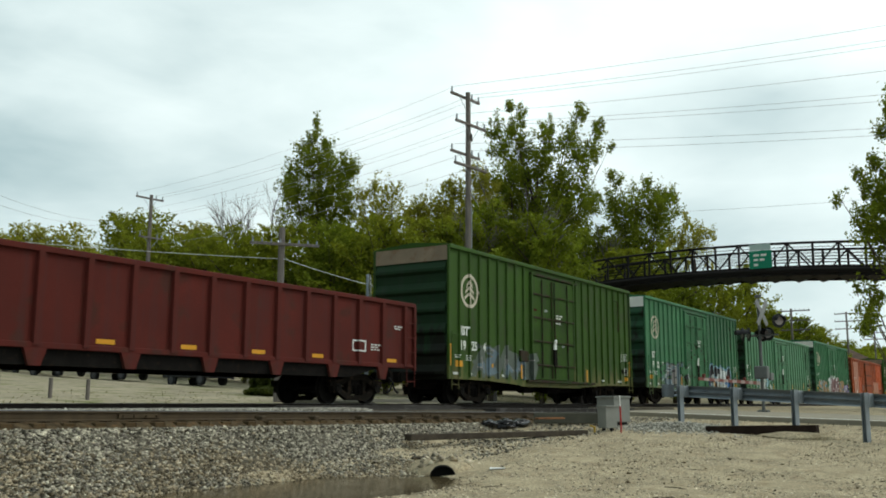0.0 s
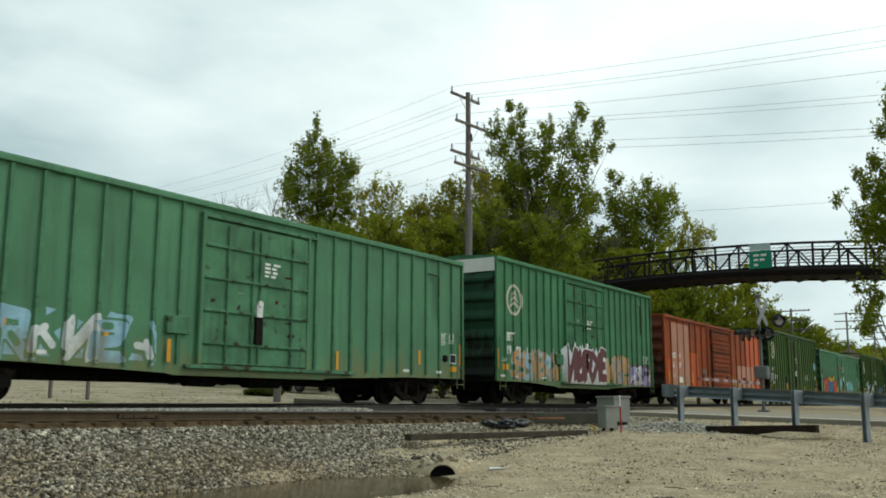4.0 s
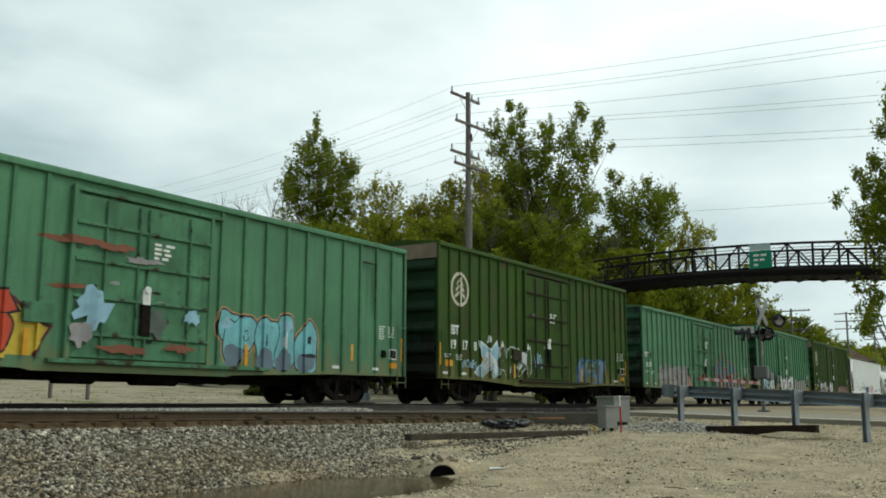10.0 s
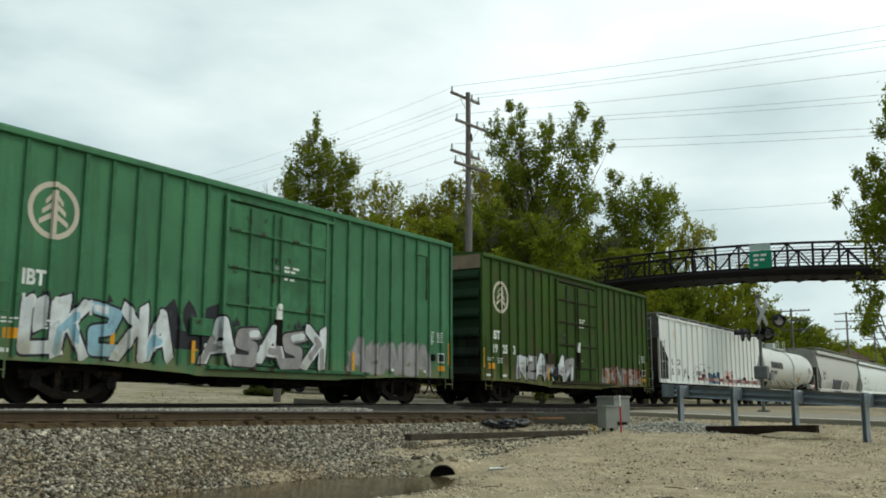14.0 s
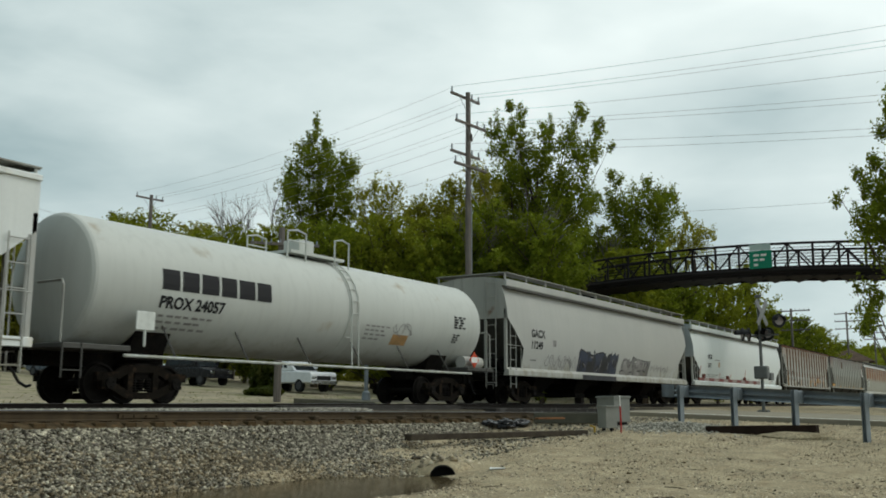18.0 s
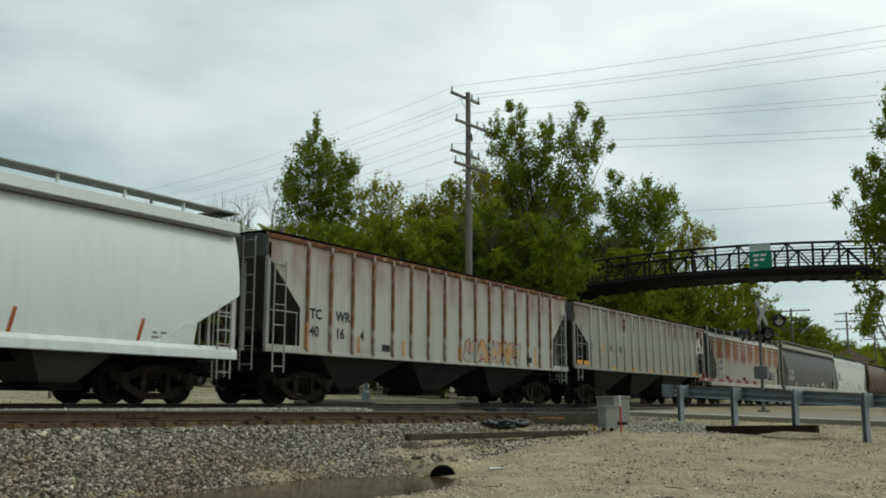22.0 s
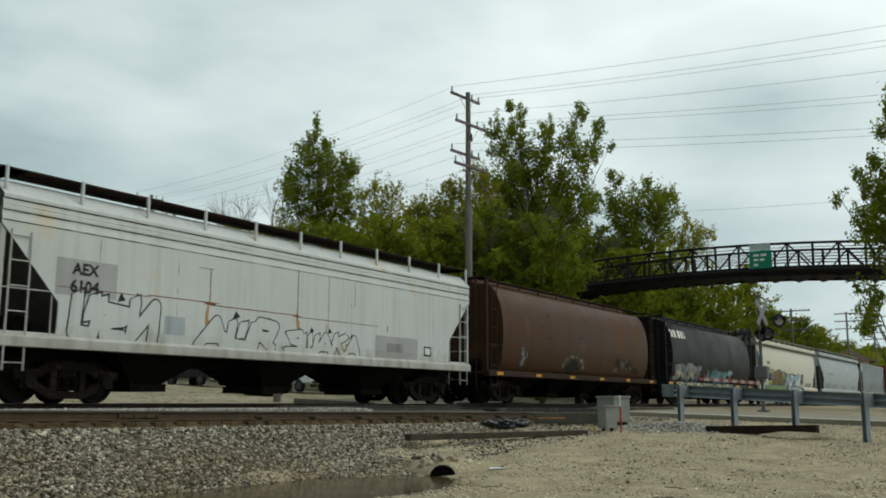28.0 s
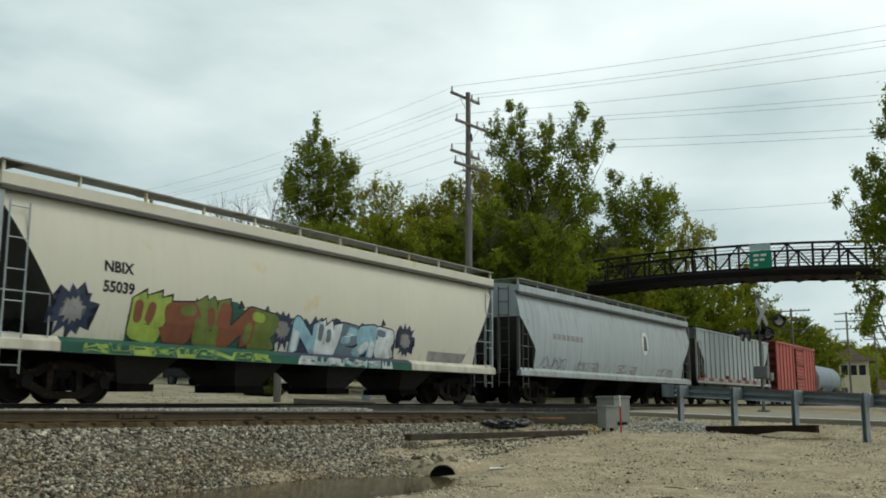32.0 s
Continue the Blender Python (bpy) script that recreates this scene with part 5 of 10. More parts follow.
def build_bushes():
    BUSH_LEAF = leaf_mat("dull_bush_leaf", (0.05, 0.062, 0.014), (0.085, 0.085, 0.02))
    for k, (x, y, r, h) in enumerate(((36.0, 33.9, 0.8, 1.9), (35.0, 33.0, 1.0, 0.36))):
        rng = np.random.default_rng(60 + k)
        n = 2200
        d = rng.normal(size=(n, 3))
        d /= np.linalg.norm(d, axis=1)[:, None]
        p = d * (rng.random(n)[:, None] ** 0.4) * np.array([r, r, h * 0.6]) + np.array([0, 0, h * 0.5])
        u, v = rng.normal(size=(n, 3)) * 0.06, rng.normal(size=(n, 3)) * 0.06
        q = np.stack([p - u, p + v, p + u, p - v], 1)
        o = new("bush", cloud_mesh("bush", q.reshape(-1, 3), np.arange(4 * n).reshape(-1, 4), BUSH_LEAF))
        o.matrix_basis = pose(x, y, land_at(x, y))
        tagged(o, "low green bush on the verge", "bush", "bushes on the verge")
    rng = np.random.default_rng(9)
    n = 3200
    x, y = rng.uniform(10, 70, n), 24.5 + 12 * rng.random(n) ** 1.5
    keep = rng.random(n) < 0.35 + 0.65 * np.array([noise.noise((a * 0.22, b * 0.3, 3)) > 0 for a, b in zip(x, y)])
    x, y = x[keep], y[keep]
    z = land(x, y)
    h = rng.uniform(0.02, 0.07, len(x))
    a = rng.uniform(0, 6.28, len(x))
    w = 0.03
    p = np.stack([x, y, z], -1)
    dx = np.stack([np.cos(a) * w, np.sin(a) * w, np.zeros_like(a)], -1)
    tip = np.stack([rng.normal(0, 0.04, len(x)), rng.normal(0, 0.04, len(x)), h], -1)
    q = np.stack([p - dx, p + dx, p + tip], 1)
    me = cloud_mesh("grass", q.reshape(-1, 3), np.arange(3 * len(x)).reshape(-1, 3), GRASS)
    tagged(new("grass", me), "thin spring grass along the far verge", "grass", kind="stuff")


# ---- parked vehicles beyond the tracks ----


RIM = mat("dull_wheel_rim", (0.08, 0.08, 0.083), 0.5, 0.5, vary=0.2, bump=0.0)


def vehicle(kind, x, y, rz, paint, label, group="vehicles parked beyond the tracks"):
    t = thing("parked_" + kind, label, kind, (x, y, land_at(x, y)), rz, group)
    L, W = (5.6, 1.95) if kind == "pickup" else (4.7, 1.85)
    if kind == "pickup":
        body = [(-L / 2, 0.55), (L / 2, 0.5), (L / 2, 1.0), (L / 2 - 0.1, 1.12), (L / 2 - 1.5, 1.2), (-L / 2, 1.2)]
        cab = [(L / 2 - 1.55, 1.2), (L / 2 - 2.2, 1.78), (-0.55, 1.82), (-0.75, 1.2)]
    elif kind == "car":
        body = [(-L / 2, 0.45), (L / 2, 0.4), (L / 2, 0.75), (L / 2 - 0.9, 0.92), (-L / 2 + 0.3, 1.0), (-L / 2, 0.9)]
        cab = [(L / 2 - 1.3, 0.9), (L / 2 - 2.0, 1.38), (-0.9, 1.42), (-1.75, 0.96)]
    else:
        body = [(-L / 2, 0.5), (L / 2, 0.45), (L / 2, 0.95), (L / 2 - 1.2, 1.12), (-L / 2, 1.12)]
        cab = [(L / 2 - 1.2, 1.1), (L / 2 - 1.9, 1.72), (-L / 2 + 0.25, 1.75), (-L / 2, 1.1)]
    bm = prism(body, -W / 2, W / 2)
    bmesh.ops.bevel(bm, geom=bm.edges[:], offset=0.07, segments=3, affect="EDGES", profile=0.5)
    part("body", bm, paint, t, smooth=False)
    bm = prism(cab, -W / 2 + 0.12, W / 2 - 0.12)
    bmesh.ops.bevel(bm, geom=bm.edges[:], offset=0.08, segments=3, affect="EDGES", profile=0.5)
    part("cabin", bm, paint, t)
    zc = sum(p[1] for p in cab) / 4
    for s in (-1, 1):
        xs = [p[0] for p in cab]
        lo, hi = min(xs) + 0.5, max(xs) - 0.75
        for a, b in ((lo, (lo + hi) / 2 - 0.05), ((lo + hi) / 2 + 0.05, hi)):
            part("side_window", prism([(a, zc - 0.1), (b, zc - 0.1), (b - 0.08, zc + 0.2), (a + 0.06, zc + 0.2)], s * (W / 2 - 0.125), s * (W / 2 - 0.11)), GLASS, t)
    (fx0, fz0), (fx1, fz1) = cab[0], cab[1]
    ws = prism([(fx0 - 0.06, fz0 + 0.06), (fx0 - 0.03, fz0 + 0.08), (fx1 + 0.03, fz1 - 0.06), (fx1 + 0.0, fz1 - 0.08)], -W / 2 + 0.25, W / 2 - 0.25)
    part("windscreen", ws, GLASS, t)
    for sx in (-L * 0.3, L * 0.31):
        for s in (-1, 1):
            w = part("wheel", bar((sx, s * (W / 2 - 0.2), 0.36), (sx, s * (W / 2 + 0.01), 0.36), 0.36, 20), RUBBER, t)
            part("rim", bar((sx, s * (W / 2 - 0.02), 0.36), (sx, s * (W / 2 + 0.025), 0.36), 0.22, 14), RIM, w)
    part("bumper", soft_box(L / 2 - 0.05, -W / 2 + 0.05, 0.42, L / 2 + 0.1, W / 2 - 0.05, 0.64, 0.03), CHROME if kind == "pickup" else paint, t)
    part("grille", soft_box(L / 2 - 0.04, -W / 2 + 0.45, 0.66, L / 2 + 0.03, W / 2 - 0.45, 0.9 if kind != "car" else 0.72, 0.02), BLACK, t)
    for s in (-1, 1):
        part("headlight", soft_box(L / 2 - 0.06, s * (W / 2 - 0.24) - 0.17, 0.7 if kind != "car" else 0.62, L / 2 + 0.025, s * (W / 2 - 0.24) + 0.17, 0.88 if kind != "car" else 0.74, 0.03), CHROME, t, "clear headlight")
    for s in (-1, 1):
        part("mirror", soft_box(fx0 - 0.35, s * (W / 2 - 0.08) - 0.1, zc - 0.12, fx0 - 0.2, s * (W / 2 - 0.08) + 0.1, zc + 0.06, 0.03), paint, t)
    return t


def build_vehicles():
    white = mat("white_car_paint", (0.72, 0.74, 0.76), 0.3, vary=0.04, bump=0)
    black = mat("black_car_paint", (0.012, 0.012, 0.014), 0.25, vary=0.1, bump=0)
    silver = mat("silver_car_paint", (0.48, 0.50, 0.52), 0.3, 0.5, vary=0.05, bump=0)
    slate = mat("slate_car_paint", (0.10, 0.12, 0.15), 0.3, 0.2, vary=0.05, bump=0)
    rows = (("pickup", 42.45, 37.7, -100, white, "white pickup truck parked on the gravel beyond the tracks"),
            ("suv", 41.7, 45.0, -95, black, "black sport utility vehicle parked beyond the tracks"),
            ("suv", 40.9, 51.5, -92, silver, "silver sport utility vehicle parked on the gravel lot"),
            ("car", 39.9, 56.6, -92, slate, "slate blue car parked on the gravel lot"),
            ("suv", 42.4, 62.6, -92, white, "white sport utility vehicle parked on the gravel lot"),
            ("pickup", 42.5, 66.5, -92, black, "dark pickup truck parked far up the lot"),
            ("suv", 39.0, 68.0, -92, slate, "slate grey vehicle parked far up the lot"))
    for r in rows:
        vehicle(*r)
    for k, (x, y) in enumerate(((20.7, 29.7), (21.5, 28.7), (19.5, 31.0))):
        solid("fence_post", soft_box(-0.055, -0.055, -0.2, 0.055, 0.055, 0.72, 0.012, 1), POLE_WOOD, "short grey wooden post on the verge", "post", (x, y, land_at(x, y)), group="wooden posts on the verge")


def build_tower():
    x, y = 171.5, 28.0
    t = thing("signal_tower", "cream two-storey railway tower with a brown hip roof", "building", (x, y, 1.5), 8)
    cream = mat("cream_paint", (0.62, 0.56, 0.40), 0.8, vary=0.1, scale=0.8, fine=12.0, bump=0.1)
    roof = mat("brown_shingle", (0.12, 0.085, 0.065), 0.9, vary=0.25, scale=1.5, fine=8.0, bump=0.3)
    part("wall", boxes((-3.6, -3.0, -0.5, 3.6, 3.0, 7.0)), cream, t)
    part("foundation", boxes((-3.7, -3.1, -0.5, 3.7, 3.1, 0.5)), CONCRETE, t)
    bm = bmesh.new()
    v = [bm.verts.new(p) for p in ((-4.6, -4.0, 6.9), (4.6, -4.0, 6.9), (4.6, 4.0, 6.9), (-4.6, 4.0, 6.9), (-1.2, 0, 9.2), (1.2, 0, 9.2))]
    for f in ((0, 1, 5, 4), (1, 2, 5), (2, 3, 4, 5), (3, 0, 4), (3, 2, 1, 0)):
        bm.faces.new([v[i] for i in f])
    part("roof", bm, roof, t)
    for k in range(4):
        w = part("window", boxes((-3.64, -2.5 + k * 1.35, 4.6, -3.58, -1.5 + k * 1.35, 6.3)), GLASS, t)
        part("frame", boxes((-3.67, -2.58 + k * 1.35, 4.5, -3.645, -1.42 + k * 1.35, 4.6), (-3.67, -2.58 + k * 1.35, 6.3, -3.645, -1.42 + k * 1.35, 6.4)), WHITE_PAINT, w)
        w = part("window", boxes((-2.8 + k * 1.5, -3.04, 4.6, -1.7 + k * 1.5, -2.98, 6.3)), GLASS, t)
        part("frame", boxes((-2.88 + k * 1.5, -3.07, 4.5, -1.62 + k * 1.5, -3.045, 4.6), (-2.88 + k * 1.5, -3.07, 6.3, -1.62 + k * 1.5, -3.045, 6.4)), WHITE_PAINT, w)
    part("door", boxes((-3.64, 0.4, 0.5, -3.59, 1.4, 2.6)), roof, t)
    h = thing("shed", "low cream shed with a brown gable roof by the line", "building", (186.0, 22.5, 1.3), 8)
    part("wall", boxes((-3, -3, -0.4, 3, 3, 2.8)), cream, h)
    part("roof", prism([(-3.5, 2.7), (3.5, 2.7), (0, 4.4)], -3.4, 3.4), roof, h)


# ---- rolling stock: common parts ----
STEEL_DARK = mat("grimy_steel", (0.010, 0.009, 0.008), 0.85, 0.0, vary=0.4, scale=4.0, fine=30.0, bump=0.2, second=(0.02, 0.014, 0.010), amount=0.25, spec=0.08)
WHEEL = mat("wheel_steel", (0.012, 0.0105, 0.009), 0.75, 0.1, vary=0.35, scale=5.0, fine=30.0, bump=0.1, spec=0.1)
FRAME = mat("truck_casting", (0.013, 0.011, 0.0085), 0.9, 0.0, vary=0.4, scale=3.0, fine=25.0, bump=0.3, second=(0.034, 0.023, 0.015), amount=0.3, spec=0.1)
YELLOW = mat("reflective_yellow", (0.58, 0.27, 0.014), 0.45, vary=0.15, scale=6.0, fine=40.0, bump=0.0)
STENCIL = mat("stencil_white", (0.62, 0.64, 0.60), 0.7, vary=0.2, scale=5.0, fine=40.0, bump=0.0)
RUST_DARK = mat("dark_rust", (0.06, 0.02, 0.013), 0.9, vary=0.4, scale=3.0, fine=20.0, bump=0.2)
GREASE = mat("black_grease_stain", (0.022, 0.021, 0.016), 0.8, vary=0.4, scale=3.0, fine=20.0, bump=0.1)
WORN_GREY = mat("worn_grey_primer", (0.22, 0.25, 0.235), 0.8, vary=0.3, scale=3.0, fine=20.0, bump=0.1)
STENCIL_BLACK = mat("stencil_black", (0.02, 0.02, 0.022), 0.7, vary=0.2, scale=5.0, fine=40.0, bump=0.0)


def make_truck_meshes():
    wheel = lathe([(0.06, -0.79), (0.14, -0.79), (0.14, -0.765), (0.36, -0.74), (0.38, -0.80), (0.42, -0.80), (0.425, -0.70), (0.455, -0.685), (0.455, -0.665),
                   (0.36, -0.665), (0.33, -0.70), (0.15, -0.70), (0.085, -0.64), (0.085, 0.64), (0.15, 0.70), (0.33, 0.70), (0.36, 0.665),
                   (0.455, 0.665), (0.455, 0.685), (0.425, 0.70), (0.42, 0.80), (0.38, 0.80), (0.36, 0.74), (0.14, 0.765), (0.14, 0.79), (0.06, 0.79)], n=28)
    # axle ends: a bearing cap with three bolts on each side
    for s in (-1, 1):
        tube(wheel, (0, s * 0.78, 0), (0, s * 1.11, 0), 0.06, n=8)
        tube(wheel, (0, s * 1.11, 0), (0, s * 1.175, 0), 0.125, n=14)
        for k in range(3):
            a = k * 2 * math.pi / 3
            tube(wheel, (0.07 * math.cos(a), s * 1.17, 0.07 * math.sin(a)), (0.07 * math.cos(a), s * 1.2, 0.07 * math.sin(a)), 0.024, n=6)
    # a cast side frame: an arched top, a sagging belly, two openings
    bm = bmesh.new()
    bars = (((-1.2, 0.56), (-0.7, 0.57), 0.09), ((-0.7, 0.57), (-0.4, 0.74), 0.085), ((-0.42, 0.74), (0.42, 0.74), 0.08), ((0.4, 0.74), (0.7, 0.57), 0.085),
            ((0.7, 0.57), (1.2, 0.56), 0.09), ((-0.95, 0.44), (-0.38, 0.17), 0.085), ((-0.4, 0.16), (0.4, 0.16), 0.075), ((0.38, 0.17), (0.95, 0.44), 0.085),
            ((-0.34, 0.16), (-0.34, 0.76), 0.07), ((0.34, 0.16), (0.34, 0.76), 0.07))
    for (ax, az), (bx, bz), w in bars:
        d = Vector((bx - ax, 0, bz - az)).normalized()
        n = Vector((-d.z, 0, d.x)) * w
        q = [(ax - n.x, az - n.z), (bx - n.x, bz - n.z), (bx + n.x, bz + n.z), (ax + n.x, az + n.z)]
        a = [bm.verts.new((x, -0.075, z)) for x, z in q]
        b = [bm.verts.new((x, 0.075, z)) for x, z in q]
        bm.faces.new(a)
        bm.faces.new(b[::-1])
        for i in range(4):
            bm.faces.new((a[(i + 1) % 4], a[i], b[i], b[(i + 1) % 4]))
    for s in (-1, 1):
        box(bm, s * 0.9 - 0.17, -0.09, 0.3, s * 0.9 + 0.17, 0.09, 0.62)
    side = shape(bm, "side_frame", FRAME)
    spring = lathe([(0.085 if k % 2 else 0.06, 0.25 + k * 0.028) for k in range(12)], "y", 10)
    for v in spring.verts:
        v.co = Vector((v.co.x, v.co.z, v.co.y))
    spring = shape(spring, "spring", STEEL_DARK)
    bolster = shape(soft_box(-0.2, -1.05, 0.5, 0.2, 1.05, 0.86, 0.03), "bolster", STEEL_DARK)
    brake = shape(boxes((-0.06, -0.8, 0.34, 0.06, 0.8, 0.46)), "brake_beam", STEEL_DARK)
    return shape(wheel, "wheelset", WHEEL), side, spring, bolster, brake


TRUCK_MESHES = make_truck_meshes()
WHEELSETS = []


def truck(car, x):
    """A two-axle truck under a car. z = 0 is the rail's top."""
    wheel, side, spring, bolster, brake = TRUCK_MESHES
    t = placed("truck", bolster, car, x)
    for s in (-1, 1):
        WHEELSETS.append(placed("wheelset", wheel, t, s * 0.89, 0, 0.42))
        placed("side_frame", side, t, 0, s * 1.02, 0)
        for e in (-0.2, 0, 0.2):
            placed("spring", spring, t, e, s * 1.0, 0)
    for s in (-1, 1):
        placed("brake_beam", brake, t, s * 0.36)
    return t


def make_coupler():
    bm = boxes((-0.05, -0.11, 0.74, 0.62, 0.11, 0.96))
    kn = boxes((0.5, -0.2, 0.66, 0.78, 0.16, 1.02))
    bmesh.ops.bevel(kn, geom=kn.edges[:], offset=0.05, segments=2, affect="EDGES")
    me = bpy.data.meshes.new("tmp")
    kn.to_mesh(me)
    kn.free()
    bm.from_mesh(me)
    return shape(bm, "coupler", STEEL_DARK)


COUPLER = make_coupler()
HOSE = shape(path_tube([(0.25, -0.45, 0.8), (0.45, -0.45, 0.62), (0.6, -0.42, 0.42), (0.8, -0.38, 0.33), (0.95, -0.3, 0.36)], 0.03, 6), "air_hose", RUBBER)


def running_gear(car, half, centres):
    for s in (-1, 1):
        truck(car, s * centres)
        placed("coupler", COUPLER, car, s * (half - 0.02), 0, 0, 0 if s > 0 else 180)
        placed("air_hose", HOSE, car, s * (half - 0.1), 0, 0, 0 if s > 0 else 180)


def ladder(car, x, y, z0, z1, w, material, along="x", n=None, rail=0.022):
    """A ladder on a car's side (along x) or end (along y)."""
    bm = bmesh.new()
    d = Vector((1, 0, 0)) if along == "x" else Vector((0, 1, 0))
    c = Vector((x, y, 0))
    for s in (-0.5, 0.5):
        p = c + d * w * s
        tube(bm, (p.x, p.y, z0), (p.x, p.y, z1), rail, n=5)
    lad = part("ladder", bm, material, car)
    n = n or max(2, int((z1 - z0) / 0.42))
    for k in range(n):
        z = z0 + 0.15 + k * (z1 - z0 - 0.25) / max(1, n - 1)
        a, b = c - d * w / 2, c + d * w / 2
        part("rung", bar((a.x, a.y, z), (b.x, b.y, z), 0.014, 5), material, lad)
    return lad


TEXT_CACHE = {}


def text_mesh(words, size, material, narrow=1.0):
    """Lettering as a flat mesh in the x-z plane, facing -y."""
    cu = bpy.data.curves.new("lettering", "FONT")
    cu.body, cu.size = words, size
    cu.resolution_u, cu.offset = 3, size * 0.036
    ob = bpy.data.objects.new("lettering", cu)
    me = bpy.data.meshes.new_from_object(ob)
    bpy.data.objects.remove(ob)
    bpy.data.curves.remove(cu)
    me.transform(Matrix.Rotation(math.pi / 2, 4, "X") @ Matrix.Diagonal((narrow, 1, 1, 1)))
    me.materials.clear()
    me.materials.append(material)
    return me


class Side:
    """The near face of a car: its depth y at (x, z), with the breaks along x and z at which a decal must fold."""

    def __init__(self, y, ribs=(), rib_w=0.1, rib_d=0.05, curve=None, zs=(), door=None):
        self.y, self.ribs, self.w, self.d, self.curve, self.zs, self.door = y, ribs, rib_w, rib_d, curve, zs, door

    def depth(self, x, z):
        if self.door and self.door[0] < x < self.door[1]:
            return self.door[2]
        y = self.curve(z) if self.curve else self.y
        for r in self.ribs:
            a = abs(x - r)
            if a < self.w / 2:
                t = min(1.0, (self.w / 2 - a) / (self.w * 0.10))
                return y - self.d * t
        return y

    def drape(self, me_or_bm, x0, z0, lift=0.006):
        """Lay a flat x-z mesh on the face, its origin at x0, z0."""
        bm = me_or_bm
        if isinstance(bm, bpy.types.Mesh):
            bm = bmesh.new()
            bm.from_mesh(me_or_bm)
        for v in bm.verts:
            v.co = Vector((v.co.x + x0, v.co.y, v.co.z + z0))
        if not bm.verts:
            return bm
        lo, hi = min(v.co.x for v in bm.verts), max(v.co.x for v in bm.verts)
        breaks = [r + k * self.w for r in self.ribs for k in (-0.5, -0.4, 0.4, 0.5)]
        if self.door:
            breaks += [self.door[0], self.door[0] + 0.002, self.door[1] - 0.002, self.door[1]]
        for x in breaks:
            if lo < x < hi:
                bmesh.ops.bisect_plane(bm, geom=bm.verts[:] + bm.edges[:] + bm.faces[:], plane_co=(x, 0, 0), plane_no=(1, 0, 0))
        lo, hi = min(v.co.z for v in bm.verts), max(v.co.z for v in bm.verts)
        for z in self.zs:
            if lo < z < hi:
                bmesh.ops.bisect_plane(bm, geom=bm.verts[:] + bm.edges[:] + bm.faces[:], plane_co=(0, 0, z), plane_no=(0, 0, 1))
        for v in bm.verts:
            v.co.y = self.depth(v.co.x, v.co.z) - lift - v.co.y
        return bm


def letter(car, face, words, x, z, size, material=None, name="lettering", lift=0.006, narrow=1.0):
    material = material or STENCIL
    me = text_mesh(words, size, material, narrow)
    bm = face.drape(me, x, z, lift)
    me2 = bpy.data.meshes.new(name)
    bm.to_mesh(me2)
    bm.free()
    me2.materials.append(material)
    ob = new(name, me2)
    ob.parent = car
    return ob


def patch(car, face, poly, material, name="marking", lift=0.006, label=""):
    bm = bmesh.new()
    bm.faces.new([bm.verts.new((x, 0, z)) for x, z in poly])
    bmesh.ops.triangulate(bm, faces=bm.faces[:])
    bm = face.drape(bm, 0, 0, lift)
    return part(name, bm, material, car, label)


def plate(car, face, x0, z0, x1, z1, material, name="marking", lift=0.006):
    return patch(car, face, [(x0, z0), (x1, z0), (x1, z1), (x0, z1)], material, name, lift)


def small_print(car, face, x, z, w, rows, material=None, gap=0.07, h=0.035):
    for k in range(rows):
        ww = w * (1.0, 0.8, 0.92, 0.7)[k % 4]
        words = max(2, round(ww / (h * 5.0)))
        bm = bmesh.new()
        for i in range(words):
            a, b = x + ww * i / words, x + ww * (i + (0.62, 0.8, 0.7)[(i + k) % 3]) / words
            bm.faces.new([bm.verts.new((p, 0, q)) for p, q in ((a, z - k * gap), (b, z - k * gap), (b, z - k * gap + h), (a, z - k * gap + h))])
        part("small_print", face.drape(bm, 0, 0, 0.006), material or STENCIL, car)


def round_logo(car, face, x, z, r, material):
    """A ring with a plain fir-tree shape in it."""
    n = 28
    for k in range(n):
        a0, a1 = 2 * math.pi * k / n, 2 * math.pi * (k + 1) / n
        q = [(x + rr * math.cos(a), z + rr * 1.0 * math.sin(a)) for rr, a in ((r, a0), (r, a1), (r * 0.81, a1), (r * 0.81, a0))]
        if k == 0:
            bm = bmesh.new()
        bm.faces.new([bm.verts.new((p[0], 0, p[1])) for p in q])
    w = r * 0.1
    bm.faces.new([bm.verts.new(p) for p in ((x - w, 0, z - r * 0.8), (x + w, 0, z - r * 0.8), (x + w, 0, z + r * 0.7), (x - w, 0, z + r * 0.7))])
    for s in (-1, 1):
        for zz, ln in ((0.62, 0.34), (0.28, 0.46), (-0.08, 0.56)):
            q = [(x + s * w, z + r * zz), (x + s * w, z + r * (zz - 0.2)), (x + s * r * ln, z + r * (zz - 0.46)), (x + s * r * ln, z + r * (zz - 0.28))]
            bm.faces.new([bm.verts.new((p[0], 0, p[1])) for p in q])
    bmesh.ops.remove_doubles(bm, verts=bm.verts[:], dist=0.001)
    part("round_emblem", face.drape(bm, 0, 0, 0.006), material, car, "pale ring emblem with a plain fir tree")


def blob(cx, cz, rx, rz, rng, lean=0.0, corner=0.7, n=18):
    """A swollen outline round a centre, with uneven bulges."""
    k1, k2 = rng.uniform(0, 6.28), rng.uniform(0, 6.28)
    pts = []
    for i in range(n):
        a = 2 * math.pi * i / n
        c, s = math.cos(a), math.sin(a)
        r = 1.0 / max(abs(c), abs(s)) ** corner * (1 + 0.13 * math.sin(3 * a + k1) + 0.08 * math.sin(5 * a + k2))
        pts.append((cx + rx * r * c + lean * s * rz, cz + rz * r * s))
    return pts


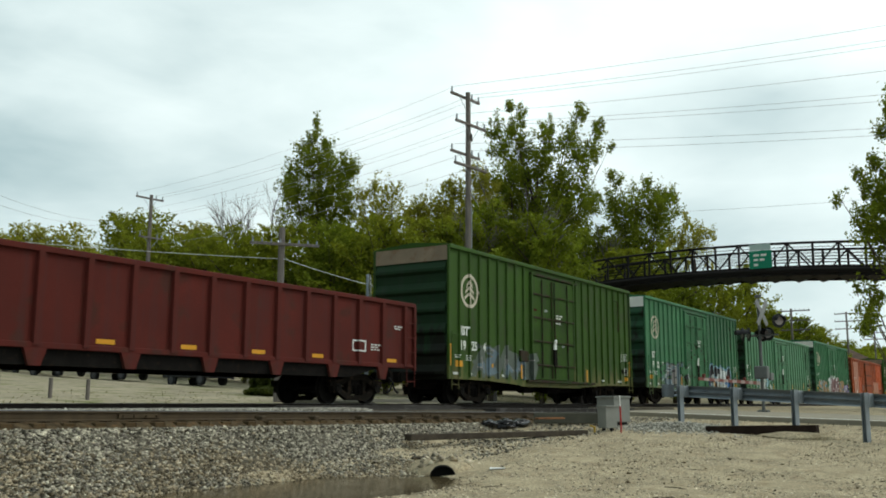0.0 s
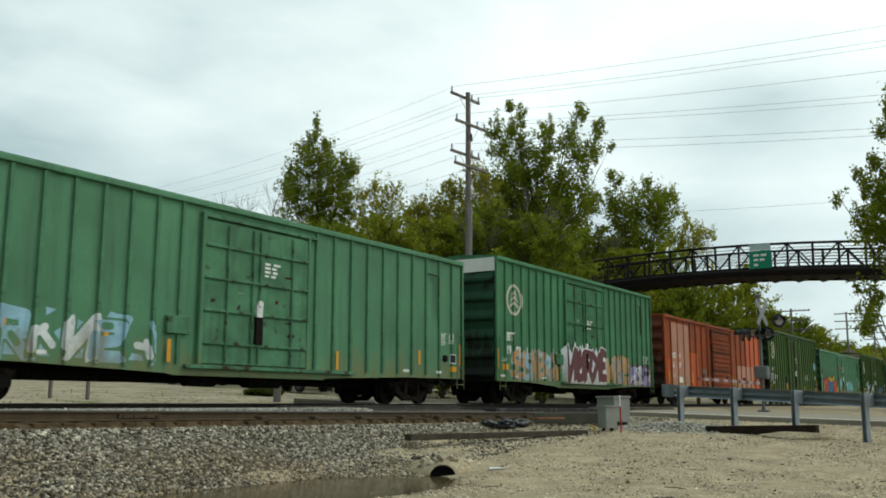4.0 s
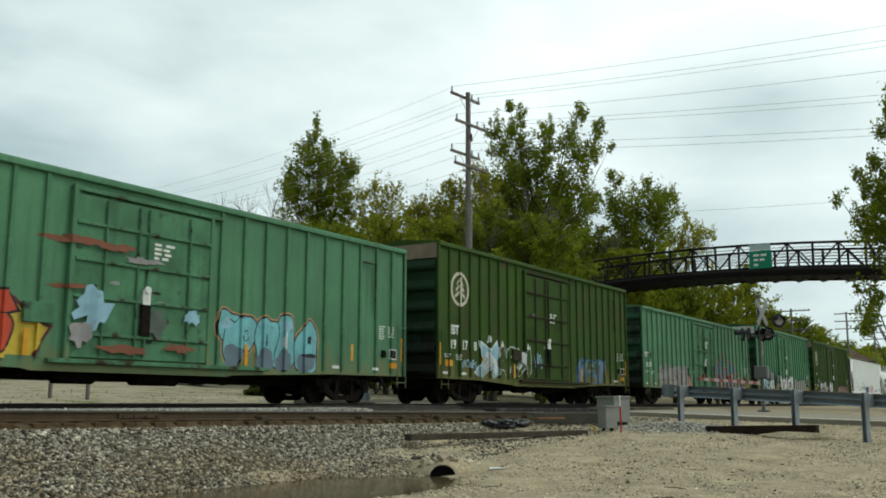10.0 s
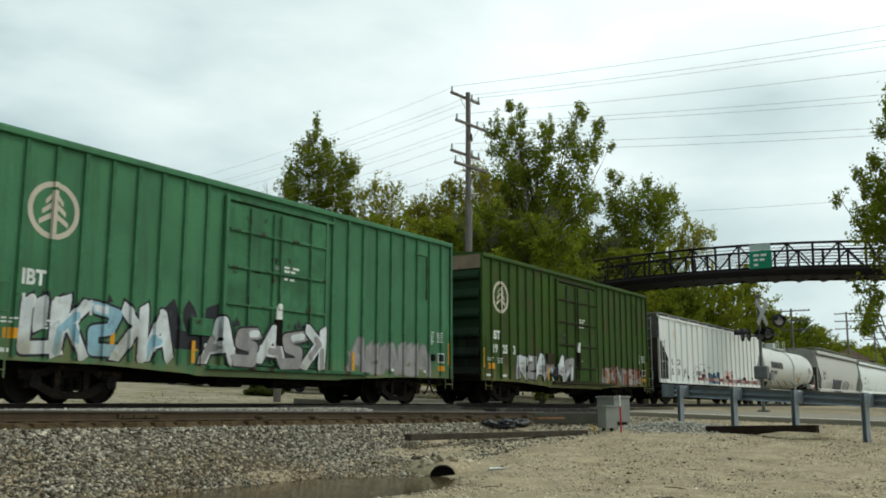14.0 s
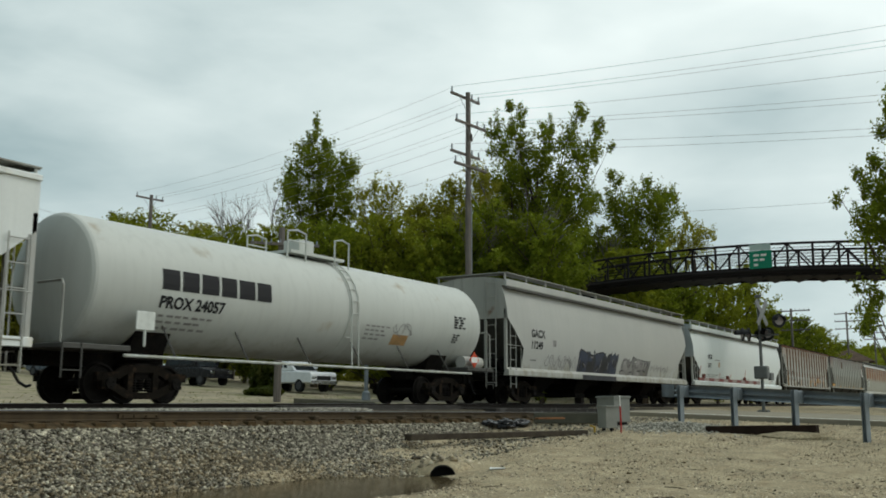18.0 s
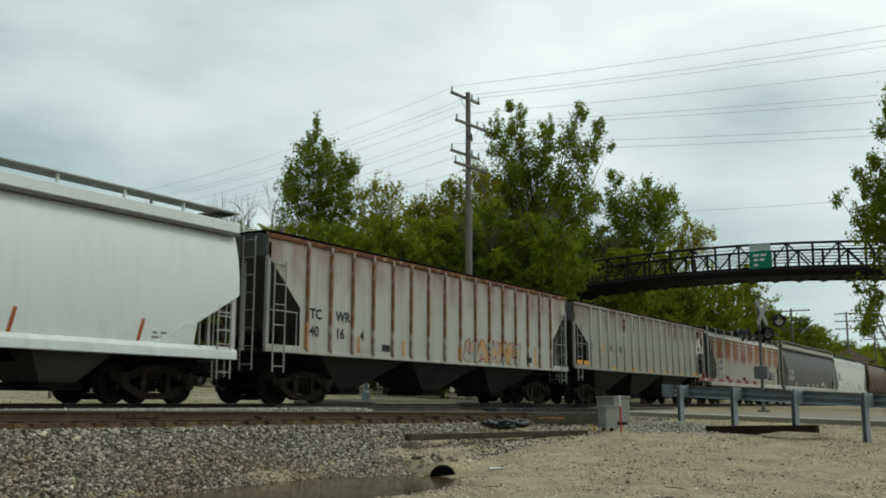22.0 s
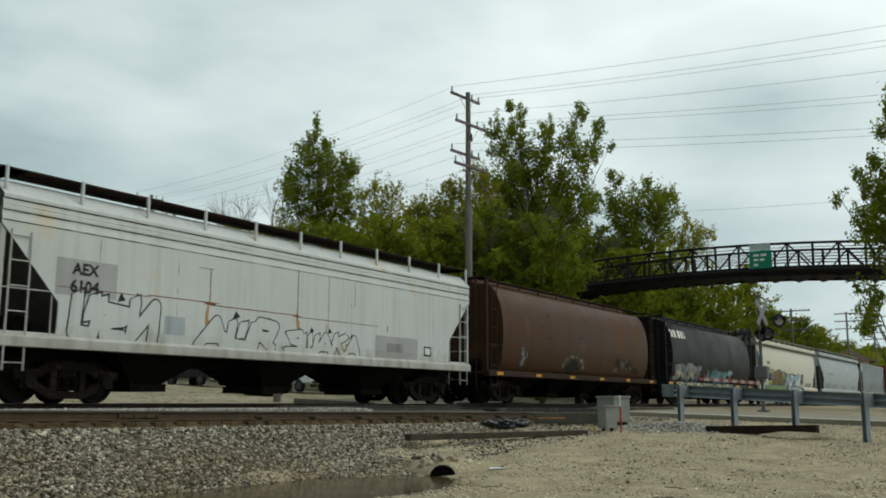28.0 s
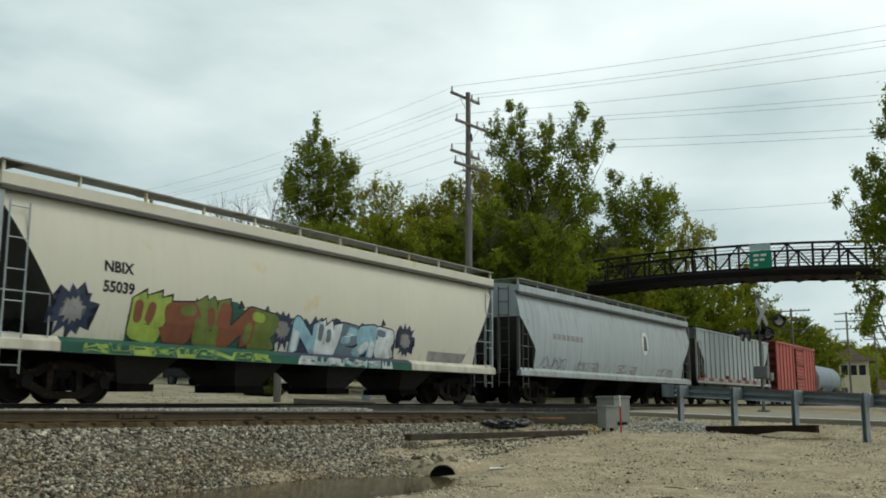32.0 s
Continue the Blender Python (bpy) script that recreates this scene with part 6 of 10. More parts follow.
def ragged(cx, cz, rx, rz, rng, n=22):
    """The torn outline of a flake of paint."""
    pts = []
    for i in range(n):
        a, r = 2 * math.pi * i / n, rng.uniform(0.45, 1.15)
        pts.append((cx + rx * r * math.cos(a), cz + rz * r * math.sin(a)))
    return pts


def grow(pts, cx, cz, d):
    out = []
    for x, z in pts:
        v = Vector((x - cx, z - cz))
        v += v.normalized() * d
        out.append((cx + v.x, cz + v.y))
    return out


FORMS = (((( -0.36, 0.0), (-0.3, 1.0)), ((-0.3, 0.5), (0.36, 0.98)), ((-0.12, 0.62), (0.42, 0.0))),
         (((-0.42, 0.0), (-0.04, 1.0), (0.42, 0.02)), ((-0.3, 0.34), (0.34, 0.4))),
         (((-0.4, 0.04), (-0.38, 0.98), (0.36, 0.02), (0.4, 1.0)),),
         (((0.38, 0.86), (-0.3, 0.97), (-0.4, 0.08), (0.38, 0.04)), ((-0.36, 0.5), (0.22, 0.56))),
         (((0.36, 0.9), (-0.32, 0.82), (-0.24, 0.54), (0.3, 0.44), (0.26, 0.08), (-0.4, 0.1)),),
         (((-0.36, 1.0), (-0.34, 0.1), (0.28, 0.06), (0.38, 0.98)), ((0.0, 0.5), (0.05, 1.0))),
         (((-0.36, 0.0), (-0.34, 0.96), (0.32, 0.84), (0.26, 0.5), (-0.3, 0.44)), ((-0.06, 0.46), (0.42, 0.0))))


class Spray:
    """One sprayed piece: many flat shapes in several colours, laid on a car's face as one part."""

    def __init__(self):
        self.bm, self.mats, self.k = bmesh.new(), [], 0

    def fill(self, poly, material, lift):
        if material not in self.mats:
            self.mats.append(material)
        self.k += 1
        try:
            f = self.bm.faces.new([self.bm.verts.new((x, lift + 0.00003 * (self.k % 24), z)) for x, z in poly])
        except ValueError:
            return
        f.material_index = self.mats.index(material)

    def stroke(self, pts, r, material, lift, low, high, point=0.0):
        """A thick line with round joints; point: how far its ends run out to a tip."""
        keep = lambda x, z: (x, min(high, max(low, z)))
        pts = [Vector(p) for p in pts]
        for a, b in zip(pts, pts[1:]):
            d = (b - a)
            if d.length < 1e-5:
                continue
            d.normalize()
            n = Vector((-d.y, d.x)) * r
            self.fill([keep(*(a + n)), keep(*(a - n)), keep(*(b - n)), keep(*(b + n))], material, lift)
        for i, p in enumerate(pts):
            if 0 < i < len(pts) - 1 or point <= 0:
                self.fill([keep(p.x + r * math.cos(k * math.pi / 5), p.y + r * math.sin(k * math.pi / 5)) for k in range(10)], material, lift)
        if point > 0:
            for p, q in ((pts[0], pts[1]), (pts[-1], pts[-2])):
                d = (p - q).normalized()
                n = Vector((-d.y, d.x))
                self.fill([keep(*(p + n * r)), keep(*(p - n * r)), keep(*(p + d * r * point - n * r * 0.7))], material, lift)

    def lay(self, car, face):
        if not self.bm.faces:
            self.bm.free()
            return
        bmesh.ops.triangulate(self.bm, faces=[f for f in self.bm.faces if len(f.verts) > 4])
        bm = face.drape(self.bm, 0, 0, 0.0)
        me = bpy.data.meshes.new("graffiti")
        bm.to_mesh(me)
        bm.free()
        for m in self.mats:
            me.materials.append(m)
        part("graffiti", me, None, car)


def graffiti(car, face, x0, x1, z0, z1, fills, edge, seed, letters=5, back=None, shine=None, lean=0.12, weight=1.0, line=None, foot=None, forms=()):
    """Spray paint: a row of thick jointed strokes with outlines, fades and cuts that spell nothing."""
    rng = random.Random(seed)
    w, H = (x1 - x0) / letters, z1 - z0
    piece = Spray()
    if back is not None:
        n = 22
        top = [(x0 - 0.1 + (x1 - x0 + 0.2) * i / n, z0 + H * (0.86 + rng.uniform(-0.16, 0.2) - 0.3 * (i in (0, n)))) for i in range(n + 1)]
        for (ax, az), (bx, bz) in zip(top, top[1:]):
            piece.fill([(ax, z0), (bx, z0), (bx, bz), (ax, az)], back, 0.003)
    line = line or min(0.055, w * 0.09, H * 0.07)
    r = min(w * 0.17, H * 0.16) * weight
    last = -1
    for k in range(letters):
        cx = x0 + (k + 0.5) * w
        idx = forms[k % len(forms)] if forms else rng.choice([i for i in range(len(FORMS)) if i != last])
        last = idx
        flip = 1 if forms else rng.choice((-1, 1))
        lift = 0.0042 + 0.0011 * (k % 2)
        tone, other = fills[k % len(fills)], fills[(k + 1) % len(fills)]
        drop, rise = rng.uniform(0.0, 0.1), rng.uniform(0.86, 1.06)
        limbs = []
        for path in FORMS[idx]:
            pts = []
            for u, t in path:
                u, t = flip * u + rng.uniform(-0.07, 0.07), t + rng.uniform(-0.05, 0.05)
                z = z0 + r * 0.6 + (H - r * 1.2) * (drop + t * (rise - drop))
                pts.append((cx + u * w * 1.12 + lean * (z - z0 - H / 2), z))
            limbs.append(pts)
        for pts in limbs:
            piece.stroke(pts, r + line, edge, lift, z0, z1 + 0.12, 1.2)
        for pts in limbs:
            piece.stroke(pts, r, tone, lift + 0.0022, z0, z1 + 0.08, 1.0)
        # fades and cuts within the strokes
        for pts in limbs:
            a, b = Vector(pts[0]), Vector(pts[1])
            p, q = a.lerp(b, rng.uniform(0.0, 0.2)), a.lerp(b, rng.uniform(0.4, 0.62))
            piece.stroke([p, q], r * 0.62, foot if foot and p.y + q.y < 2 * z0 + H else other, lift + 0.0034, z0, z1)
            if shine:
                n = Vector((-(b - a).y, (b - a).x)).normalized() * r * 0.6
                piece.stroke([a.lerp(b, 0.25) + n, a.lerp(b, 0.75) + n], line * 0.35, shine, lift + 0.0044, z0, z1)
        if rng.random() < 0.6:
            px, pz = cx + rng.uniform(-0.4, 0.4) * w, z1 - rng.uniform(0.0, 0.2) * H
            piece.fill([(px, pz), (px + 0.3 * w, pz + 0.05 * H), (px + 0.12 * w, pz + 0.22 * H)], edge, lift + 0.0002)
    piece.lay(car, face)


def bubbles(car, face, x0, x1, z0, z1, letters, rings, seed, cuts=(), lean=0.0):
    """Round swollen shapes side by side: rings of colour outside, then the fills, then counters cut into them.
    letters and cuts: (u0, v0, u1, v1, material) as shares of the piece's width and height."""
    rng = random.Random(seed)
    piece = Spray()
    W, H = x1 - x0, z1 - z0

    def outline(u0, v0, u1, v1, extra, corner):
        cx, cz = x0 + W * (u0 + u1) / 2, z0 + H * (v0 + v1) / 2
        pts = grow(blob(cx, cz, W * (u1 - u0) / 2, H * (v1 - v0) / 2, rng, 0.0, corner, 26), cx, cz, extra)
        return [(x + lean * (max(z, z0) - z0), max(z, z0)) for x, z in pts]
    for k, (material, d) in enumerate(rings):
        for q in letters:
            state = rng.getstate()
            rng.seed(seed + int(q[0] * 1000))
            piece.fill(outline(*q[:4], d, 0.42), material, 0.003 + 0.0011 * k)
            rng.setstate(state)
    # each letter again over its neighbour, with its inmost ring
    inner = rings[-1]
    for k, q in enumerate(letters):
        for material, d, lift in ((inner[0], inner[1] * 0.8, 0.0064), (q[4], 0.0, 0.0072)):
            rng.seed(seed + int(q[0] * 1000))
            piece.fill(outline(*q[:4], d, 0.42), material, lift + 0.0009 * (k % 2))
    for k, q in enumerate(cuts):
        piece.fill(outline(*q[:4], 0.0, 0.3), q[4], 0.0094 + 0.0004 * (k % 3))
    piece.lay(car, face)


def tag_strokes(car, face, x0, x1, z0, z1, material, seed, n=6, r=0.03, loops=3):
    """Thin sprayed scrawl: looping strokes that spell nothing."""
    rng = random.Random(seed)
    w = (x1 - x0) / n
    bm = bmesh.new()
    for k in range(n):
        cx, cz = x0 + (k + 0.5) * w, (z0 + z1) / 2
        a0, f1, f2 = rng.uniform(0, 6), rng.uniform(0.7, 1.2), rng.uniform(1.2, 2.3)
        pts = []
        for i in range(30):
            a = a0 + i * 0.24
            pts.append(Vector((cx + w * 0.56 * math.cos(a * f1) + 0.1 * w * math.sin(a * 3), cz + (z1 - z0) * 0.5 * math.sin(a * f2) * (0.75 + 0.25 * math.cos(a)))))
        prev = None
        rr = r * 0.62
        for i, p in enumerate(pts):
            d = (pts[min(i + 1, 29)] - pts[max(i - 1, 0)])
            d = d.normalized() if d.length > 1e-6 else Vector((1, 0))
            nr = Vector((-d.y, d.x)) * rr
            y = 0.00008 * i + 0.0003 * k
            cur = [bm.verts.new((p.x - nr.x, y, p.y - nr.y)), bm.verts.new((p.x + nr.x, y, p.y + nr.y))]
            if prev:
                bm.faces.new((prev[0], cur[0], cur[1], prev[1]))
            prev = cur
    part("graffiti", face.drape(bm, 0, 0, 0.007), material, car)


# ---- boxcar ----


def rib_profile_mesh(h, w=0.1, d=0.05, material=None, name="side_post"):
    """An upright pressed post, its back on y = 0, standing out towards -y."""
    poly = [(-w / 2, 0.0), (-w * 0.40, -d), (w * 0.40, -d), (w / 2, 0.0)]
    bm = bmesh.new()
    a = [bm.verts.new((x, y, 0)) for x, y in poly]
    b = [bm.verts.new((x, y, h)) for x, y in poly]
    bm.faces.new(a[::-1])
    bm.faces.new(b)
    for i in range(3):
        bm.faces.new((a[i], a[i + 1], b[i + 1], b[i]))
    return shape(bm, name, material)


GRIME = {}


def grimed_or_shaded(paint, amount=0.62):
    """The same paint under rust and black grease; also paints shade on posts, grooves."""
    key = (paint.name, amount)
    if key not in GRIME:
        c = PAINT_COLOR[paint.name]
        GRIME[key] = mat("greasy_shaded_" + paint.name, tuple(v * (0.9 if amount < 0.5 else 0.6) for v in c), 0.75, vary=0.35, scale=1.6, fine=14.0, bump=0.08, streak=0.6, second=(0.035, 0.022, 0.014), amount=amount, spec=0.12)
    return GRIME[key]


def boxcar(label, left, right, paint, end_paint, eave, sill=0.72, ribs=9, door=0.5, door_w=3.3, high_panel=None, kind="plug", centres=None, group="boxcars in the train"):
    """left and right: the ends of the body along the track at the start. Local x runs along the car, z from the rail's top."""
    L = right - left
    half, W = L / 2, 1.55
    car = thing("boxcar", label, "freight car", ((left + right) / 2, TRACK_Y, RAIL_Z), group=group)
    dx = -half + L * door
    # body: two side sheets, floor and roof as one shell
    inset = 0.065
    body = bmesh.new()
    box(body, -half + 0.12, -W + inset, sill + 0.1, half - 0.12, W - inset, eave - 0.06)
    part("body", body, paint, car)
    under = boxes((-half + 0.3, -0.3, sill - 0.06, half - 0.3, 0.3, sill + 0.12), (-half + 1.0, -1.2, sill - 0.02, half - 1.0, 1.2, sill + 0.11))
    part("underframe", under, STEEL_DARK, car)
    for s in (-1, 1):
        prof = [(-half + 0.05, sill + 0.12), (-half + 0.05, sill + 0.02), (-half + L * 0.17, sill), (dx - door_w * 0.75, sill - 0.12), (dx - door_w * 0.7, sill - 0.16), (dx + door_w * 0.7, sill - 0.16),
                (dx + door_w * 0.75, sill - 0.12), (half - L * 0.17, sill), (half - 0.05, sill + 0.02), (half - 0.05, sill + 0.12)]
        y0 = s * (W - inset + 0.004)
        part("side_sill", prism(prof, y0, y0 - s * 0.05), paint, car)
        part("top_rail", soft_box(-half + 0.02, min(s * (W - 0.12), s * (W + 0.03)), eave - 0.13, half - 0.02, max(s * (W - 0.12), s * (W + 0.03)), eave, 0.02, 1), paint, car)
    # roof with pressed panels, a little peaked
    roof = prism([(-W - 0.01, eave - 0.02), (-W - 0.01, eave + 0.02), (0, eave + 0.16), (W + 0.01, eave + 0.02), (W + 0.01, eave - 0.02)], -half + 0.03, half - 0.03, "x")
    rf = part("roof", roof, paint, car)
    for k in range(11):
        x = -half + 0.6 + k * (L - 1.2) / 10
        part("roof_seam", prism([(-W + 0.02, eave + 0.02), (-W + 0.02, eave + 0.035), (0, eave + 0.185), (W - 0.02, eave + 0.035), (W - 0.02, eave + 0.02)], x - 0.03, x + 0.03, "x"), paint, rf)
    # ends with deep horizontal corrugations
    for s in (-1, 1):
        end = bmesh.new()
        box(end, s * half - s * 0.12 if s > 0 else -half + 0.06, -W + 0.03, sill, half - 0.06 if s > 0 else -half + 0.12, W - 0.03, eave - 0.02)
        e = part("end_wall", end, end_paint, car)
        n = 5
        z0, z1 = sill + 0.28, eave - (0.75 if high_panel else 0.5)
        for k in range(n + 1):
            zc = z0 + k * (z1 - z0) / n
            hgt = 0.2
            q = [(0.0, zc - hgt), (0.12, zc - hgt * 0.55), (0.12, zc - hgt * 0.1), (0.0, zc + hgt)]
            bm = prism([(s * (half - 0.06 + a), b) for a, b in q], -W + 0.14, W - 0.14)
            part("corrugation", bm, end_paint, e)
        if high_panel:
            part("end_panel", boxes((s * half - 0.055 if s > 0 else -half + 0.02, -W + 0.04, eave - 0.52, half - 0.02 if s > 0 else -half + 0.055, W - 0.04, eave - 0.03)), high_panel, e, "bare unpainted upper end panel")
        for sy in (-1, 1):
            part("corner_post", soft_box(s * half - (0.09 if s > 0 else 0.0), sy * W - (0.09 if sy > 0 else 0.0), sill, s * half + (0.0 if s > 0 else 0.09), sy * W + (0.0 if sy > 0 else 0.09), eave - 0.02, 0.015, 1), paint, car)
        part("end_platform", boxes((s * half if s > 0 else -half - 0.22, -1.0, sill + 0.18, half + 0.22 if s > 0 else -half, 1.0, sill + 0.23)), STEEL_DARK, car)
        ladder(car, s * (half + 0.07), -0.98 * s, sill, sill + 1.9, 0.42, end_paint, "y", 4)
    wheel = bmesh.new()
    for k in range(14):
        a0, a1 = 2 * math.pi * k / 14, 2 * math.pi * (k + 1) / 14
        tube(wheel, (-half - 0.14, 0.5 + 0.26 * math.cos(a0), 1.95 + 0.26 * math.sin(a0)), (-half - 0.14, 0.5 + 0.26 * math.cos(a1), 1.95 + 0.26 * math.sin(a1)), 0.016, n=5)
    for a in (0.5, 2.6, 4.7):
        tube(wheel, (-half - 0.06, 0.5, 1.95), (-half - 0.14, 0.5 + 0.26 * math.cos(a), 1.95 + 0.26 * math.sin(a)), 0.014, n=5)
    part("brake_wheel", wheel, STEEL_DARK, car)
    # upright side posts, in darker grimed paint that also paints their shaded flanks
    post = rib_profile_mesh(eave - 0.12 - sill - 0.08, 0.10, 0.06, grimed_or_shaded(paint, 0.2))
    rib_x = []
    left_span, right_span = (dx - door_w / 2 - 0.25) - (-half + 0.12), (half - 0.12) - (dx + door_w / 2 + 0.12)
    nl = ribs
    nr = max(3, round(ribs * right_span / left_span))
    for k in range(1, nl + 1):
        rib_x.append(-half + 0.06 + left_span * k / (nl + 0.45))
    for k in range(0, nr):
        rib_x.append(dx + door_w / 2 + 0.12 + right_span * (k + 0.35) / (nr + 0.1))
    for x in rib_x:
        placed("side_post", post, car, x, -W + inset, sill + 0.09)
    # door
    da, db = dx - door_w / 2, dx + door_w / 2
    face = Side(-W + inset, rib_x, 0.10, 0.06, door=(da - 0.1, db + 0.08, -W - 0.09))
    zb, zt = sill + 0.02, eave - 0.42
    dirty = grimed_or_shaded(paint, 0.6 if PAINT_COLOR[paint.name][1] < 0.1 else 0.34)
    d = part("door", soft_box(da, -W - 0.02, zb + 0.1, db, -W + inset, zt, 0.012, 1), grimed_or_shaded(paint, 0.12), car)
    nbar = 4 if kind == "plug" else 11
    for k in range(nbar):
        z = zb + 0.2 + (k + 0.5) * (zt - zb - 0.4) / nbar
        if kind == "plug":
            part("door_bar", soft_box(da + 0.02, -W - 0.07, z - 0.035, db - 0.02, -W - 0.018, z + 0.035, 0.01, 1), dirty, d)
        elif k in (3, 7):
            part("door_bar", soft_box(da + 0.1, -W - 0.08, z - 0.05, db - 0.05, -W - 0.018, z + 0.05, 0.012, 1), dirty, d)
        else:
            part("door_rib", prism([(-W - 0.02, z - 0.08), (-W - 0.06, z), (-W - 0.02, z + 0.08)], da + 0.2, db - 0.12, "x"), grimed_or_shaded(paint, 0.12), d)
    for f in (0.2, 0.43, 0.5, 0.82) if kind == "plug" else ():
        x = da + door_w * f
        part("lock_rod", bar((x, -W - 0.06, zb + 0.15), (x, -W - 0.06, zt - 0.05), 0.026, 6), dirty, d)
    part("door_edge", soft_box(da - 0.09, -W - 0.05, zb, da + 0.03, -W + inset, zt + 0.18, 0.015, 1), paint if kind == "plug" else dirty, d)
    part("door_edge", soft_box(db - 0.03, -W - 0.05, zb, db + 0.07, -W + inset, zt + 0.1, 0.015, 1), paint, d)
    part("door_track", soft_box(da - door_w * 0.12, -W - 0.06, zb - 0.02, db + door_w * 0.55, -W + inset, zb + 0.07, 0.01, 1), dirty, car)
    part("door_rail", soft_box(da - 0.1, -W - 0.05, zt + 0.06, db + door_w * 0.1, -W + inset, zt + 0.14, 0.01, 1), dirty, car)
    if kind == "plug":
        hd = bmesh.new()
        disc(hd, (da + door_w * 0.5, -W - 0.09, sill + 1.62), 0.08, "y", 12, 0.05)
        box(hd, da + door_w * 0.5 - 0.11, -W - 0.09, sill + 1.3, da + door_w * 0.5 + 0.09, -W - 0.03, sill + 1.62)
        rg = random.Random(int(left * 10))
        skin = Side(-W - 0.02)
        for k in range(9):
            bx, bz = da + door_w * rg.uniform(0.06, 0.94), zb + (zt - zb) * rg.uniform(0.12, 0.72)
            tone = (GREASE, GREASE, RUST_DARK, WORN_GREY, GREASE, WORN_GREY)[k % 6]
            patch(car, skin, blob(bx, bz, rg.uniform(0.03, 0.17), rg.uniform(0.015, 0.06), rg, 0.3, 0.1, 16), tone, "paint_loss", 0.003 + 0.0006 * k)
        part("door_handle", hd, STENCIL, d, "worn pale door handle")
        part("door_latch", soft_box(da + door_w * 0.5 - 0.14, -W - 0.1, sill + 0.62, da + door_w * 0.5 + 0.12, -W - 0.02, sill + 1.3, 0.02, 1), STEEL_DARK, d, "greasy black latch")
        small_print(car, Side(-W - 0.02), da + door_w * 0.55, sill + 2.62, 0.62, 4, None, 0.1, 0.06)
    # grab irons at the corners
    for x in (-half + 0.3, half - 0.32):
        ladder(car, x, -W - 0.06, sill - 0.32, sill + 1.55, 0.42, paint, "x", 4, 0.016)
    for x in (da - door_w * 0.25, db + door_w * 0.35):
        placed("reflector", YELLOW_STRIP, car, x, -W - 0.012, sill + 0.12)
    # brake gear slung under the floor
    part("brake_cylinder", bar((-1.6, -0.75, sill - 0.22), (-0.7, -0.75, sill - 0.22), 0.17, 12), STEEL_DARK, car)
    part("air_reservoir", bar((0.3, -0.8, sill - 0.2), (1.5, -0.8, sill - 0.2), 0.2, 12), STEEL_DARK, car)
    part("brake_rod", bar((-half + 3.2, -0.3, sill - 0.2), (half - 3.2, -0.35, sill - 0.2), 0.03, 6), STEEL_DARK, car)
    part("train_pipe", bar((-half + 0.2, -0.55, sill - 0.1), (half - 0.2, -0.55, sill - 0.1), 0.035, 6), STEEL_DARK, car)
    part("centre_sill", boxes((-half + 0.4, -0.33, sill - 0.3, half - 0.4, 0.33, sill - 0.05)), STEEL_DARK, car)
    running_gear(car, half, centres or half - 2.35)
    return car, face, dict(half=half, sill=sill, eave=eave, da=da, db=db, W=W)


YELLOW_STRIP = shape(boxes((-0.05, -0.004, 0, 0.05, 0.006, 0.5)), "reflector", YELLOW)
# ---- paints ----
GREEN_DARK = mat("dark_green_car_paint", (0.035, 0.078, 0.0125), 0.6, vary=0.2, scale=0.6, fine=14.0, bump=0.05, streak=0.5, second=(0.04, 0.062, 0.02), amount=0.3, spec=0.12)
# The boxcars' dark green with the shade on their ends painted in.
GREEN_END = mat("shaded_green_end_paint", (0.013, 0.034, 0.014), 0.6, vary=0.2, scale=0.8, fine=14.0, bump=0.05, streak=0.6, spec=0.12)
GREEN_OLIVE = mat("olive_green_car_paint", (0.036, 0.075, 0.0125), 0.65, vary=0.25, scale=0.6, fine=14.0, bump=0.05, streak=0.6, second=(0.06, 0.055, 0.02), amount=0.3, spec=0.12)
GREEN_MID = mat("mid_green_car_paint", (0.055, 0.172, 0.082), 0.55, vary=0.26, scale=0.6, fine=14.0, bump=0.04, streak=0.55, spec=0.12)
GREEN_PALE = mat("sea_green_car_paint", (0.08, 0.205, 0.11), 0.55, vary=0.24, scale=0.6, fine=14.0, bump=0.04, streak=0.55, spec=0.12)
# End green: shade painted into the base colour, soot in patches over it.
GREEN_SOOT_SHADE = mat("shaded_sooty_green_paint", (0.018, 0.062, 0.03), 0.65, vary=0.3, scale=0.8, fine=14.0, bump=0.05, streak=0.6, second=(0.016, 0.02, 0.013), amount=0.3, spec=0.2)
TAN_BARE = mat("bare_tan_panel", (0.24, 0.185, 0.13), 0.8, vary=0.2, scale=1.5, fine=14.0, bump=0.05, second=(0.20, 0.13, 0.08), amount=0.4)
PALE_BARE = mat("bare_pale_panel", (0.74, 0.73, 0.68), 0.7, vary=0.1, scale=1.5, fine=14.0, bump=0.05)
EMBLEM = mat("faded_cream_emblem", (0.50, 0.45, 0.36), 0.75, vary=0.15, scale=2.0, fine=14.0, bump=0.03)
ORANGE = mat("faded_orange_car_paint", (0.275, 0.056, 0.014), 0.65, vary=0.2, scale=0.5, fine=12.0, bump=0.05, streak=0.45, second=(0.19, 0.052, 0.022), amount=0.45, spec=0.12)
ORANGE_NEW = mat("bright_orange_patch", (0.42, 0.075, 0.012), 0.6, vary=0.16, scale=0.8, fine=12.0, bump=0.03)
ORANGE_PINK = mat("pale_pink_patch", (0.40, 0.20, 0.14), 0.75, vary=0.15, scale=0.8, fine=12.0, bump=0.03, second=(0.40, 0.17, 0.10), amount=0.3)
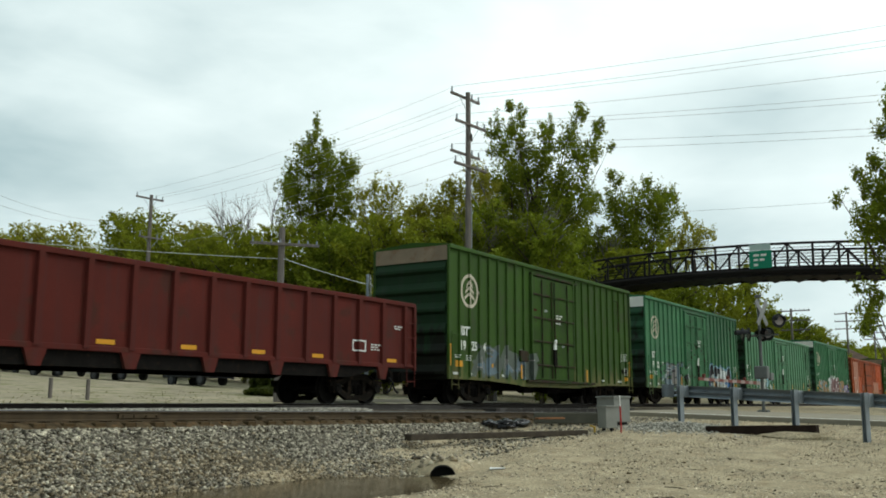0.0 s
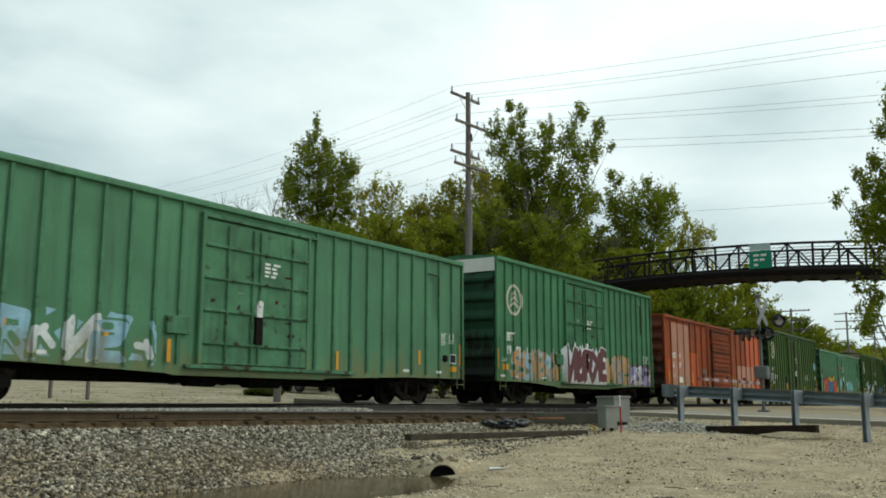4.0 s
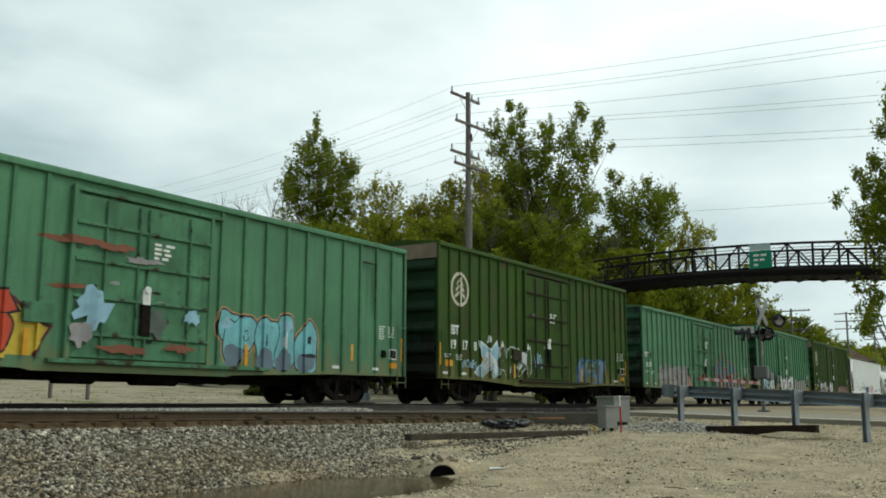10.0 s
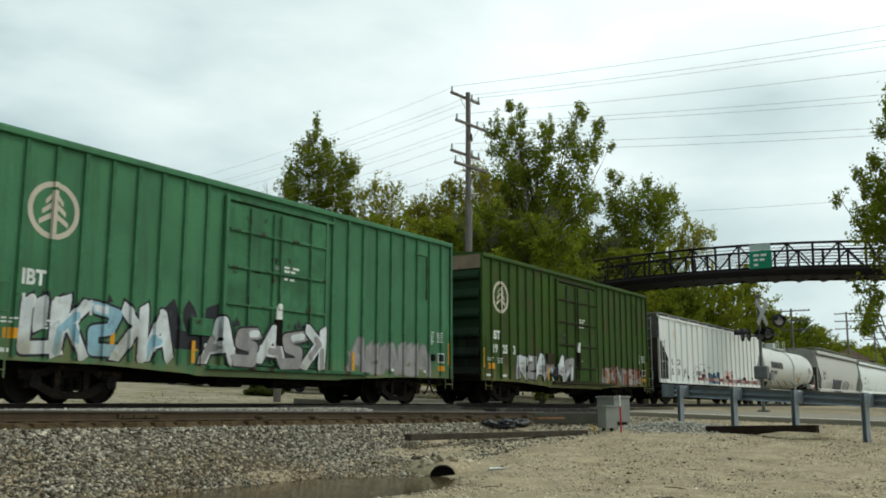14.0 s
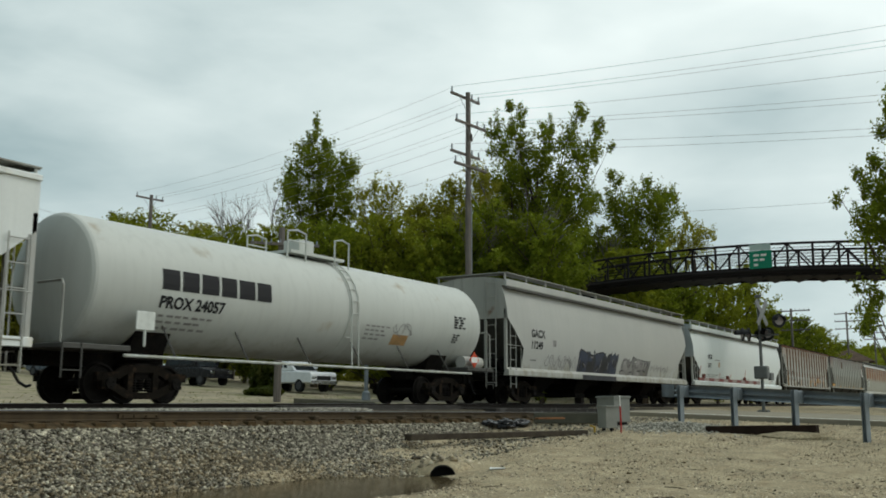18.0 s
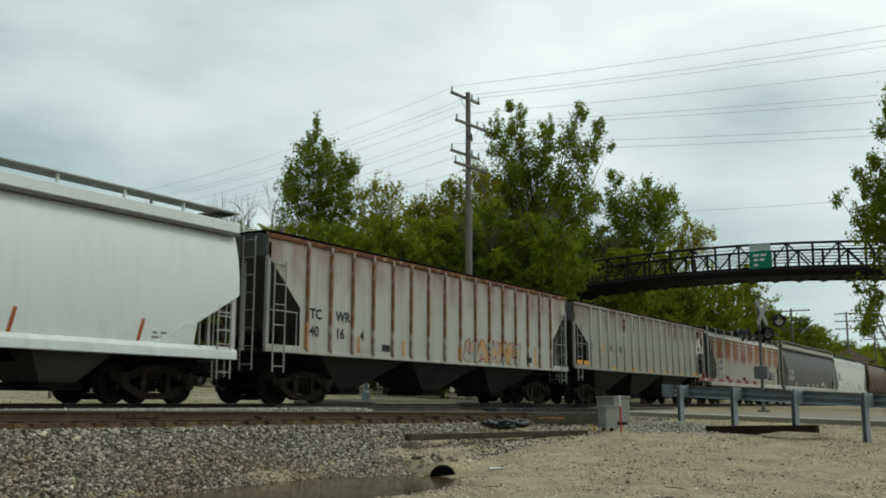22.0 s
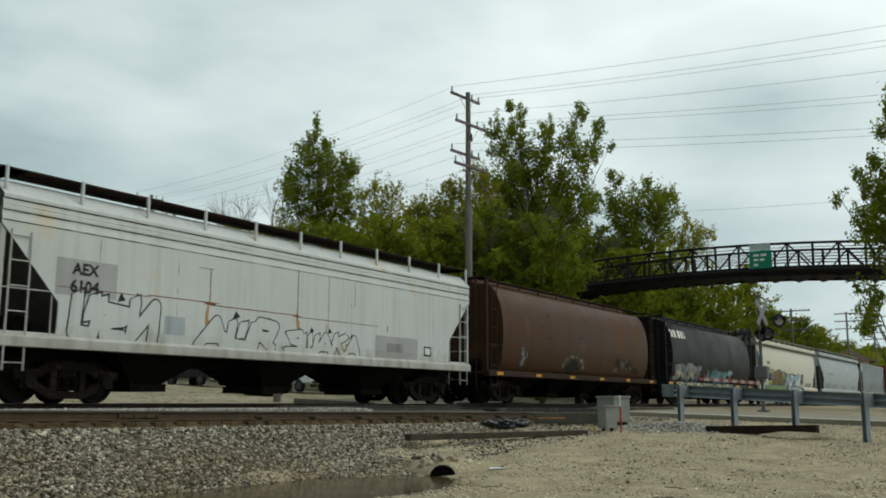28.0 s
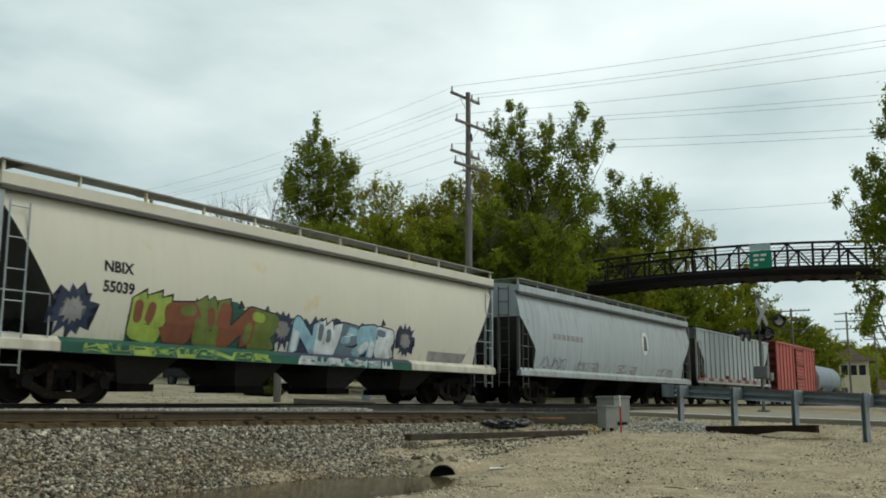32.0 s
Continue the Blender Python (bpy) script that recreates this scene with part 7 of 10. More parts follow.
# Orange darkened to paint the shaded ends; vents and routing boards share it.
ORANGE_END = mat("dark_orange_end", (0.12, 0.03, 0.012), 0.7, vary=0.25, scale=0.8, fine=12.0, bump=0.05, streak=0.6)
OXIDE = mat("oxide_red_car_paint", (0.088, 0.0165, 0.012), 0.75, vary=0.25, scale=0.7, fine=14.0, bump=0.08, streak=0.45, second=(0.06, 0.02, 0.014), amount=0.3, spec=0.12)
RED_BOX = mat("faded_red_car_paint", (0.36, 0.095, 0.075), 0.7, vary=0.15, scale=0.5, fine=12.0, bump=0.04, streak=0.3)
WHITE_CAR = mat("white_hopper_paint", (0.54, 0.565, 0.54), 0.55, vary=0.07, scale=0.5, fine=12.0, bump=0.03, streak=0.2, second=(0.55, 0.50, 0.38), amount=0.18, spec=0.12)
WHITE_RIBBED = mat("chalky_white_hopper_paint", (0.72, 0.745, 0.72), 0.6, vary=0.07, scale=0.5, fine=12.0, bump=0.03, streak=0.16, second=(0.66, 0.60, 0.47), amount=0.16, spec=0.12)
WHITE_DULL = mat("dull_white_hopper_paint", (0.43, 0.43, 0.40), 0.6, vary=0.08, scale=0.4, fine=12.0, bump=0.03, streak=0.07, spec=0.12)
WHITE_CLEAN = mat("clean_white_hopper_paint", (0.64, 0.68, 0.66), 0.5, vary=0.04, scale=0.4, fine=12.0, bump=0.02, streak=0.1, spec=0.12)
IVORY = mat("ivory_hopper_paint", (0.56, 0.535, 0.44), 0.55, vary=0.06, scale=0.4, fine=12.0, bump=0.02, streak=0.07, second=(0.52, 0.42, 0.22), amount=0.12, spec=0.12)
GREY_CAR = mat("weathered_grey_hopper_paint", (0.32, 0.32, 0.29), 0.65, vary=0.12, scale=0.5, fine=12.0, bump=0.04, streak=0.45, second=(0.20, 0.12, 0.08), amount=0.14, spec=0.12)
GREY_BLUE = mat("pale_blue_grey_hopper_paint", (0.36, 0.40, 0.41), 0.6, vary=0.1, scale=0.4, fine=12.0, bump=0.03, streak=0.4, spec=0.12)
GREY_DARK = mat("dark_grey_hopper_paint", (0.10, 0.10, 0.097), 0.6, vary=0.12, scale=0.4, fine=12.0, bump=0.03, streak=0.35, spec=0.12)
# Dirty grey for platforms and fittings; on hopper ends it also paints shade.
GREY_SHADE = mat("shaded_grimy_grey_paint", (0.085, 0.083, 0.075), 0.75, vary=0.25, scale=0.8, fine=12.0, bump=0.05, streak=0.5)
# Near-black grey for the discharge bays.
GREY_BAY = mat("dark_grey_bay_paint", (0.045, 0.044, 0.04), 0.85, vary=0.3, scale=0.8, fine=12.0, bump=0.05, streak=0.5, spec=0.1)
BROWN_CAR = mat("rust_brown_hopper_paint", (0.064, 0.028, 0.0112), 0.5, vary=0.25, scale=0.45, fine=12.0, bump=0.05, streak=0.45, second=(0.09, 0.038, 0.0145), amount=0.25, spec=0.17)
BLACK_CAR = mat("faded_black_hopper_paint", (0.0095, 0.0092, 0.0088), 0.5, vary=0.3, scale=0.6, fine=12.0, bump=0.04, streak=0.3, spec=0.14)
WORN_TAN = mat("worn_tan_emblem", (0.102, 0.048, 0.018), 0.7, vary=0.3, scale=2.0, fine=14.0, bump=0.03)
BROWN_SEAM = mat("dark_brown_seam", (0.036, 0.016, 0.009), 0.7, vary=0.3, scale=2.0, fine=14.0, bump=0.03)
TANK_WHITE = mat("stained_white_tank_paint", (0.50, 0.515, 0.48), 0.42, vary=0.05, scale=0.5, fine=12.0, bump=0.01, streak=0.14, second=(0.36, 0.32, 0.25), amount=0.1, spec=0.12)
RUST_BROWN = mat("brown_rusted_chord", (0.13, 0.062, 0.035), 0.85, vary=0.35, scale=2.0, fine=18.0, bump=0.1, second=(0.28, 0.24, 0.19), amount=0.3)
# Walkway with rust patches; its near-black base paints the boards' shaded underside.
BOARD_RUST_SHADE = mat("shaded_rusty_walkway", (0.028, 0.02, 0.016), 0.85, vary=0.4, scale=2.0, fine=18.0, bump=0.1, second=(0.07, 0.035, 0.02), amount=0.3)
BROWN_SILL = mat("dark_brown_sill_paint", (0.036, 0.02, 0.013), 0.7, vary=0.3, scale=1.2, fine=14.0, bump=0.05, streak=0.4, second=(0.07, 0.033, 0.018), amount=0.25, spec=0.12)


def rusted(name, base, rust, lo, hi, period=1.35, seed=0.0, strength=0.85, square=0.0):
    """Paint with soft rust stains hanging down from the roof's edge, in upright bands."""
    m = mat(name, base, 0.65, vary=0.08, scale=0.4, fine=12.0, bump=0.04, streak=0.3, spec=0.12)
    n, l = m.node_tree.nodes, m.node_tree.links
    bsdf = n["Principled BSDF"]
    src = bsdf.inputs["Base Color"].links[0].from_socket
    co, sep, cmb = n.new("ShaderNodeTexCoord"), n.new("ShaderNodeSeparateXYZ"), n.new("ShaderNodeCombineXYZ")
    l.new(co.outputs["Object"], sep.inputs[0])

    def calc(op, a, b=None):
        k = n.new("ShaderNodeMath")
        k.operation = op
        for sock, v in zip(k.inputs, (a, b)):
            if v is None:
                continue
            if isinstance(v, (int, float)):
                sock.default_value = v
            else:
                l.new(v, sock)
        return k.outputs[0]

    def rise(v, a, b):
        r = n.new("ShaderNodeMapRange")
        r.interpolation_type = "SMOOTHSTEP"
        r.inputs[1].default_value, r.inputs[2].default_value = a, b
        l.new(v, r.inputs[0])
        return r.outputs[0]
    wob = n.new("ShaderNodeTexNoise")
    wob.inputs["Scale"].default_value, wob.inputs["Detail"].default_value = 1.3, 5
    l.new(co.outputs["Object"], wob.inputs["Vector"])
    band = calc("SINE", calc("ADD", calc("MULTIPLY", sep.outputs[0], 2 * math.pi / period), seed))
    band = rise(calc("ADD", band, calc("MULTIPLY", wob.outputs["Fac"], 1.2)), -0.7 + 0.5 * square, 0.9 - 0.45 * square)
    edge = calc("ADD", sep.outputs[2], calc("MULTIPLY", calc("SUBTRACT", wob.outputs["Fac"], 0.5), 1.4 - 0.7 * square))
    band = calc("ADD", calc("MULTIPLY", band, 0.66 + 0.2 * square), 0.34 - 0.2 * square)
    runs, ms = n.new("ShaderNodeTexNoise"), n.new("ShaderNodeMapping")
    ms.inputs["Scale"].default_value = (3.6, 3.6, 1.0)
    runs.inputs["Scale"].default_value, runs.inputs["Detail"].default_value = 1.0, 6
    l.new(co.outputs["Object"], ms.inputs["Vector"])
    l.new(ms.outputs["Vector"], runs.inputs["Vector"])
    wear = calc("ADD", calc("MULTIPLY", rise(runs.outputs["Fac"], 0.32, 0.56), 0.4), 0.6)
    mask = calc("MULTIPLY", calc("MULTIPLY", calc("MULTIPLY", band, wear), rise(edge, lo, hi)), strength)
    deep = n.new("ShaderNodeMix")
    deep.data_type = "RGBA"
    l.new(rise(wob.outputs["Fac"], 0.35, 0.65), deep.inputs[0])
    deep.inputs[6].default_value, deep.inputs[7].default_value = (*rust, 1), (rust[0] * 0.62, rust[1] * 0.55, rust[2] * 0.6, 1)
    mx = n.new("ShaderNodeMix")
    mx.data_type = "RGBA"
    l.new(mask, mx.inputs[0])
    l.new(src, mx.inputs[6])
    l.new(deep.outputs[2], mx.inputs[7])
    l.new(mx.outputs[2], bsdf.inputs["Base Color"])
    return m


RUSTY_GREY = rusted("grey_hopper_paint_with_rust_bands", (0.30, 0.295, 0.245), (0.235, 0.086, 0.023), 2.3, 2.85, 1.7, 0.2, 0.95, 1.0)
RUSTY_WHITE = rusted("white_hopper_paint_with_rust_bands", (0.38, 0.38, 0.345), (0.22, 0.11, 0.05), 2.6, 4.3, 1.1, 0.3, 0.7)
RUSTY_POST = mat("rust_streaked_post_paint", (0.33, 0.30, 0.25), 0.75, vary=0.2, scale=1.2, fine=14.0, bump=0.05, streak=0.4, second=(0.16, 0.075, 0.035), amount=0.62)
RUSTY_PALE = rusted("pale_hopper_paint_with_rust", (0.28, 0.28, 0.25), (0.15, 0.065, 0.04), 3.0, 4.3, 3.9, 2.0, 0.7)


def spray(name, color):
    return mat("spray_" + name, color, 0.5, vary=0.26, scale=2.4, fine=20.0, bump=0.0, streak=0.28, second=tuple(c * 0.6 + 0.03 for c in color), amount=0.22)


S_RED, S_BLUE, S_TEAL, S_YELLOW = spray("red", (0.50, 0.07, 0.03)), spray("blue", (0.03, 0.12, 0.30)), spray("teal", (0.04, 0.20, 0.24)), spray("yellow", (0.52, 0.38, 0.04))
S_WHITE, S_BLACK, S_GREY, S_SKY = spray("white", (0.58, 0.62, 0.62)), spray("black", (0.018, 0.018, 0.022)), spray("grey", (0.17, 0.165, 0.16)), spray("sky_blue", (0.24, 0.42, 0.50))
S_MAROON, S_TAN, S_LILAC, S_PINK = spray("maroon", (0.09, 0.015, 0.018)), spray("tan", (0.42, 0.25, 0.11)), spray("lilac", (0.26, 0.23, 0.42)), spray("pink", (0.58, 0.34, 0.30))
S_LIME, S_GREEN, S_BROWN, S_SMOKE = spray("lime", (0.26, 0.36, 0.06)), spray("green", (0.02, 0.09, 0.06)), spray("brown", (0.19, 0.07, 0.035)), spray("smoke", (0.26, 0.25, 0.24))
S_BLUE_DARK, S_RUST = spray("dark_blue", (0.03, 0.04, 0.07)), spray("rust_orange", (0.36, 0.10, 0.025))
TANK_BLUE = mat("blue_grey_tank_paint", (0.16, 0.21, 0.245), 0.6, vary=0.2, scale=0.7, fine=12.0, bump=0.03, streak=0.5)
S_GHOST = spray("faded_grey", (0.085, 0.105, 0.085))
S_PALE_GREY = mat("pale_grey_repaint", (0.36, 0.365, 0.35), 0.6, vary=0.1, scale=1.2, fine=14.0, bump=0.02, streak=0.2)
S_PALE_PINK = spray("pale_pink", (0.60, 0.44, 0.41))
S_STEEL = spray("steel_blue", (0.12, 0.17, 0.20))
S_SLATE, S_DULL_TEAL, S_OXBLOOD = spray("slate", (0.115, 0.12, 0.125)), spray("dull_teal", (0.05, 0.14, 0.15)), spray("oxblood", (0.17, 0.032, 0.022))
S_OLIVE = spray("olive", (0.12, 0.16, 0.035))
S_AQUA, S_DUSK = spray("aqua", (0.15, 0.40, 0.42)), spray("dusk_blue", (0.03, 0.095, 0.19))
S_CREAM = spray("cream", (0.52, 0.46, 0.27))


def film_or_shade(m, strength, tone=(0.17, 0.145, 0.06), reach=2.6):
    """Dried spray from the track, in ragged splashes; black for grimed, shaded ends."""
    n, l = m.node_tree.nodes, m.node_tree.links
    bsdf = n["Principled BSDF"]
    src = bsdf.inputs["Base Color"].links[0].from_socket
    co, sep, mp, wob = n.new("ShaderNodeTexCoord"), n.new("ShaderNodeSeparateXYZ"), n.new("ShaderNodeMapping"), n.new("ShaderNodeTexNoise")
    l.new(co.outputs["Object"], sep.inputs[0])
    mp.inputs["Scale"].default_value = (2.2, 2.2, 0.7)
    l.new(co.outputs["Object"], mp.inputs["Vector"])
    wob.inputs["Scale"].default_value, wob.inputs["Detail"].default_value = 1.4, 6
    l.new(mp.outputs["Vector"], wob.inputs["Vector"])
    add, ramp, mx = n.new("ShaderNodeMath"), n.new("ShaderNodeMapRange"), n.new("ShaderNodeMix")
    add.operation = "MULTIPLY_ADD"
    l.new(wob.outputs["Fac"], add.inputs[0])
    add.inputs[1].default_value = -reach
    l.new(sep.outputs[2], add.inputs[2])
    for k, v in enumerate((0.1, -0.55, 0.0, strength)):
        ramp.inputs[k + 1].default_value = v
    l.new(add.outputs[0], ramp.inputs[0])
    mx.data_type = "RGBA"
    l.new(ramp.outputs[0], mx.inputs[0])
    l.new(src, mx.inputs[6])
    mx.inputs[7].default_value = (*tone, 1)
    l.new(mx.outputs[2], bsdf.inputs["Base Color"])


for painted in (GREEN_DARK, GREEN_OLIVE, GREEN_MID, GREEN_PALE, S_WHITE, S_SKY, S_GREY, S_TAN, ORANGE, ORANGE_PINK):
    film_or_shade(painted, 0.6)
for painted, much in ((WHITE_DULL, 0.5), (WHITE_CAR, 0.45), (WHITE_CLEAN, 0.16), (IVORY, 0.35), (GREY_BLUE, 0.4), (GREY_DARK, 0.5), (RUSTY_GREY, 0.4), (RUSTY_WHITE, 0.45), (RUSTY_PALE, 0.45), (TANK_WHITE, 0.4)):
    film_or_shade(painted, much)
# Car ends: grime and shade painted together as black rising from the rail.
for painted in (GREEN_END, GREEN_SOOT_SHADE, ORANGE_END):
    film_or_shade(painted, 0.85, (0.012, 0.011, 0.009), 4.6)

CARS = []


# ---- covered hopper, tank car, gondola ----


def frustum(bm, x, z0, z1, top_x, top_y, low_x, low_y):
    a = [bm.verts.new((x + sx * top_x, sy * top_y, z1)) for sx, sy in ((-1, -1), (1, -1), (1, 1), (-1, 1))]
    b = [bm.verts.new((x + sx * low_x, sy * low_y, z0)) for sx, sy in ((-1, -1), (1, -1), (1, 1), (-1, 1))]
    bm.faces.new(a)
    bm.faces.new(b[::-1])
    for i in range(4):
        bm.faces.new((a[(i + 1) % 4], a[i], b[i], b[(i + 1) % 4]))
    return bm


SECTIONS = {
    # half outlines, (y, z) from the bottom up, z as a share of the height between sill and eave (0..1), above 1 in metres over the eave
    "curved": ((1.36, 0.0), (1.44, 0.08), (1.52, 0.2), (1.57, 0.33), (1.59, 0.45), (1.575, 0.58), (1.53, 0.7), (1.455, 0.81), (1.365, 0.9), (1.32, 0.94)),
    "ledge": ((1.45, 0.0), (1.5, 0.05), (1.525, 0.12), (1.53, 0.2), (1.53, 0.75), (1.512, 0.785), (1.512, 0.803), (1.535, 0.812), (1.535, 0.83), (1.518, 0.856), (1.518, 0.876), (1.54, 0.885), (1.54, 0.905)),
    "flat": ((1.50, 0.0), (1.50, 1.0)),
    "round": ((1.22, 0.0), (1.38, 0.08), (1.50, 0.20), (1.57, 0.34), (1.58, 0.50), (1.54, 0.64), (1.44, 0.78), (1.28, 0.89), (1.10, 0.96), (0.85, 1.0)),
}


def finer(pts, k):
    """A smooth curve through the points, k steps between each pair."""
    if k == 1:
        return list(pts)
    out = []
    for i in range(len(pts) - 1):
        a, b, c, d = (Vector(pts[min(max(i + j, 0), len(pts) - 1)]) for j in (-1, 0, 1, 2))
        for j in range(k):
            t = j / k
            out.append(tuple(0.5 * (2 * b + (c - a) * t + (2 * a - 5 * b + 4 * c - d) * t * t + (3 * b - a - 3 * c + d) * t ** 3)))
    return out + [tuple(pts[-1])]


def hopper(label, left, right, style, eave, paint, end_paint, low=1.05, cut=(3.3, 1.28, 2.3), bays=4, posts=0, post_paint=None, sill_paint=None, bay_paint=None, roof_paint=None, disc_end=0.0,
           rail=True, walk_paint=None, frame_paint=None, top_paint=None, group="covered hoppers in the train"):
    L = right - left
    half = L / 2
    car = thing("covered_hopper", label, "freight car", ((left + right) / 2, TRACK_Y, RAIL_Z), group=group)
    sill_paint, bay_paint, roof_paint, walk_paint, frame_paint = sill_paint or paint, bay_paint or STEEL_DARK, roof_paint or paint, walk_paint or ((BOARD_RUST_SHADE if style == "ledge" else GREY_CAR if style == "curved" else GREY_SHADE) if rail else STEEL_DARK), frame_paint or end_paint
    sec = [(y, low + z * (eave - low)) for y, z in finer(SECTIONS[style], 4 if style == "round" else 1)]
    top_half = {"curved": [(1.50, eave - 0.22), (1.50, eave - 0.02), (1.2, eave + 0.06), (0.6, eave + 0.14)], "ledge": [(1.16, eave + 0.05), (0.6, eave + 0.14)], "flat": [(1.3, eave + 0.05), (0.6, eave + 0.13)], "round": [(0.4, eave + 0.04)]}[style]
    ring = sec + top_half
    poly = ring + [(0.0, eave + (0.16 if style != "round" else 0.05))] + [(-y, z) for y, z in ring[::-1]]
    bm = prism(poly, -half + 0.04 + disc_end, half - 0.04 - disc_end, "x")
    za, xb, zb = cut
    for s in () if disc_end else (-1, 1):
        geom = bm.verts[:] + bm.edges[:] + bm.faces[:]
        r = bmesh.ops.bisect_plane(bm, geom=geom, plane_co=(s * (half - 0.04), 0, za), plane_no=(s * (za - zb), 0, -(xb - 0.04)), clear_outer=True)
        edges = [e for e in r["geom_cut"] if isinstance(e, bmesh.types.BMEdge)]
        for f in bmesh.ops.edgenet_fill(bm, edges=edges)["faces"]:
            f.material_index = 1
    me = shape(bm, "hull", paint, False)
    # slope sheets take the end paint, with their shade in its dark colour
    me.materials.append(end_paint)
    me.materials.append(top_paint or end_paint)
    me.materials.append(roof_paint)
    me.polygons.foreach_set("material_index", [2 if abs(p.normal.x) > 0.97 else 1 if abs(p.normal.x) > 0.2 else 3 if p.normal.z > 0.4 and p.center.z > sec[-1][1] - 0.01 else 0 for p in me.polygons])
    if style in ("curved", "round"):
        me.polygons.foreach_set("use_smooth", [abs(p.normal.x) < 0.2 and abs(p.normal.z) < 0.75 for p in me.polygons])
        me.set_sharp_from_angle(angle=radians(26))
    part("hull", me, paint, car)
    zs = [z for _, z in sec]

    def curve(z):
        for (y0, z0), (y1, z1) in zip(sec, sec[1:]):
            if z0 <= z <= z1:
                return -(y0 + (y1 - y0) * (z - z0) / max(1e-6, z1 - z0))
        return -sec[-1][0] if z > zs[-1] else -sec[0][0]
    rib_x = []
    if posts:
        post = rib_profile_mesh(eave - low - 0.02, 0.09, 0.07, post_paint or paint)
        for k in range(posts):
            x = -half + xb + 0.25 + k * (L - 2 * xb - 0.5) / (posts - 1)
            rib_x.append(x)
            for s in (-1, 1):
                placed("side_post", post, car, x, s * 1.5, low + 0.01, 0 if s < 0 else 180)
        part("top_chord", soft_box(-half + 0.03, -1.56, eave - 0.08, half - 0.03, -1.45, eave + 0.04, 0.015, 1), roof_paint, car)
        part("bottom_chord", soft_box(-half + xb, -1.55, low - 0.06, half - xb, -1.47, low + 0.05, 0.012, 1), paint, car)
    elif style == "curved":
        part("roof_rail", soft_box(-half + 0.03, -1.54, eave - 0.24, half - 0.03, -1.44, eave + 0.02, 0.02, 1), roof_paint, car)
        part("rail_lip", soft_box(-half + 0.03, -1.55, eave - 0.33, half - 0.03, -1.45, eave - 0.245, 0.008, 1), GREY_SHADE, car)
    face = Side(-1.5, rib_x, 0.09, 0.07, curve, zs)
    for k in range(7 if style == "ledge" else 0):
        x = -half + xb + 0.9 + k * (L - 2 * xb - 1.8) / 6
        patch(car, Side(-1.5, (), curve=curve, zs=zs), [(x - 0.008, low + 0.22), (x + 0.008, low + 0.22), (x + 0.008, eave - 0.85), (x - 0.008, eave - 0.85)], grimed_or_shaded(paint, 0.3), "weld_seam", 0.0035)
    # Dark strips paint the shade in the ledge grooves and under the lip.
    for share, tall in ((0.738, 0.022), (0.8, 0.02), (0.84, 0.01), (0.873, 0.02)) if style == "ledge" else ():
        z = low + share * (eave - low)
        plate(car, Side(-1.5, (), curve=curve, zs=zs), -half + 0.06, z, half - 0.06, z + tall, grimed_or_shaded(paint, 0.62), "grimy_groove", 0.003)
    # below the slope sheets the side sheet runs on to an upright edge
    xd = xb + (zb - low) * (xb - 0.04) / (za - zb)
    for s in () if disc_end else (-1, 1):
        tri = [(s * (half - xb), zb), (s * (half - xb), low), (s * (half - xd - 0.3), low), (s * (half - xb - 0.3), zb)]
        sheet = bmesh.new()
        sheet.faces.new([sheet.verts.new((x, 0, z)) for x, z in tri])
        sheet = Side(-1.5, (), curve=curve, zs=zs).drape(sheet, 0, 0, 0.002)
        bmesh.ops.solidify(sheet, geom=sheet.faces[:], thickness=0.03)
        part("side_sheet", sheet, paint, car)
    # sill
    if style != "flat":
        top_in = 0.2 if style in ("curved", "ledge") else 0.1
        for s in (-1, 1):
            prof = [(s * 1.38, low - 0.1), (s * 1.58, low - 0.1), (s * 1.59, low - 0.085), (s * 1.59, low + 0.085), (s * 1.58, low + 0.1), (s * 1.44, low + top_in)]
            part("side_sill", prism(prof, -half + 0.05, half - 0.05, "x"), sill_paint, car)
    else:
        for s in (-1, 1):
            part("end_sill", soft_box(min(s * half, s * (half - xb)), -1.55, low - 0.05, max(s * half, s * (half - xb)), -1.45, low + 0.14, 0.012, 1), sill_paint, car)
            part("end_sill", soft_box(min(s * half, s * (half - xb)), 1.45, low - 0.05, max(s * half, s * (half - xb)), 1.55, low + 0.14, 0.012, 1), sill_paint, car)
    if style == "flat" and bays == 4:
        beam = boxes((-half + 0.1, -0.32, 0.84, -half + 3.6, 0.32, 1.16), (half - 3.6, -0.32, 0.84, half - 0.1, 0.32, 1.16), (-half + 3.6, -0.3, 1.06, half - 3.6, 0.3, 1.16))
    else:
        beam = boxes((-half + 0.1, -0.32, 0.84, half - 0.1, 0.32, 1.16))
    part("centre_sill", beam, STEEL_DARK, car)
    # discharge bays
    a, b = -half + xb + 0.9, half - xb - 0.9
    pitch = (b - a) / bays
    narrow = bays == 4 and style == "flat"
    for k in range(bays):
        x = a + (k + 0.5) * pitch - (0.75 if narrow else 0.0)
        h = bmesh.new()
        frustum(h, x, 0.42, low + 0.02, pitch * (0.27 if style == "curved" else 0.35 if style == "ledge" else 0.19 if narrow else 0.49), 0.95 if narrow else 1.15 if style == "curved" else 1.38, 0.7 if narrow else 0.42, 0.5 if narrow else 0.62)
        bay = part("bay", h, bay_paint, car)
        part("outlet_gate", boxes((x - 0.5, -0.72, 0.26, x + 0.5, 0.72, 0.43), (x - 0.62, -0.2, 0.3, x + 0.62, 0.2, 0.38)), STEEL_DARK, bay)
    # end cages: posts, braces, ladders, platforms
    for s in (-1, 1):
        xe = s * (half - 0.1)
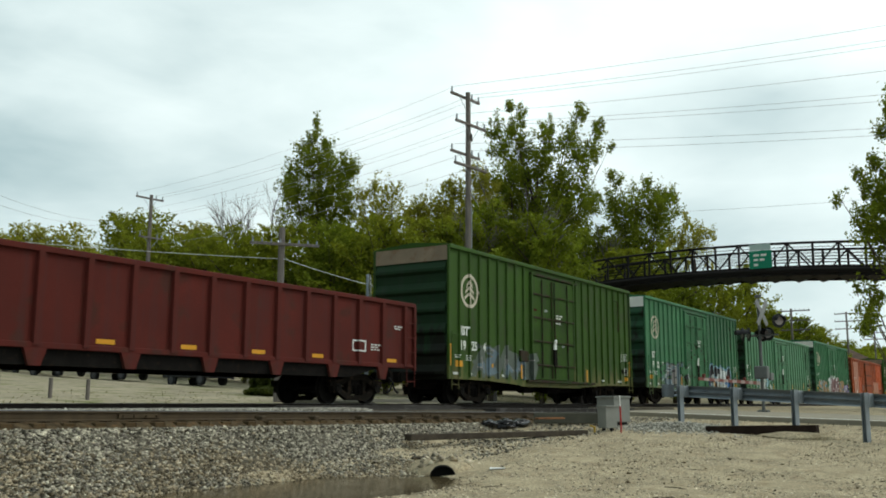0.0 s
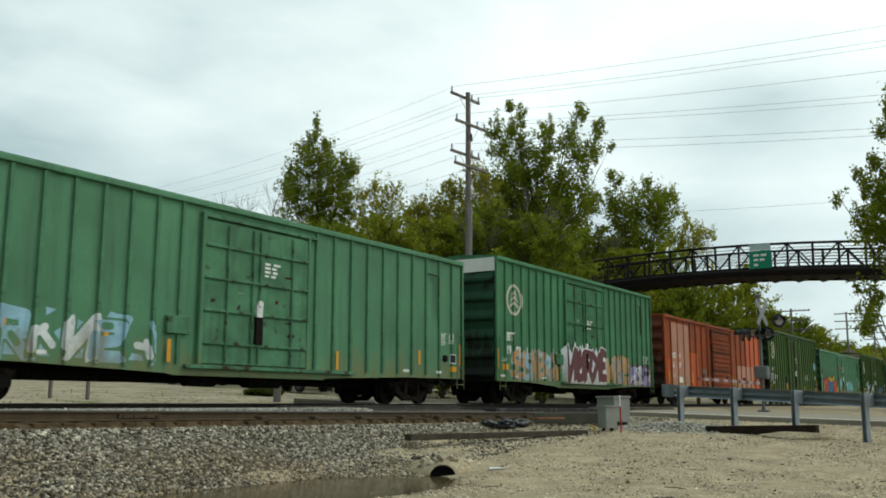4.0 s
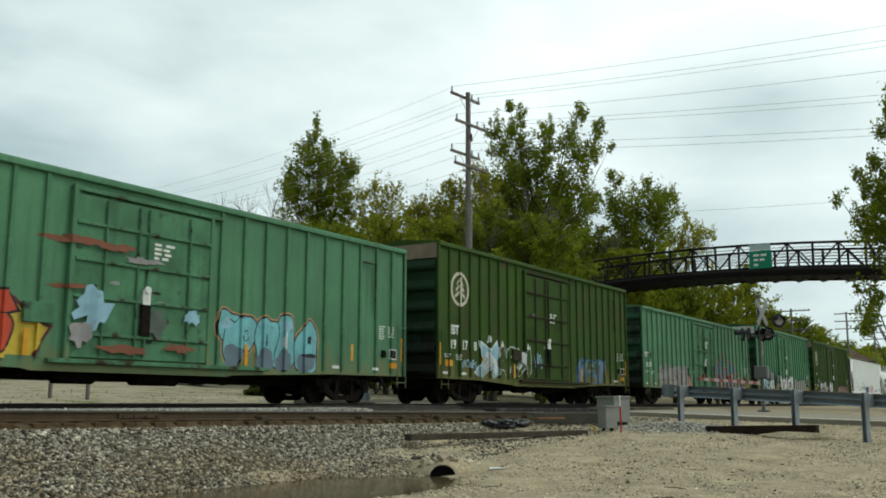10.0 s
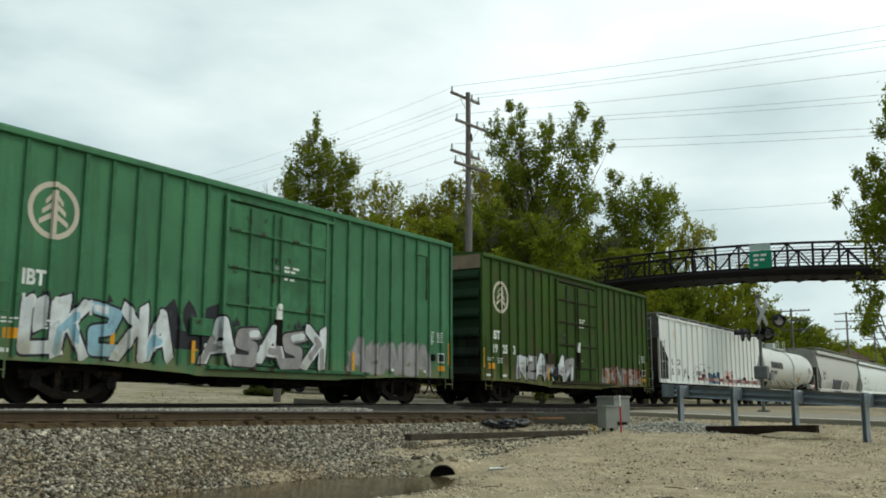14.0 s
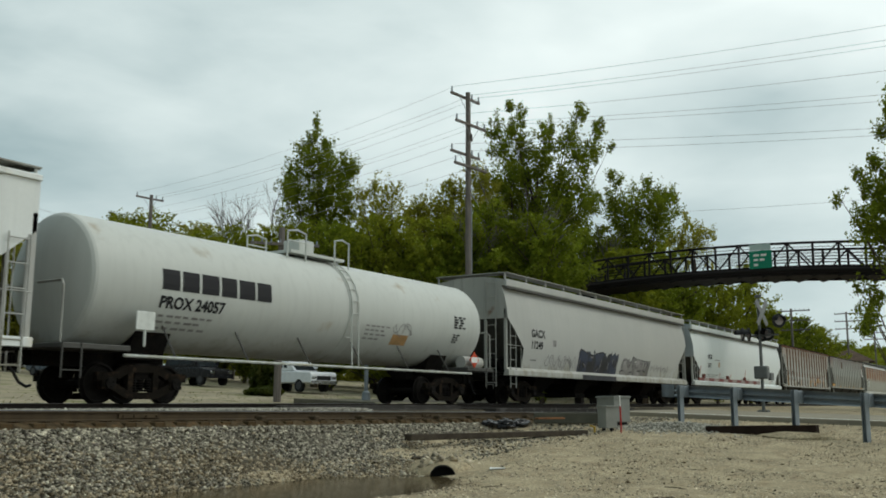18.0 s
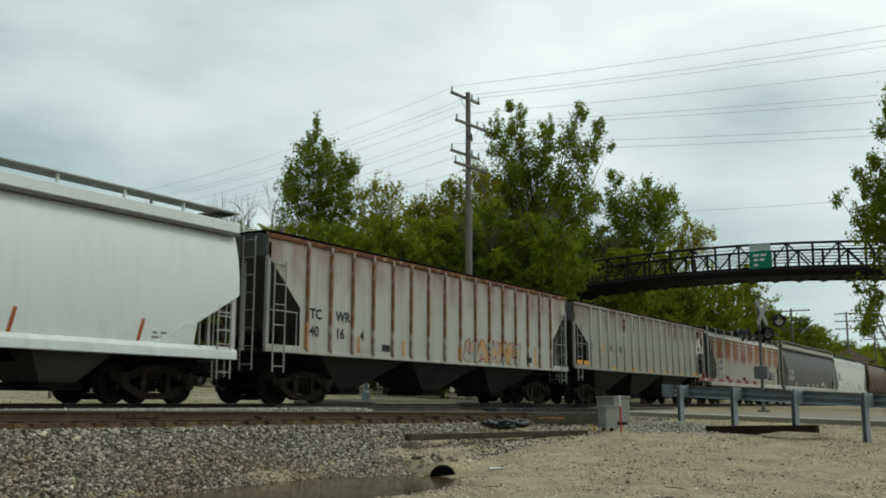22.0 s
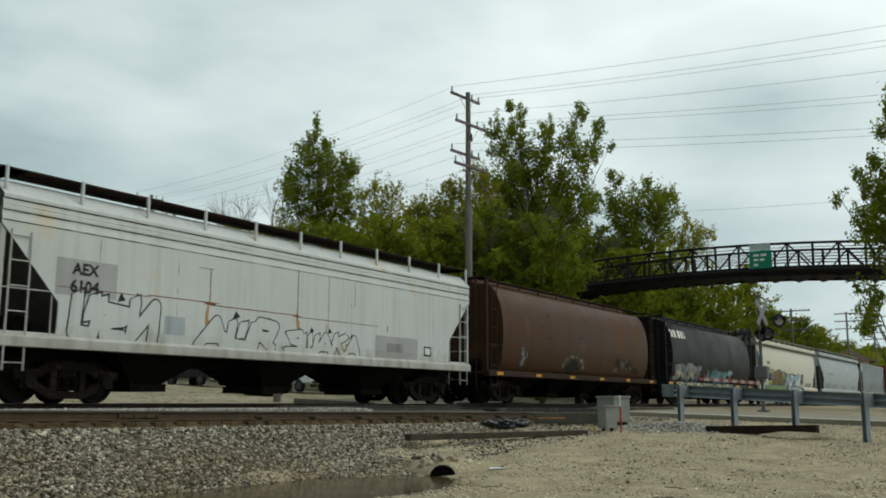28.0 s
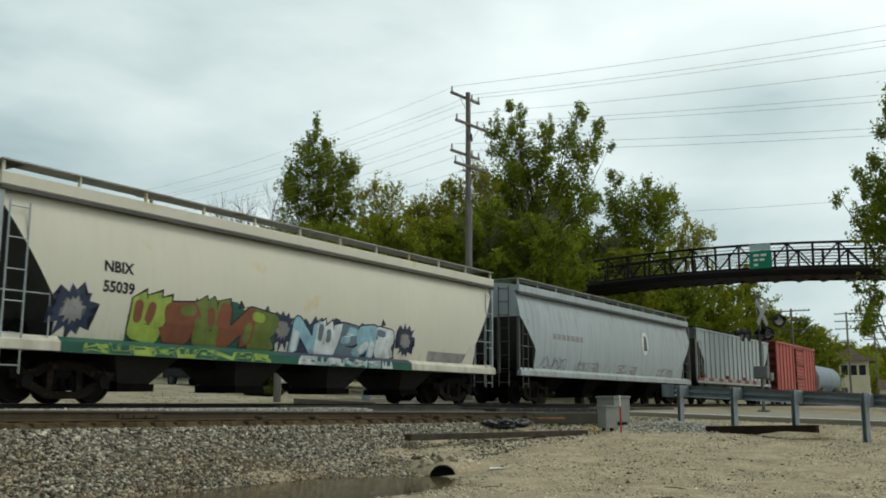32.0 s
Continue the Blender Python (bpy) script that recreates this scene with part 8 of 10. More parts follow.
        for sy in (-1, 1):
            part("end_post", soft_box(xe - 0.06, sy * 1.45 - 0.05, low + 0.1, xe + 0.06, sy * 1.45 + 0.05, za + 0.35 if style != "round" else eave, 0.01, 1), frame_paint, car)
            part("end_strut", soft_box(xe - 0.05, sy * 0.62 - 0.05, low, xe + 0.05, sy * 0.62 + 0.05, za + 0.05 if style != "round" else eave - 0.1, 0.01, 1), frame_paint, car)
        part("end_platform", boxes((min(xe, s * (half - xb)) - 0.05, -1.5, low - 0.1, max(xe, s * (half - xb)) + 0.05, 1.5, low - 0.02)), STEEL_DARK, car)
        ladder(car, s * (half - 0.45), -1.56, low - 0.55, za - 0.1, 0.42, frame_paint, "x", 6, 0.02)
        ladder(car, s * (half + 0.02), -0.9, low - 0.5, eave, 0.42, frame_paint, "y", 8, 0.02)
        part("grab_rail", path_tube([(s * (half - xb * 0.9), -1.5, low + 0.1), (s * (half - xb * 0.9), -1.5, low + 1.0), (s * (half - 0.1), -1.5, low + 1.0)], 0.018, 5), frame_paint, car)
        part("air_tank", bar((s * (half - 1.15), -0.7, low + 0.35), (s * (half - 1.15), 0.7, low + 0.35), 0.22, 12), STEEL_DARK, car)
        box_ = boxes((min(s * (half - 0.16), s * (half - 0.5)), 0.5, low + 0.3, max(s * (half - 0.16), s * (half - 0.5)), 0.9, low + 0.75))
        part("brake_gear", box_, STEEL_DARK, car)
    # roof: running boards on stands, hatch rings
    zr = eave + ((0.2 if style == "flat" else 0.27) if rail else 0.13)
    wide = 0.27 if rail else 0.16
    for sy in (-1, 1):
        if style == "ledge":
            wide = 0.42
        yy = sy * (0.99 if style == "ledge" else 1.26 if rail else 1.32 if style != "round" else 0.95)
        part("running_board", boxes((-half + 0.05, yy - wide, zr - 0.03, half - 0.05, yy + wide, zr)), walk_paint, car)
        n = int(L / 1.6)
        out = wide + 0.032 if style == "ledge" else wide - 0.1
        for k in range(n + 1):
            x = -half + 0.12 + k * (L - 0.24) / n
            part("board_stand", boxes((x - 0.025, yy + sy * out - 0.03, eave - 0.3 if style == "ledge" else eave - 0.06, x + 0.025, yy + sy * out + 0.03, zr + (0.012 if style == "ledge" else -0.032))), roof_paint, car)
    for s in (-1, 1):
        part("running_board", boxes((min(s * half, s * (half - 0.6)), -1.4, zr - 0.03, max(s * half, s * (half - 0.6)), 1.4, zr)), walk_paint, car)
    hatch = soft_box(-half + 1.0, -0.35, eave + 0.05, half - 1.0, 0.35, eave + 0.24, 0.04)
    part("hatch_trough", hatch, roof_paint, car)
    running_gear(car, half, half - 2.0)
    CARS.append(car)
    return car, face, dict(half=half, low=low, eave=eave)


def tank_car(label, left, right, paint, mid_z=2.63, r=1.45, fittings=True):
    L = right - left
    half = L / 2
    car = thing("tank_car", label, "freight car", ((left + right) / 2, TRACK_Y, RAIL_Z), group="tank cars in the train")
    prof = [(0.02, -half)] + [(r * q, -half + e) for q, e in ((0.4, 0.03), (0.68, 0.09), (0.86, 0.16), (0.945, 0.21), (0.985, 0.26), (1.0, 0.32))]
    prof += [(r, -half + 0.45), (r, -0.42), (r + 0.004, 0.0), (r, 0.42), (r, half - 0.45)]
    prof += [(r * q, half - e) for q, e in ((1.0, 0.32), (0.985, 0.26), (0.945, 0.21), (0.86, 0.16), (0.68, 0.09), (0.4, 0.03))] + [(0.02, half)]
    bm = lathe(prof, "x", 56)
    for v in bm.verts:
        v.co.z += mid_z
    shell = part("shell", bm, paint, car, smooth=True)
    shell.data.set_sharp_from_angle(angle=radians(17))
    band = lathe([(r + 0.012, 0.55), (r + 0.018, 0.58), (r + 0.018, 0.92), (r + 0.012, 0.95)], "x", 56)
    for v in band.verts:
        v.co.z += mid_z
    part("shell_band", band, paint, car, smooth=True)
    for s in (-1, 1):
        part("stub_sill", boxes((min(s * (half + 0.3), s * (half - 3.1)), -0.3, 0.78, max(s * (half + 0.3), s * (half - 3.1)), 0.3, 1.12)), STEEL_DARK, car)
        sad = frustum(bmesh.new(), s * (half - 2.2), 0.95, mid_z - 0.7, 0.5, 1.15, 0.5, 0.7)
        part("saddle", sad, STEEL_DARK, car)
        part("end_platform", soft_box(min(s * (half + 0.5), s * (half - 1.2)), -1.5, 1.08, max(s * (half + 0.5), s * (half - 1.2)), 1.5, 1.2, 0.02, 1), GREY_SHADE, car)
        for sy in (-1, 1):
            hr = path_tube([(s * (half + 0.45), sy * 1.4, 1.2), (s * (half + 0.45), sy * 1.4, 2.35), (s * (half + 0.42), sy * 1.3, 2.45), (s * (half + 0.42), sy * 0.5, 2.45)], 0.028, 6)
            part("end_handrail", hr, GREY_CAR, car)
        ladder(car, s * (half + 0.25), -1.52, 0.5, 1.2, 0.45, GREY_SHADE, "x", 2, 0.02)
    # side hand rail with its brackets
    part("side_rail", bar((-half + 1.0, -1.52, 0.99), (half - 1.0, -1.52, 0.99), 0.035, 8), WHITE_CAR, car)
    for k in range(6):
        x = -half + 2.4 + k * (L - 4.8) / 5
        part("rail_bracket", bar((x, -1.52, 0.99), (x - 0.08, -1.12, 1.72), 0.022, 5), GREY_SHADE, car)
    if fittings:
        # dome platform, its railings and the ladder
        zt = mid_z + r
        part("top_platform", boxes((-1.15, -0.75, zt - 0.02, 1.15, 0.75, zt + 0.06)), paint, car)
        part("valve_housing", soft_box(-0.32, -0.3, zt + 0.05, 0.32, 0.3, zt + 0.5, 0.03), paint, car)
        for x0, x1 in ((-1.3, -0.55), (0.7, 1.35)):
            for y in (-0.75, 0.75):
                part("platform_rail", path_tube([(x0, y, zt - 0.2), (x0, y, zt + 0.55), ((x0 + x1) / 2, y, zt + 0.62), (x1, y, zt + 0.55), (x1, y, zt - 0.2)], 0.028, 6), paint, car)
        for y in (-0.75, 0.75):
            part("platform_rail", bar((-1.3, y, zt + 0.3), (-0.5, y, zt + 0.3), 0.02, 5), paint, car)
        arc = [(math.pi * 0.5 - k * 0.22) for k in range(9)]
        for dx in (0.62, 0.92):
            part("ladder_rail", path_tube([(dx, -(r + 0.06) * math.cos(a), mid_z + (r + 0.06) * math.sin(a)) for a in arc] + [(dx, -1.52, 1.0)], 0.022, 5), paint, car)
        for k in range(9):
            a = math.pi * 0.42 - k * 0.235
            part("rung", bar((0.62, -(r + 0.06) * math.cos(a), mid_z + (r + 0.06) * math.sin(a)), (0.92, -(r + 0.06) * math.cos(a), mid_z + (r + 0.06) * math.sin(a)), 0.016, 5), paint, car)
    zz = [mid_z - r * 0.9 + k * r * 0.15 for k in range(13)]
    face = Side(-r, curve=lambda z: -math.sqrt(max(0.01, (r + 0.004) ** 2 - (z - mid_z) ** 2)), zs=zz)
    running_gear(car, half + 0.45, half - 1.9)
    CARS.append(car)
    return car, face, dict(half=half)


def gondola(left, right):
    L = right - left
    half = L / 2
    car = thing("gondola_car", "dark oxide-red steel gondola car with upright side posts", "freight car", ((left + right) / 2, TRACK_Y, RAIL_Z), group="gondolas in the train")
    W, top, low = 1.55, 2.93, 1.1
    part("side_wall", boxes((-half + 0.06, -W + 0.06, low, half - 0.06, -W + 0.1, top)), OXIDE, car)
    part("side_wall", boxes((-half + 0.06, W - 0.1, low, half - 0.06, W - 0.06, top)), OXIDE, car)
    part("floor", boxes((-half + 0.1, -W + 0.1, low - 0.05, half - 0.1, W - 0.1, low + 0.05)), STEEL_DARK, car)
    for s in (-1, 1):
        part("end_wall", boxes((s * half - (0.06 if s > 0 else 0), -W + 0.1, low, s * half + (0 if s > 0 else 0.06), W - 0.1, top)), OXIDE, car)
        for sy in (-1, 1):
            part("corner_post", soft_box(s * half - (0.12 if s > 0 else -0.0), sy * (W - 0.03) - 0.06, low - 0.12, s * half + (0 if s > 0 else 0.12), sy * (W - 0.03) + 0.06, top, 0.012, 1), OXIDE, car)
        ladder(car, s * (half - 0.3), -W - 0.03, 0.5, 2.5, 0.42, OXIDE, "x", 5, 0.016)
    for s in (-1, 1):
        part("top_chord", soft_box(-half, min(s * (W - 0.12), s * (W + 0.02)), top - 0.03, half, max(s * (W - 0.12), s * (W + 0.02)), top + 0.1, 0.015, 1), OXIDE, car)
        part("bottom_chord", soft_box(-half, min(s * (W - 0.08), s * W), low - 0.06, half, max(s * (W - 0.08), s * W), low + 0.06, 0.012, 1), OXIDE, car)
        prof = [(-half + 1.6, low - 0.05), (-half + 3.1, 0.72), (half - 3.1, 0.72), (half - 1.6, low - 0.05)]
        part("side_girder", prism(prof, s * (W - 0.1), s * (W - 0.14)), STEEL_DARK, car)
    post = rib_profile_mesh(top - low, 0.17, 0.09, OXIDE)
    foot = shape(prism([(-0.25, 0.0), (0.25, 0.0), (0.13, -0.34), (-0.13, -0.34)], -0.05, 0.03), "post_foot", OXIDE)
    xs = [-half + 0.55 + k * (L - 1.1) / 14 for k in range(15)]
    for x in xs:
        for s in (-1, 1):
            placed("side_post", post, car, x, s * (W - 0.06), low, 0 if s < 0 else 180)
    for x in xs[1:-1:2]:
        placed("post_foot", foot, car, x, -W + 0.05, low - 0.05)
    face = Side(-W + 0.06, xs, 0.17, 0.09)
    for k in (2, 5, 7, 9, 11, 14):
        x = xs[k] - 0.55
        plate(car, face, x - 0.3, low + 0.1, x + 0.16, low + 0.2, YELLOW, "reflector")
    bx = half - 3.05
    for a, b, c, d in ((0, 0, 0.62, 0.04), (0, 0.28, 0.62, 0.32), (0, 0, 0.05, 0.32), (0.57, 0, 0.62, 0.32)):
        plate(car, face, bx + a, low + 0.35 + b, bx + c, low + 0.35 + d, STENCIL, "marking")
    small_print(car, face, bx + 0.85, low + 0.55, 0.5, 3)
    small_print(car, face, bx + 2.0, low + 1.15, 0.45, 2)
    running_gear(car, half, half - 2.3)
    CARS.append(car)


# ---- the train, car by car ----


def ibt_box(left, right, number, paint, end, eave, panel=None, logo=True, label="", big=False):
    L = right - left
    car, face, d = boxcar(label, left, right, paint, end, eave, 0.78, 10 if big else 8, 0.496 if big else 0.485, 3.65, panel)
    CARS.append(car)
    h = -d["half"]
    if logo:
        round_logo(car, face, h + 1.40, 3.76, 0.58, EMBLEM)
    else:
        plate(car, face, h + 0.92, 2.2, h + 1.3, 2.5, GREEN_DARK, "painted_out_patch")
    size, slim = (0.31, 0.86) if big else (0.41, 0.9)
    letter(car, face, "IBT", h + (0.34 if big else 0.8), 2.26, size, narrow=slim)
    for x, digits in ((0.34, number[:3]), (0.92, number[3:])) if big else ((0.79, number[:2]), (1.52, number[2:4]), (2.3, number[4:])):
        letter(car, face, digits, h + x, 1.78, size, narrow=slim)
    small_print(car, face, h + 0.45, 1.56, 0.34, 2)
    small_print(car, face, h + 1.15, 1.56, 0.34, 3)
    small_print(car, face, d["half"] - 1.3, 2.2, 0.32, 6)
    small_print(car, face, d["half"] - 0.85, 2.2, 0.3, 5)
    for x in (h + 0.14, d["half"] - 0.2):
        plate(car, face, x, d["sill"] + 0.45, x + 0.1, d["sill"] + 1.15, YELLOW, "reflector")
    for x in (h + 2.9, h + 5.2, d["half"] - 2.6):
        plate(car, face, x, d["sill"] + 0.4, x + 0.11, d["sill"] + 0.85, YELLOW, "reflector")
    plate(car, face, h + 0.5, d["sill"] + 0.42, h + 0.95, d["sill"] + 0.62, YELLOW if not big else paint, "reflector")
    plate(car, face, d["half"] - 0.78, d["sill"] + 0.5, d["half"] - 0.4, d["sill"] + 0.8, STENCIL, "routing_board")
    plate(car, face, d["half"] - 0.75, d["sill"] + 0.53, d["half"] - 0.43, d["sill"] + 0.77, STENCIL_BLACK, "routing_board", 0.009)
    plate(car, face, d["half"] - 0.78, d["sill"] + 0.24, d["half"] - 0.36, d["sill"] + 0.4, YELLOW, "marking")
    part("latch_hook", soft_box(d["half"] - 1.2, -1.56, d["sill"] + 0.55, d["half"] - 1.0, -1.48, d["sill"] + 0.75, 0.02, 1), STEEL_DARK, car)
    for x in (h + 0.35, h + 1.5, h + 3.6, d["half"] - 3.4, d["half"] - 1.6):
        plate(car, face, x, d["sill"] + 0.16, x + 0.3, d["sill"] + 0.24, STENCIL, "small_print")
    # route board holder and the latch arm beside the door
    part("route_board", soft_box(d["da"] - 1.0, -1.58, d["sill"] + 0.75, d["da"] - 0.35, -1.5, d["sill"] + 1.15, 0.01, 1), grimed_or_shaded(paint, 0.62 if PAINT_COLOR[paint.name][1] < 0.1 else 0.12), car)
    # Dark greased paint on the arm stands in for its shadow.
    part("latch_arm", path_tube([(d["half"] - 2.2, -1.58, d["eave"] - 0.62), (d["half"] - 1.6, -1.58, d["eave"] - 0.64), (d["half"] - 1.6, -1.58, d["eave"] - 2.0)], 0.03, 5), grimed_or_shaded(paint), car)
    return car, face, d


gondola(7.0, 23.78)
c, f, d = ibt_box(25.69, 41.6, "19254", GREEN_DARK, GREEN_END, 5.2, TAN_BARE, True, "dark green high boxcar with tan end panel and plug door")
graffiti(c, f, -6.2, -1.9, 0.86, 1.95, (S_GHOST, S_STEEL, S_GHOST), S_GHOST, 1, 6, None, S_SMOKE)
c, f, d = ibt_box(43.6, 59.6, "19027", GREEN_MID, GREEN_SOOT_SHADE, 5.22, PALE_BARE, True, "bright green high boxcar with white end panel and round emblem")
graffiti(c, f, -6.0, -1.8, 0.86, 2.1, (GREEN_MID, S_STEEL, S_GREY, S_STEEL), S_BLACK, 2, 5, None, S_WHITE)
bubbles(c, f, 1.75, 6.6, 0.76, 2.1, ((0.0, 0.0, 0.36, 0.5, S_BLACK), (0.08, 0.4, 0.26, 1.0, S_BLACK), (0.27, 0.62, 0.48, 0.97, S_BLACK), (0.36, 0.0, 0.5, 0.72, S_WHITE), (0.48, 0.0, 0.62, 0.95, S_WHITE), (0.6, 0.0, 0.78, 0.93, S_WHITE), (0.76, 0.2, 0.96, 0.92, S_BLACK), (0.84, 0.0, 1.02, 0.38, S_BLACK)),
        ((S_BLUE, 0.17), (S_SKY, 0.13), (S_BLACK, 0.04)), 3,
        ((0.16, 0.46, 0.24, 0.72, S_WHITE), (0.13, 0.14, 0.27, 0.34, S_SKY), (0.17, 0.18, 0.27, 0.36, S_WHITE), (0.31, 0.3, 0.4, 0.6, S_SKY), (0.5, 0.22, 0.55, 0.52, S_BLUE), (0.6, 0.2, 0.655, 0.5, S_BLACK), (0.61, 0.2, 0.65, 0.4, S_BLUE), (0.7, 0.25, 0.74, 0.5, S_BLUE), (0.78, 0.14, 0.87, 0.44, S_BLUE), (0.82, 0.4, 0.93, 0.55, S_WHITE), (0.85, 0.12, 0.97, 0.17, S_WHITE), (0.37, -0.02, 0.78, 0.07, S_WHITE)), 0.0)
c, f, d = ibt_box(61.5, 80.83, "19538", GREEN_PALE, GREEN_SOOT_SHADE, 4.66, None, False, "long sea-green boxcar with a plug door and pale blue graffiti", True)
graffiti(c, f, -6.9, -3.2, 0.8, 1.85, (S_SKY, GREEN_PALE, S_WHITE), GREEN_PALE, 4, 5, S_SKY)
c, f, d = ibt_box(83.07, 98.6, "19081", GREEN_MID, GREEN_SOOT_SHADE, 5.22, PALE_BARE, True, "bright green high boxcar with maroon and tan graffiti")
graffiti(c, f, -6.6, -2.9, 0.84, 2.0, (S_TAN, S_TAN, S_SKY), S_SMOKE, 5, 7)
graffiti(c, f, -2.2, 1.95, 0.8, 2.3, (S_MAROON, S_MAROON), S_WHITE, 6, 5, S_WHITE, None, 0.0, 1.25)
graffiti(c, f, 2.15, 4.7, 0.84, 2.05, (S_TAN, S_SMOKE, S_TAN), S_TAN, 7, 3, None, None, 0.0, 1.1)
graffiti(c, f, 4.95, 7.6, 0.84, 1.75, (S_LILAC, S_WHITE, S_LILAC), S_MAROON, 8, 4, S_LILAC, S_WHITE)


def orange_box():
    left, right = 100.44, 120.0
    car, face, d = boxcar("faded orange boxcar with pink repainted panels and sliding door", left, right, ORANGE, ORANGE_END, 4.5, 0.78, 7, 0.498, 3.5, None, "sliding")
    CARS.append(car)
    h = -d["half"]
    plate(car, face, h + 1.05, 0.95, h + 4.0, 4.2, ORANGE_PINK, "repainted_panel", 0.004)
    plate(car, face, h + 4.1, 0.95, h + 5.5, 2.75, ORANGE_NEW, "repainted_panel", 0.004)
    plate(car, face, h + 0.12, 0.95, h + 1.0, 2.3, ORANGE_NEW, "repainted_panel", 0.004)
    plate(car, face, h + 15.4, 1.0, h + 19.4, 4.3, ORANGE_NEW, "repainted_panel", 0.004)
    plate(car, face, h + 13.2, 1.0, h + 17.0, 2.35, ORANGE_PINK, "repainted_panel", 0.0055)
    letter(car, face, "MD", h + 1.2, 2.36, 0.42)
    letter(car, face, "W", h + 2.2, 2.36, 0.36)
    letter(car, face, "61", h + 1.2, 1.86, 0.42)
    letter(car, face, "39", h + 2.15, 1.86, 0.42)
    small_print(car, face, h + 1.3, 1.45, 0.4, 2)
    plate(car, face, h + 2.1, 1.1, h + 2.8, 1.4, PALE_BARE, "paint_patch", 0.0075)
    for x in (h + 0.7, h + 4.4, h + 7.2, h + 12.2):
        plate(car, face, x, 1.1, x + 0.12, 1.65, YELLOW, "reflector", 0.0075)
    plate(car, face, h + 6.0, 1.3, h + 7.1, 1.95, S_BROWN, "paint_patch")
    for x in (h + 17.4, h + 18.3):
        plate(car, face, x, 1.2, x + 0.5, 1.6, ORANGE_END, "routing_board", 0.0075)
    for k in range(5):
        part("roof_vent", soft_box(h + 2 + k * 3.6, -0.9, 4.62, h + 3.2 + k * 3.6, 0.9, 4.74, 0.03), ORANGE_END, car)


orange_box()
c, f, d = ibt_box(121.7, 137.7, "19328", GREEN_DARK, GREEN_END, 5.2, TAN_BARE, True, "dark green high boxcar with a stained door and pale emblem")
tag_strokes(c, f, 3.2, 4.9, 1.75, 2.35, S_SMOKE, 9, 4, 0.035)
plate(c, f, 6.9, 2.75, 7.6, 3.3, S_SKY, "graffiti")
c, f, d = ibt_box(139.51, 159.05, "19525", GREEN_PALE, GREEN_SOOT_SHADE, 4.62, None, False, "long sea-green boxcar with red, blue and yellow graffiti", True)
plate(c, f, -9.2, 2.62, -8.7, 3.05, S_MAROON, "graffiti")
patch(c, f, [(-8.90, 0.82), (-8.90, 1.5), (-8.60, 1.45), (-8.23, 1.75), (-7.35, 2.3), (-6.38, 2.15), (-6.16, 2.5), (-5.79, 2.4), (-5.13, 2.3), (-4.53, 2.38), (-4.09, 2.55), (-3.65, 2.2), (-3.05, 2.0), (-2.54, 1.6), (-2.20, 1.5), (-2.39, 1.2), (-2.61, 0.82)], S_MAROON, "graffiti", 0.003)
patch(c, f, [(-8.83, 0.83), (-8.83, 1.4), (-8.16, 1.7), (-7.35, 2.2), (-6.38, 2.05), (-6.16, 2.42), (-5.79, 2.32), (-5.13, 2.2), (-4.53, 2.3), (-4.09, 2.45), (-3.65, 2.1), (-3.05, 1.9), (-2.61, 1.55), (-2.31, 1.45), (-2.68, 0.83)], S_YELLOW, "graffiti", 0.0035)
graffiti(c, f, -7.12, -4.16, 0.84, 2.05, (S_BLUE, S_TEAL, S_BLUE), S_BLACK, 11, 3, S_BLUE, None, 0.0, 1.1, 0.03)
graffiti(c, f, -8.46, -6.83, 0.84, 2.25, (S_RED,), S_BLACK, 12, 1, None, S_WHITE, 0.1, 0.95, 0.05, forms=(4,))
graffiti(c, f, -4.46, -3.05, 0.84, 2.2, (S_RED,), S_BLACK, 10, 1, None, S_WHITE, -0.1, 0.95, 0.05, forms=(4,))
bubbles(c, f, 2.0, 5.75, 0.8, 2.15, ((0.0, 0.55, 0.2, 1.0, S_AQUA), (0.08, 0.0, 0.24, 0.9, S_AQUA), (0.2, 0.35, 0.36, 0.96, S_AQUA), (0.36, 0.0, 0.56, 0.98, S_AQUA), (0.54, 0.0, 0.74, 1.02, S_AQUA), (0.75, 0.0, 0.98, 0.92, S_AQUA)),
        ((S_TAN, 0.085), (S_BLACK, 0.045)), 13,
        ((0.09, 0.0, 0.23, 0.45, S_STEEL), (0.38, 0.0, 0.54, 0.4, S_STEEL), (0.56, 0.0, 0.72, 0.38, S_STEEL), (0.77, 0.0, 0.96, 0.34, S_STEEL), (0.23, 0.5, 0.29, 0.7, S_BLACK), (0.24, 0.52, 0.285, 0.68, S_AQUA), (0.44, 0.42, 0.47, 0.68, S_BLACK), (0.62, 0.4, 0.66, 0.75, S_WHITE), (0.83, 0.28, 0.97, 0.36, S_BLACK), (0.86, 0.55, 0.91, 0.7, S_BLACK), (0.05, 0.7, 0.13, 0.9, S_SKY), (0.6, 0.75, 0.7, 0.95, S_SKY)), 0.08)
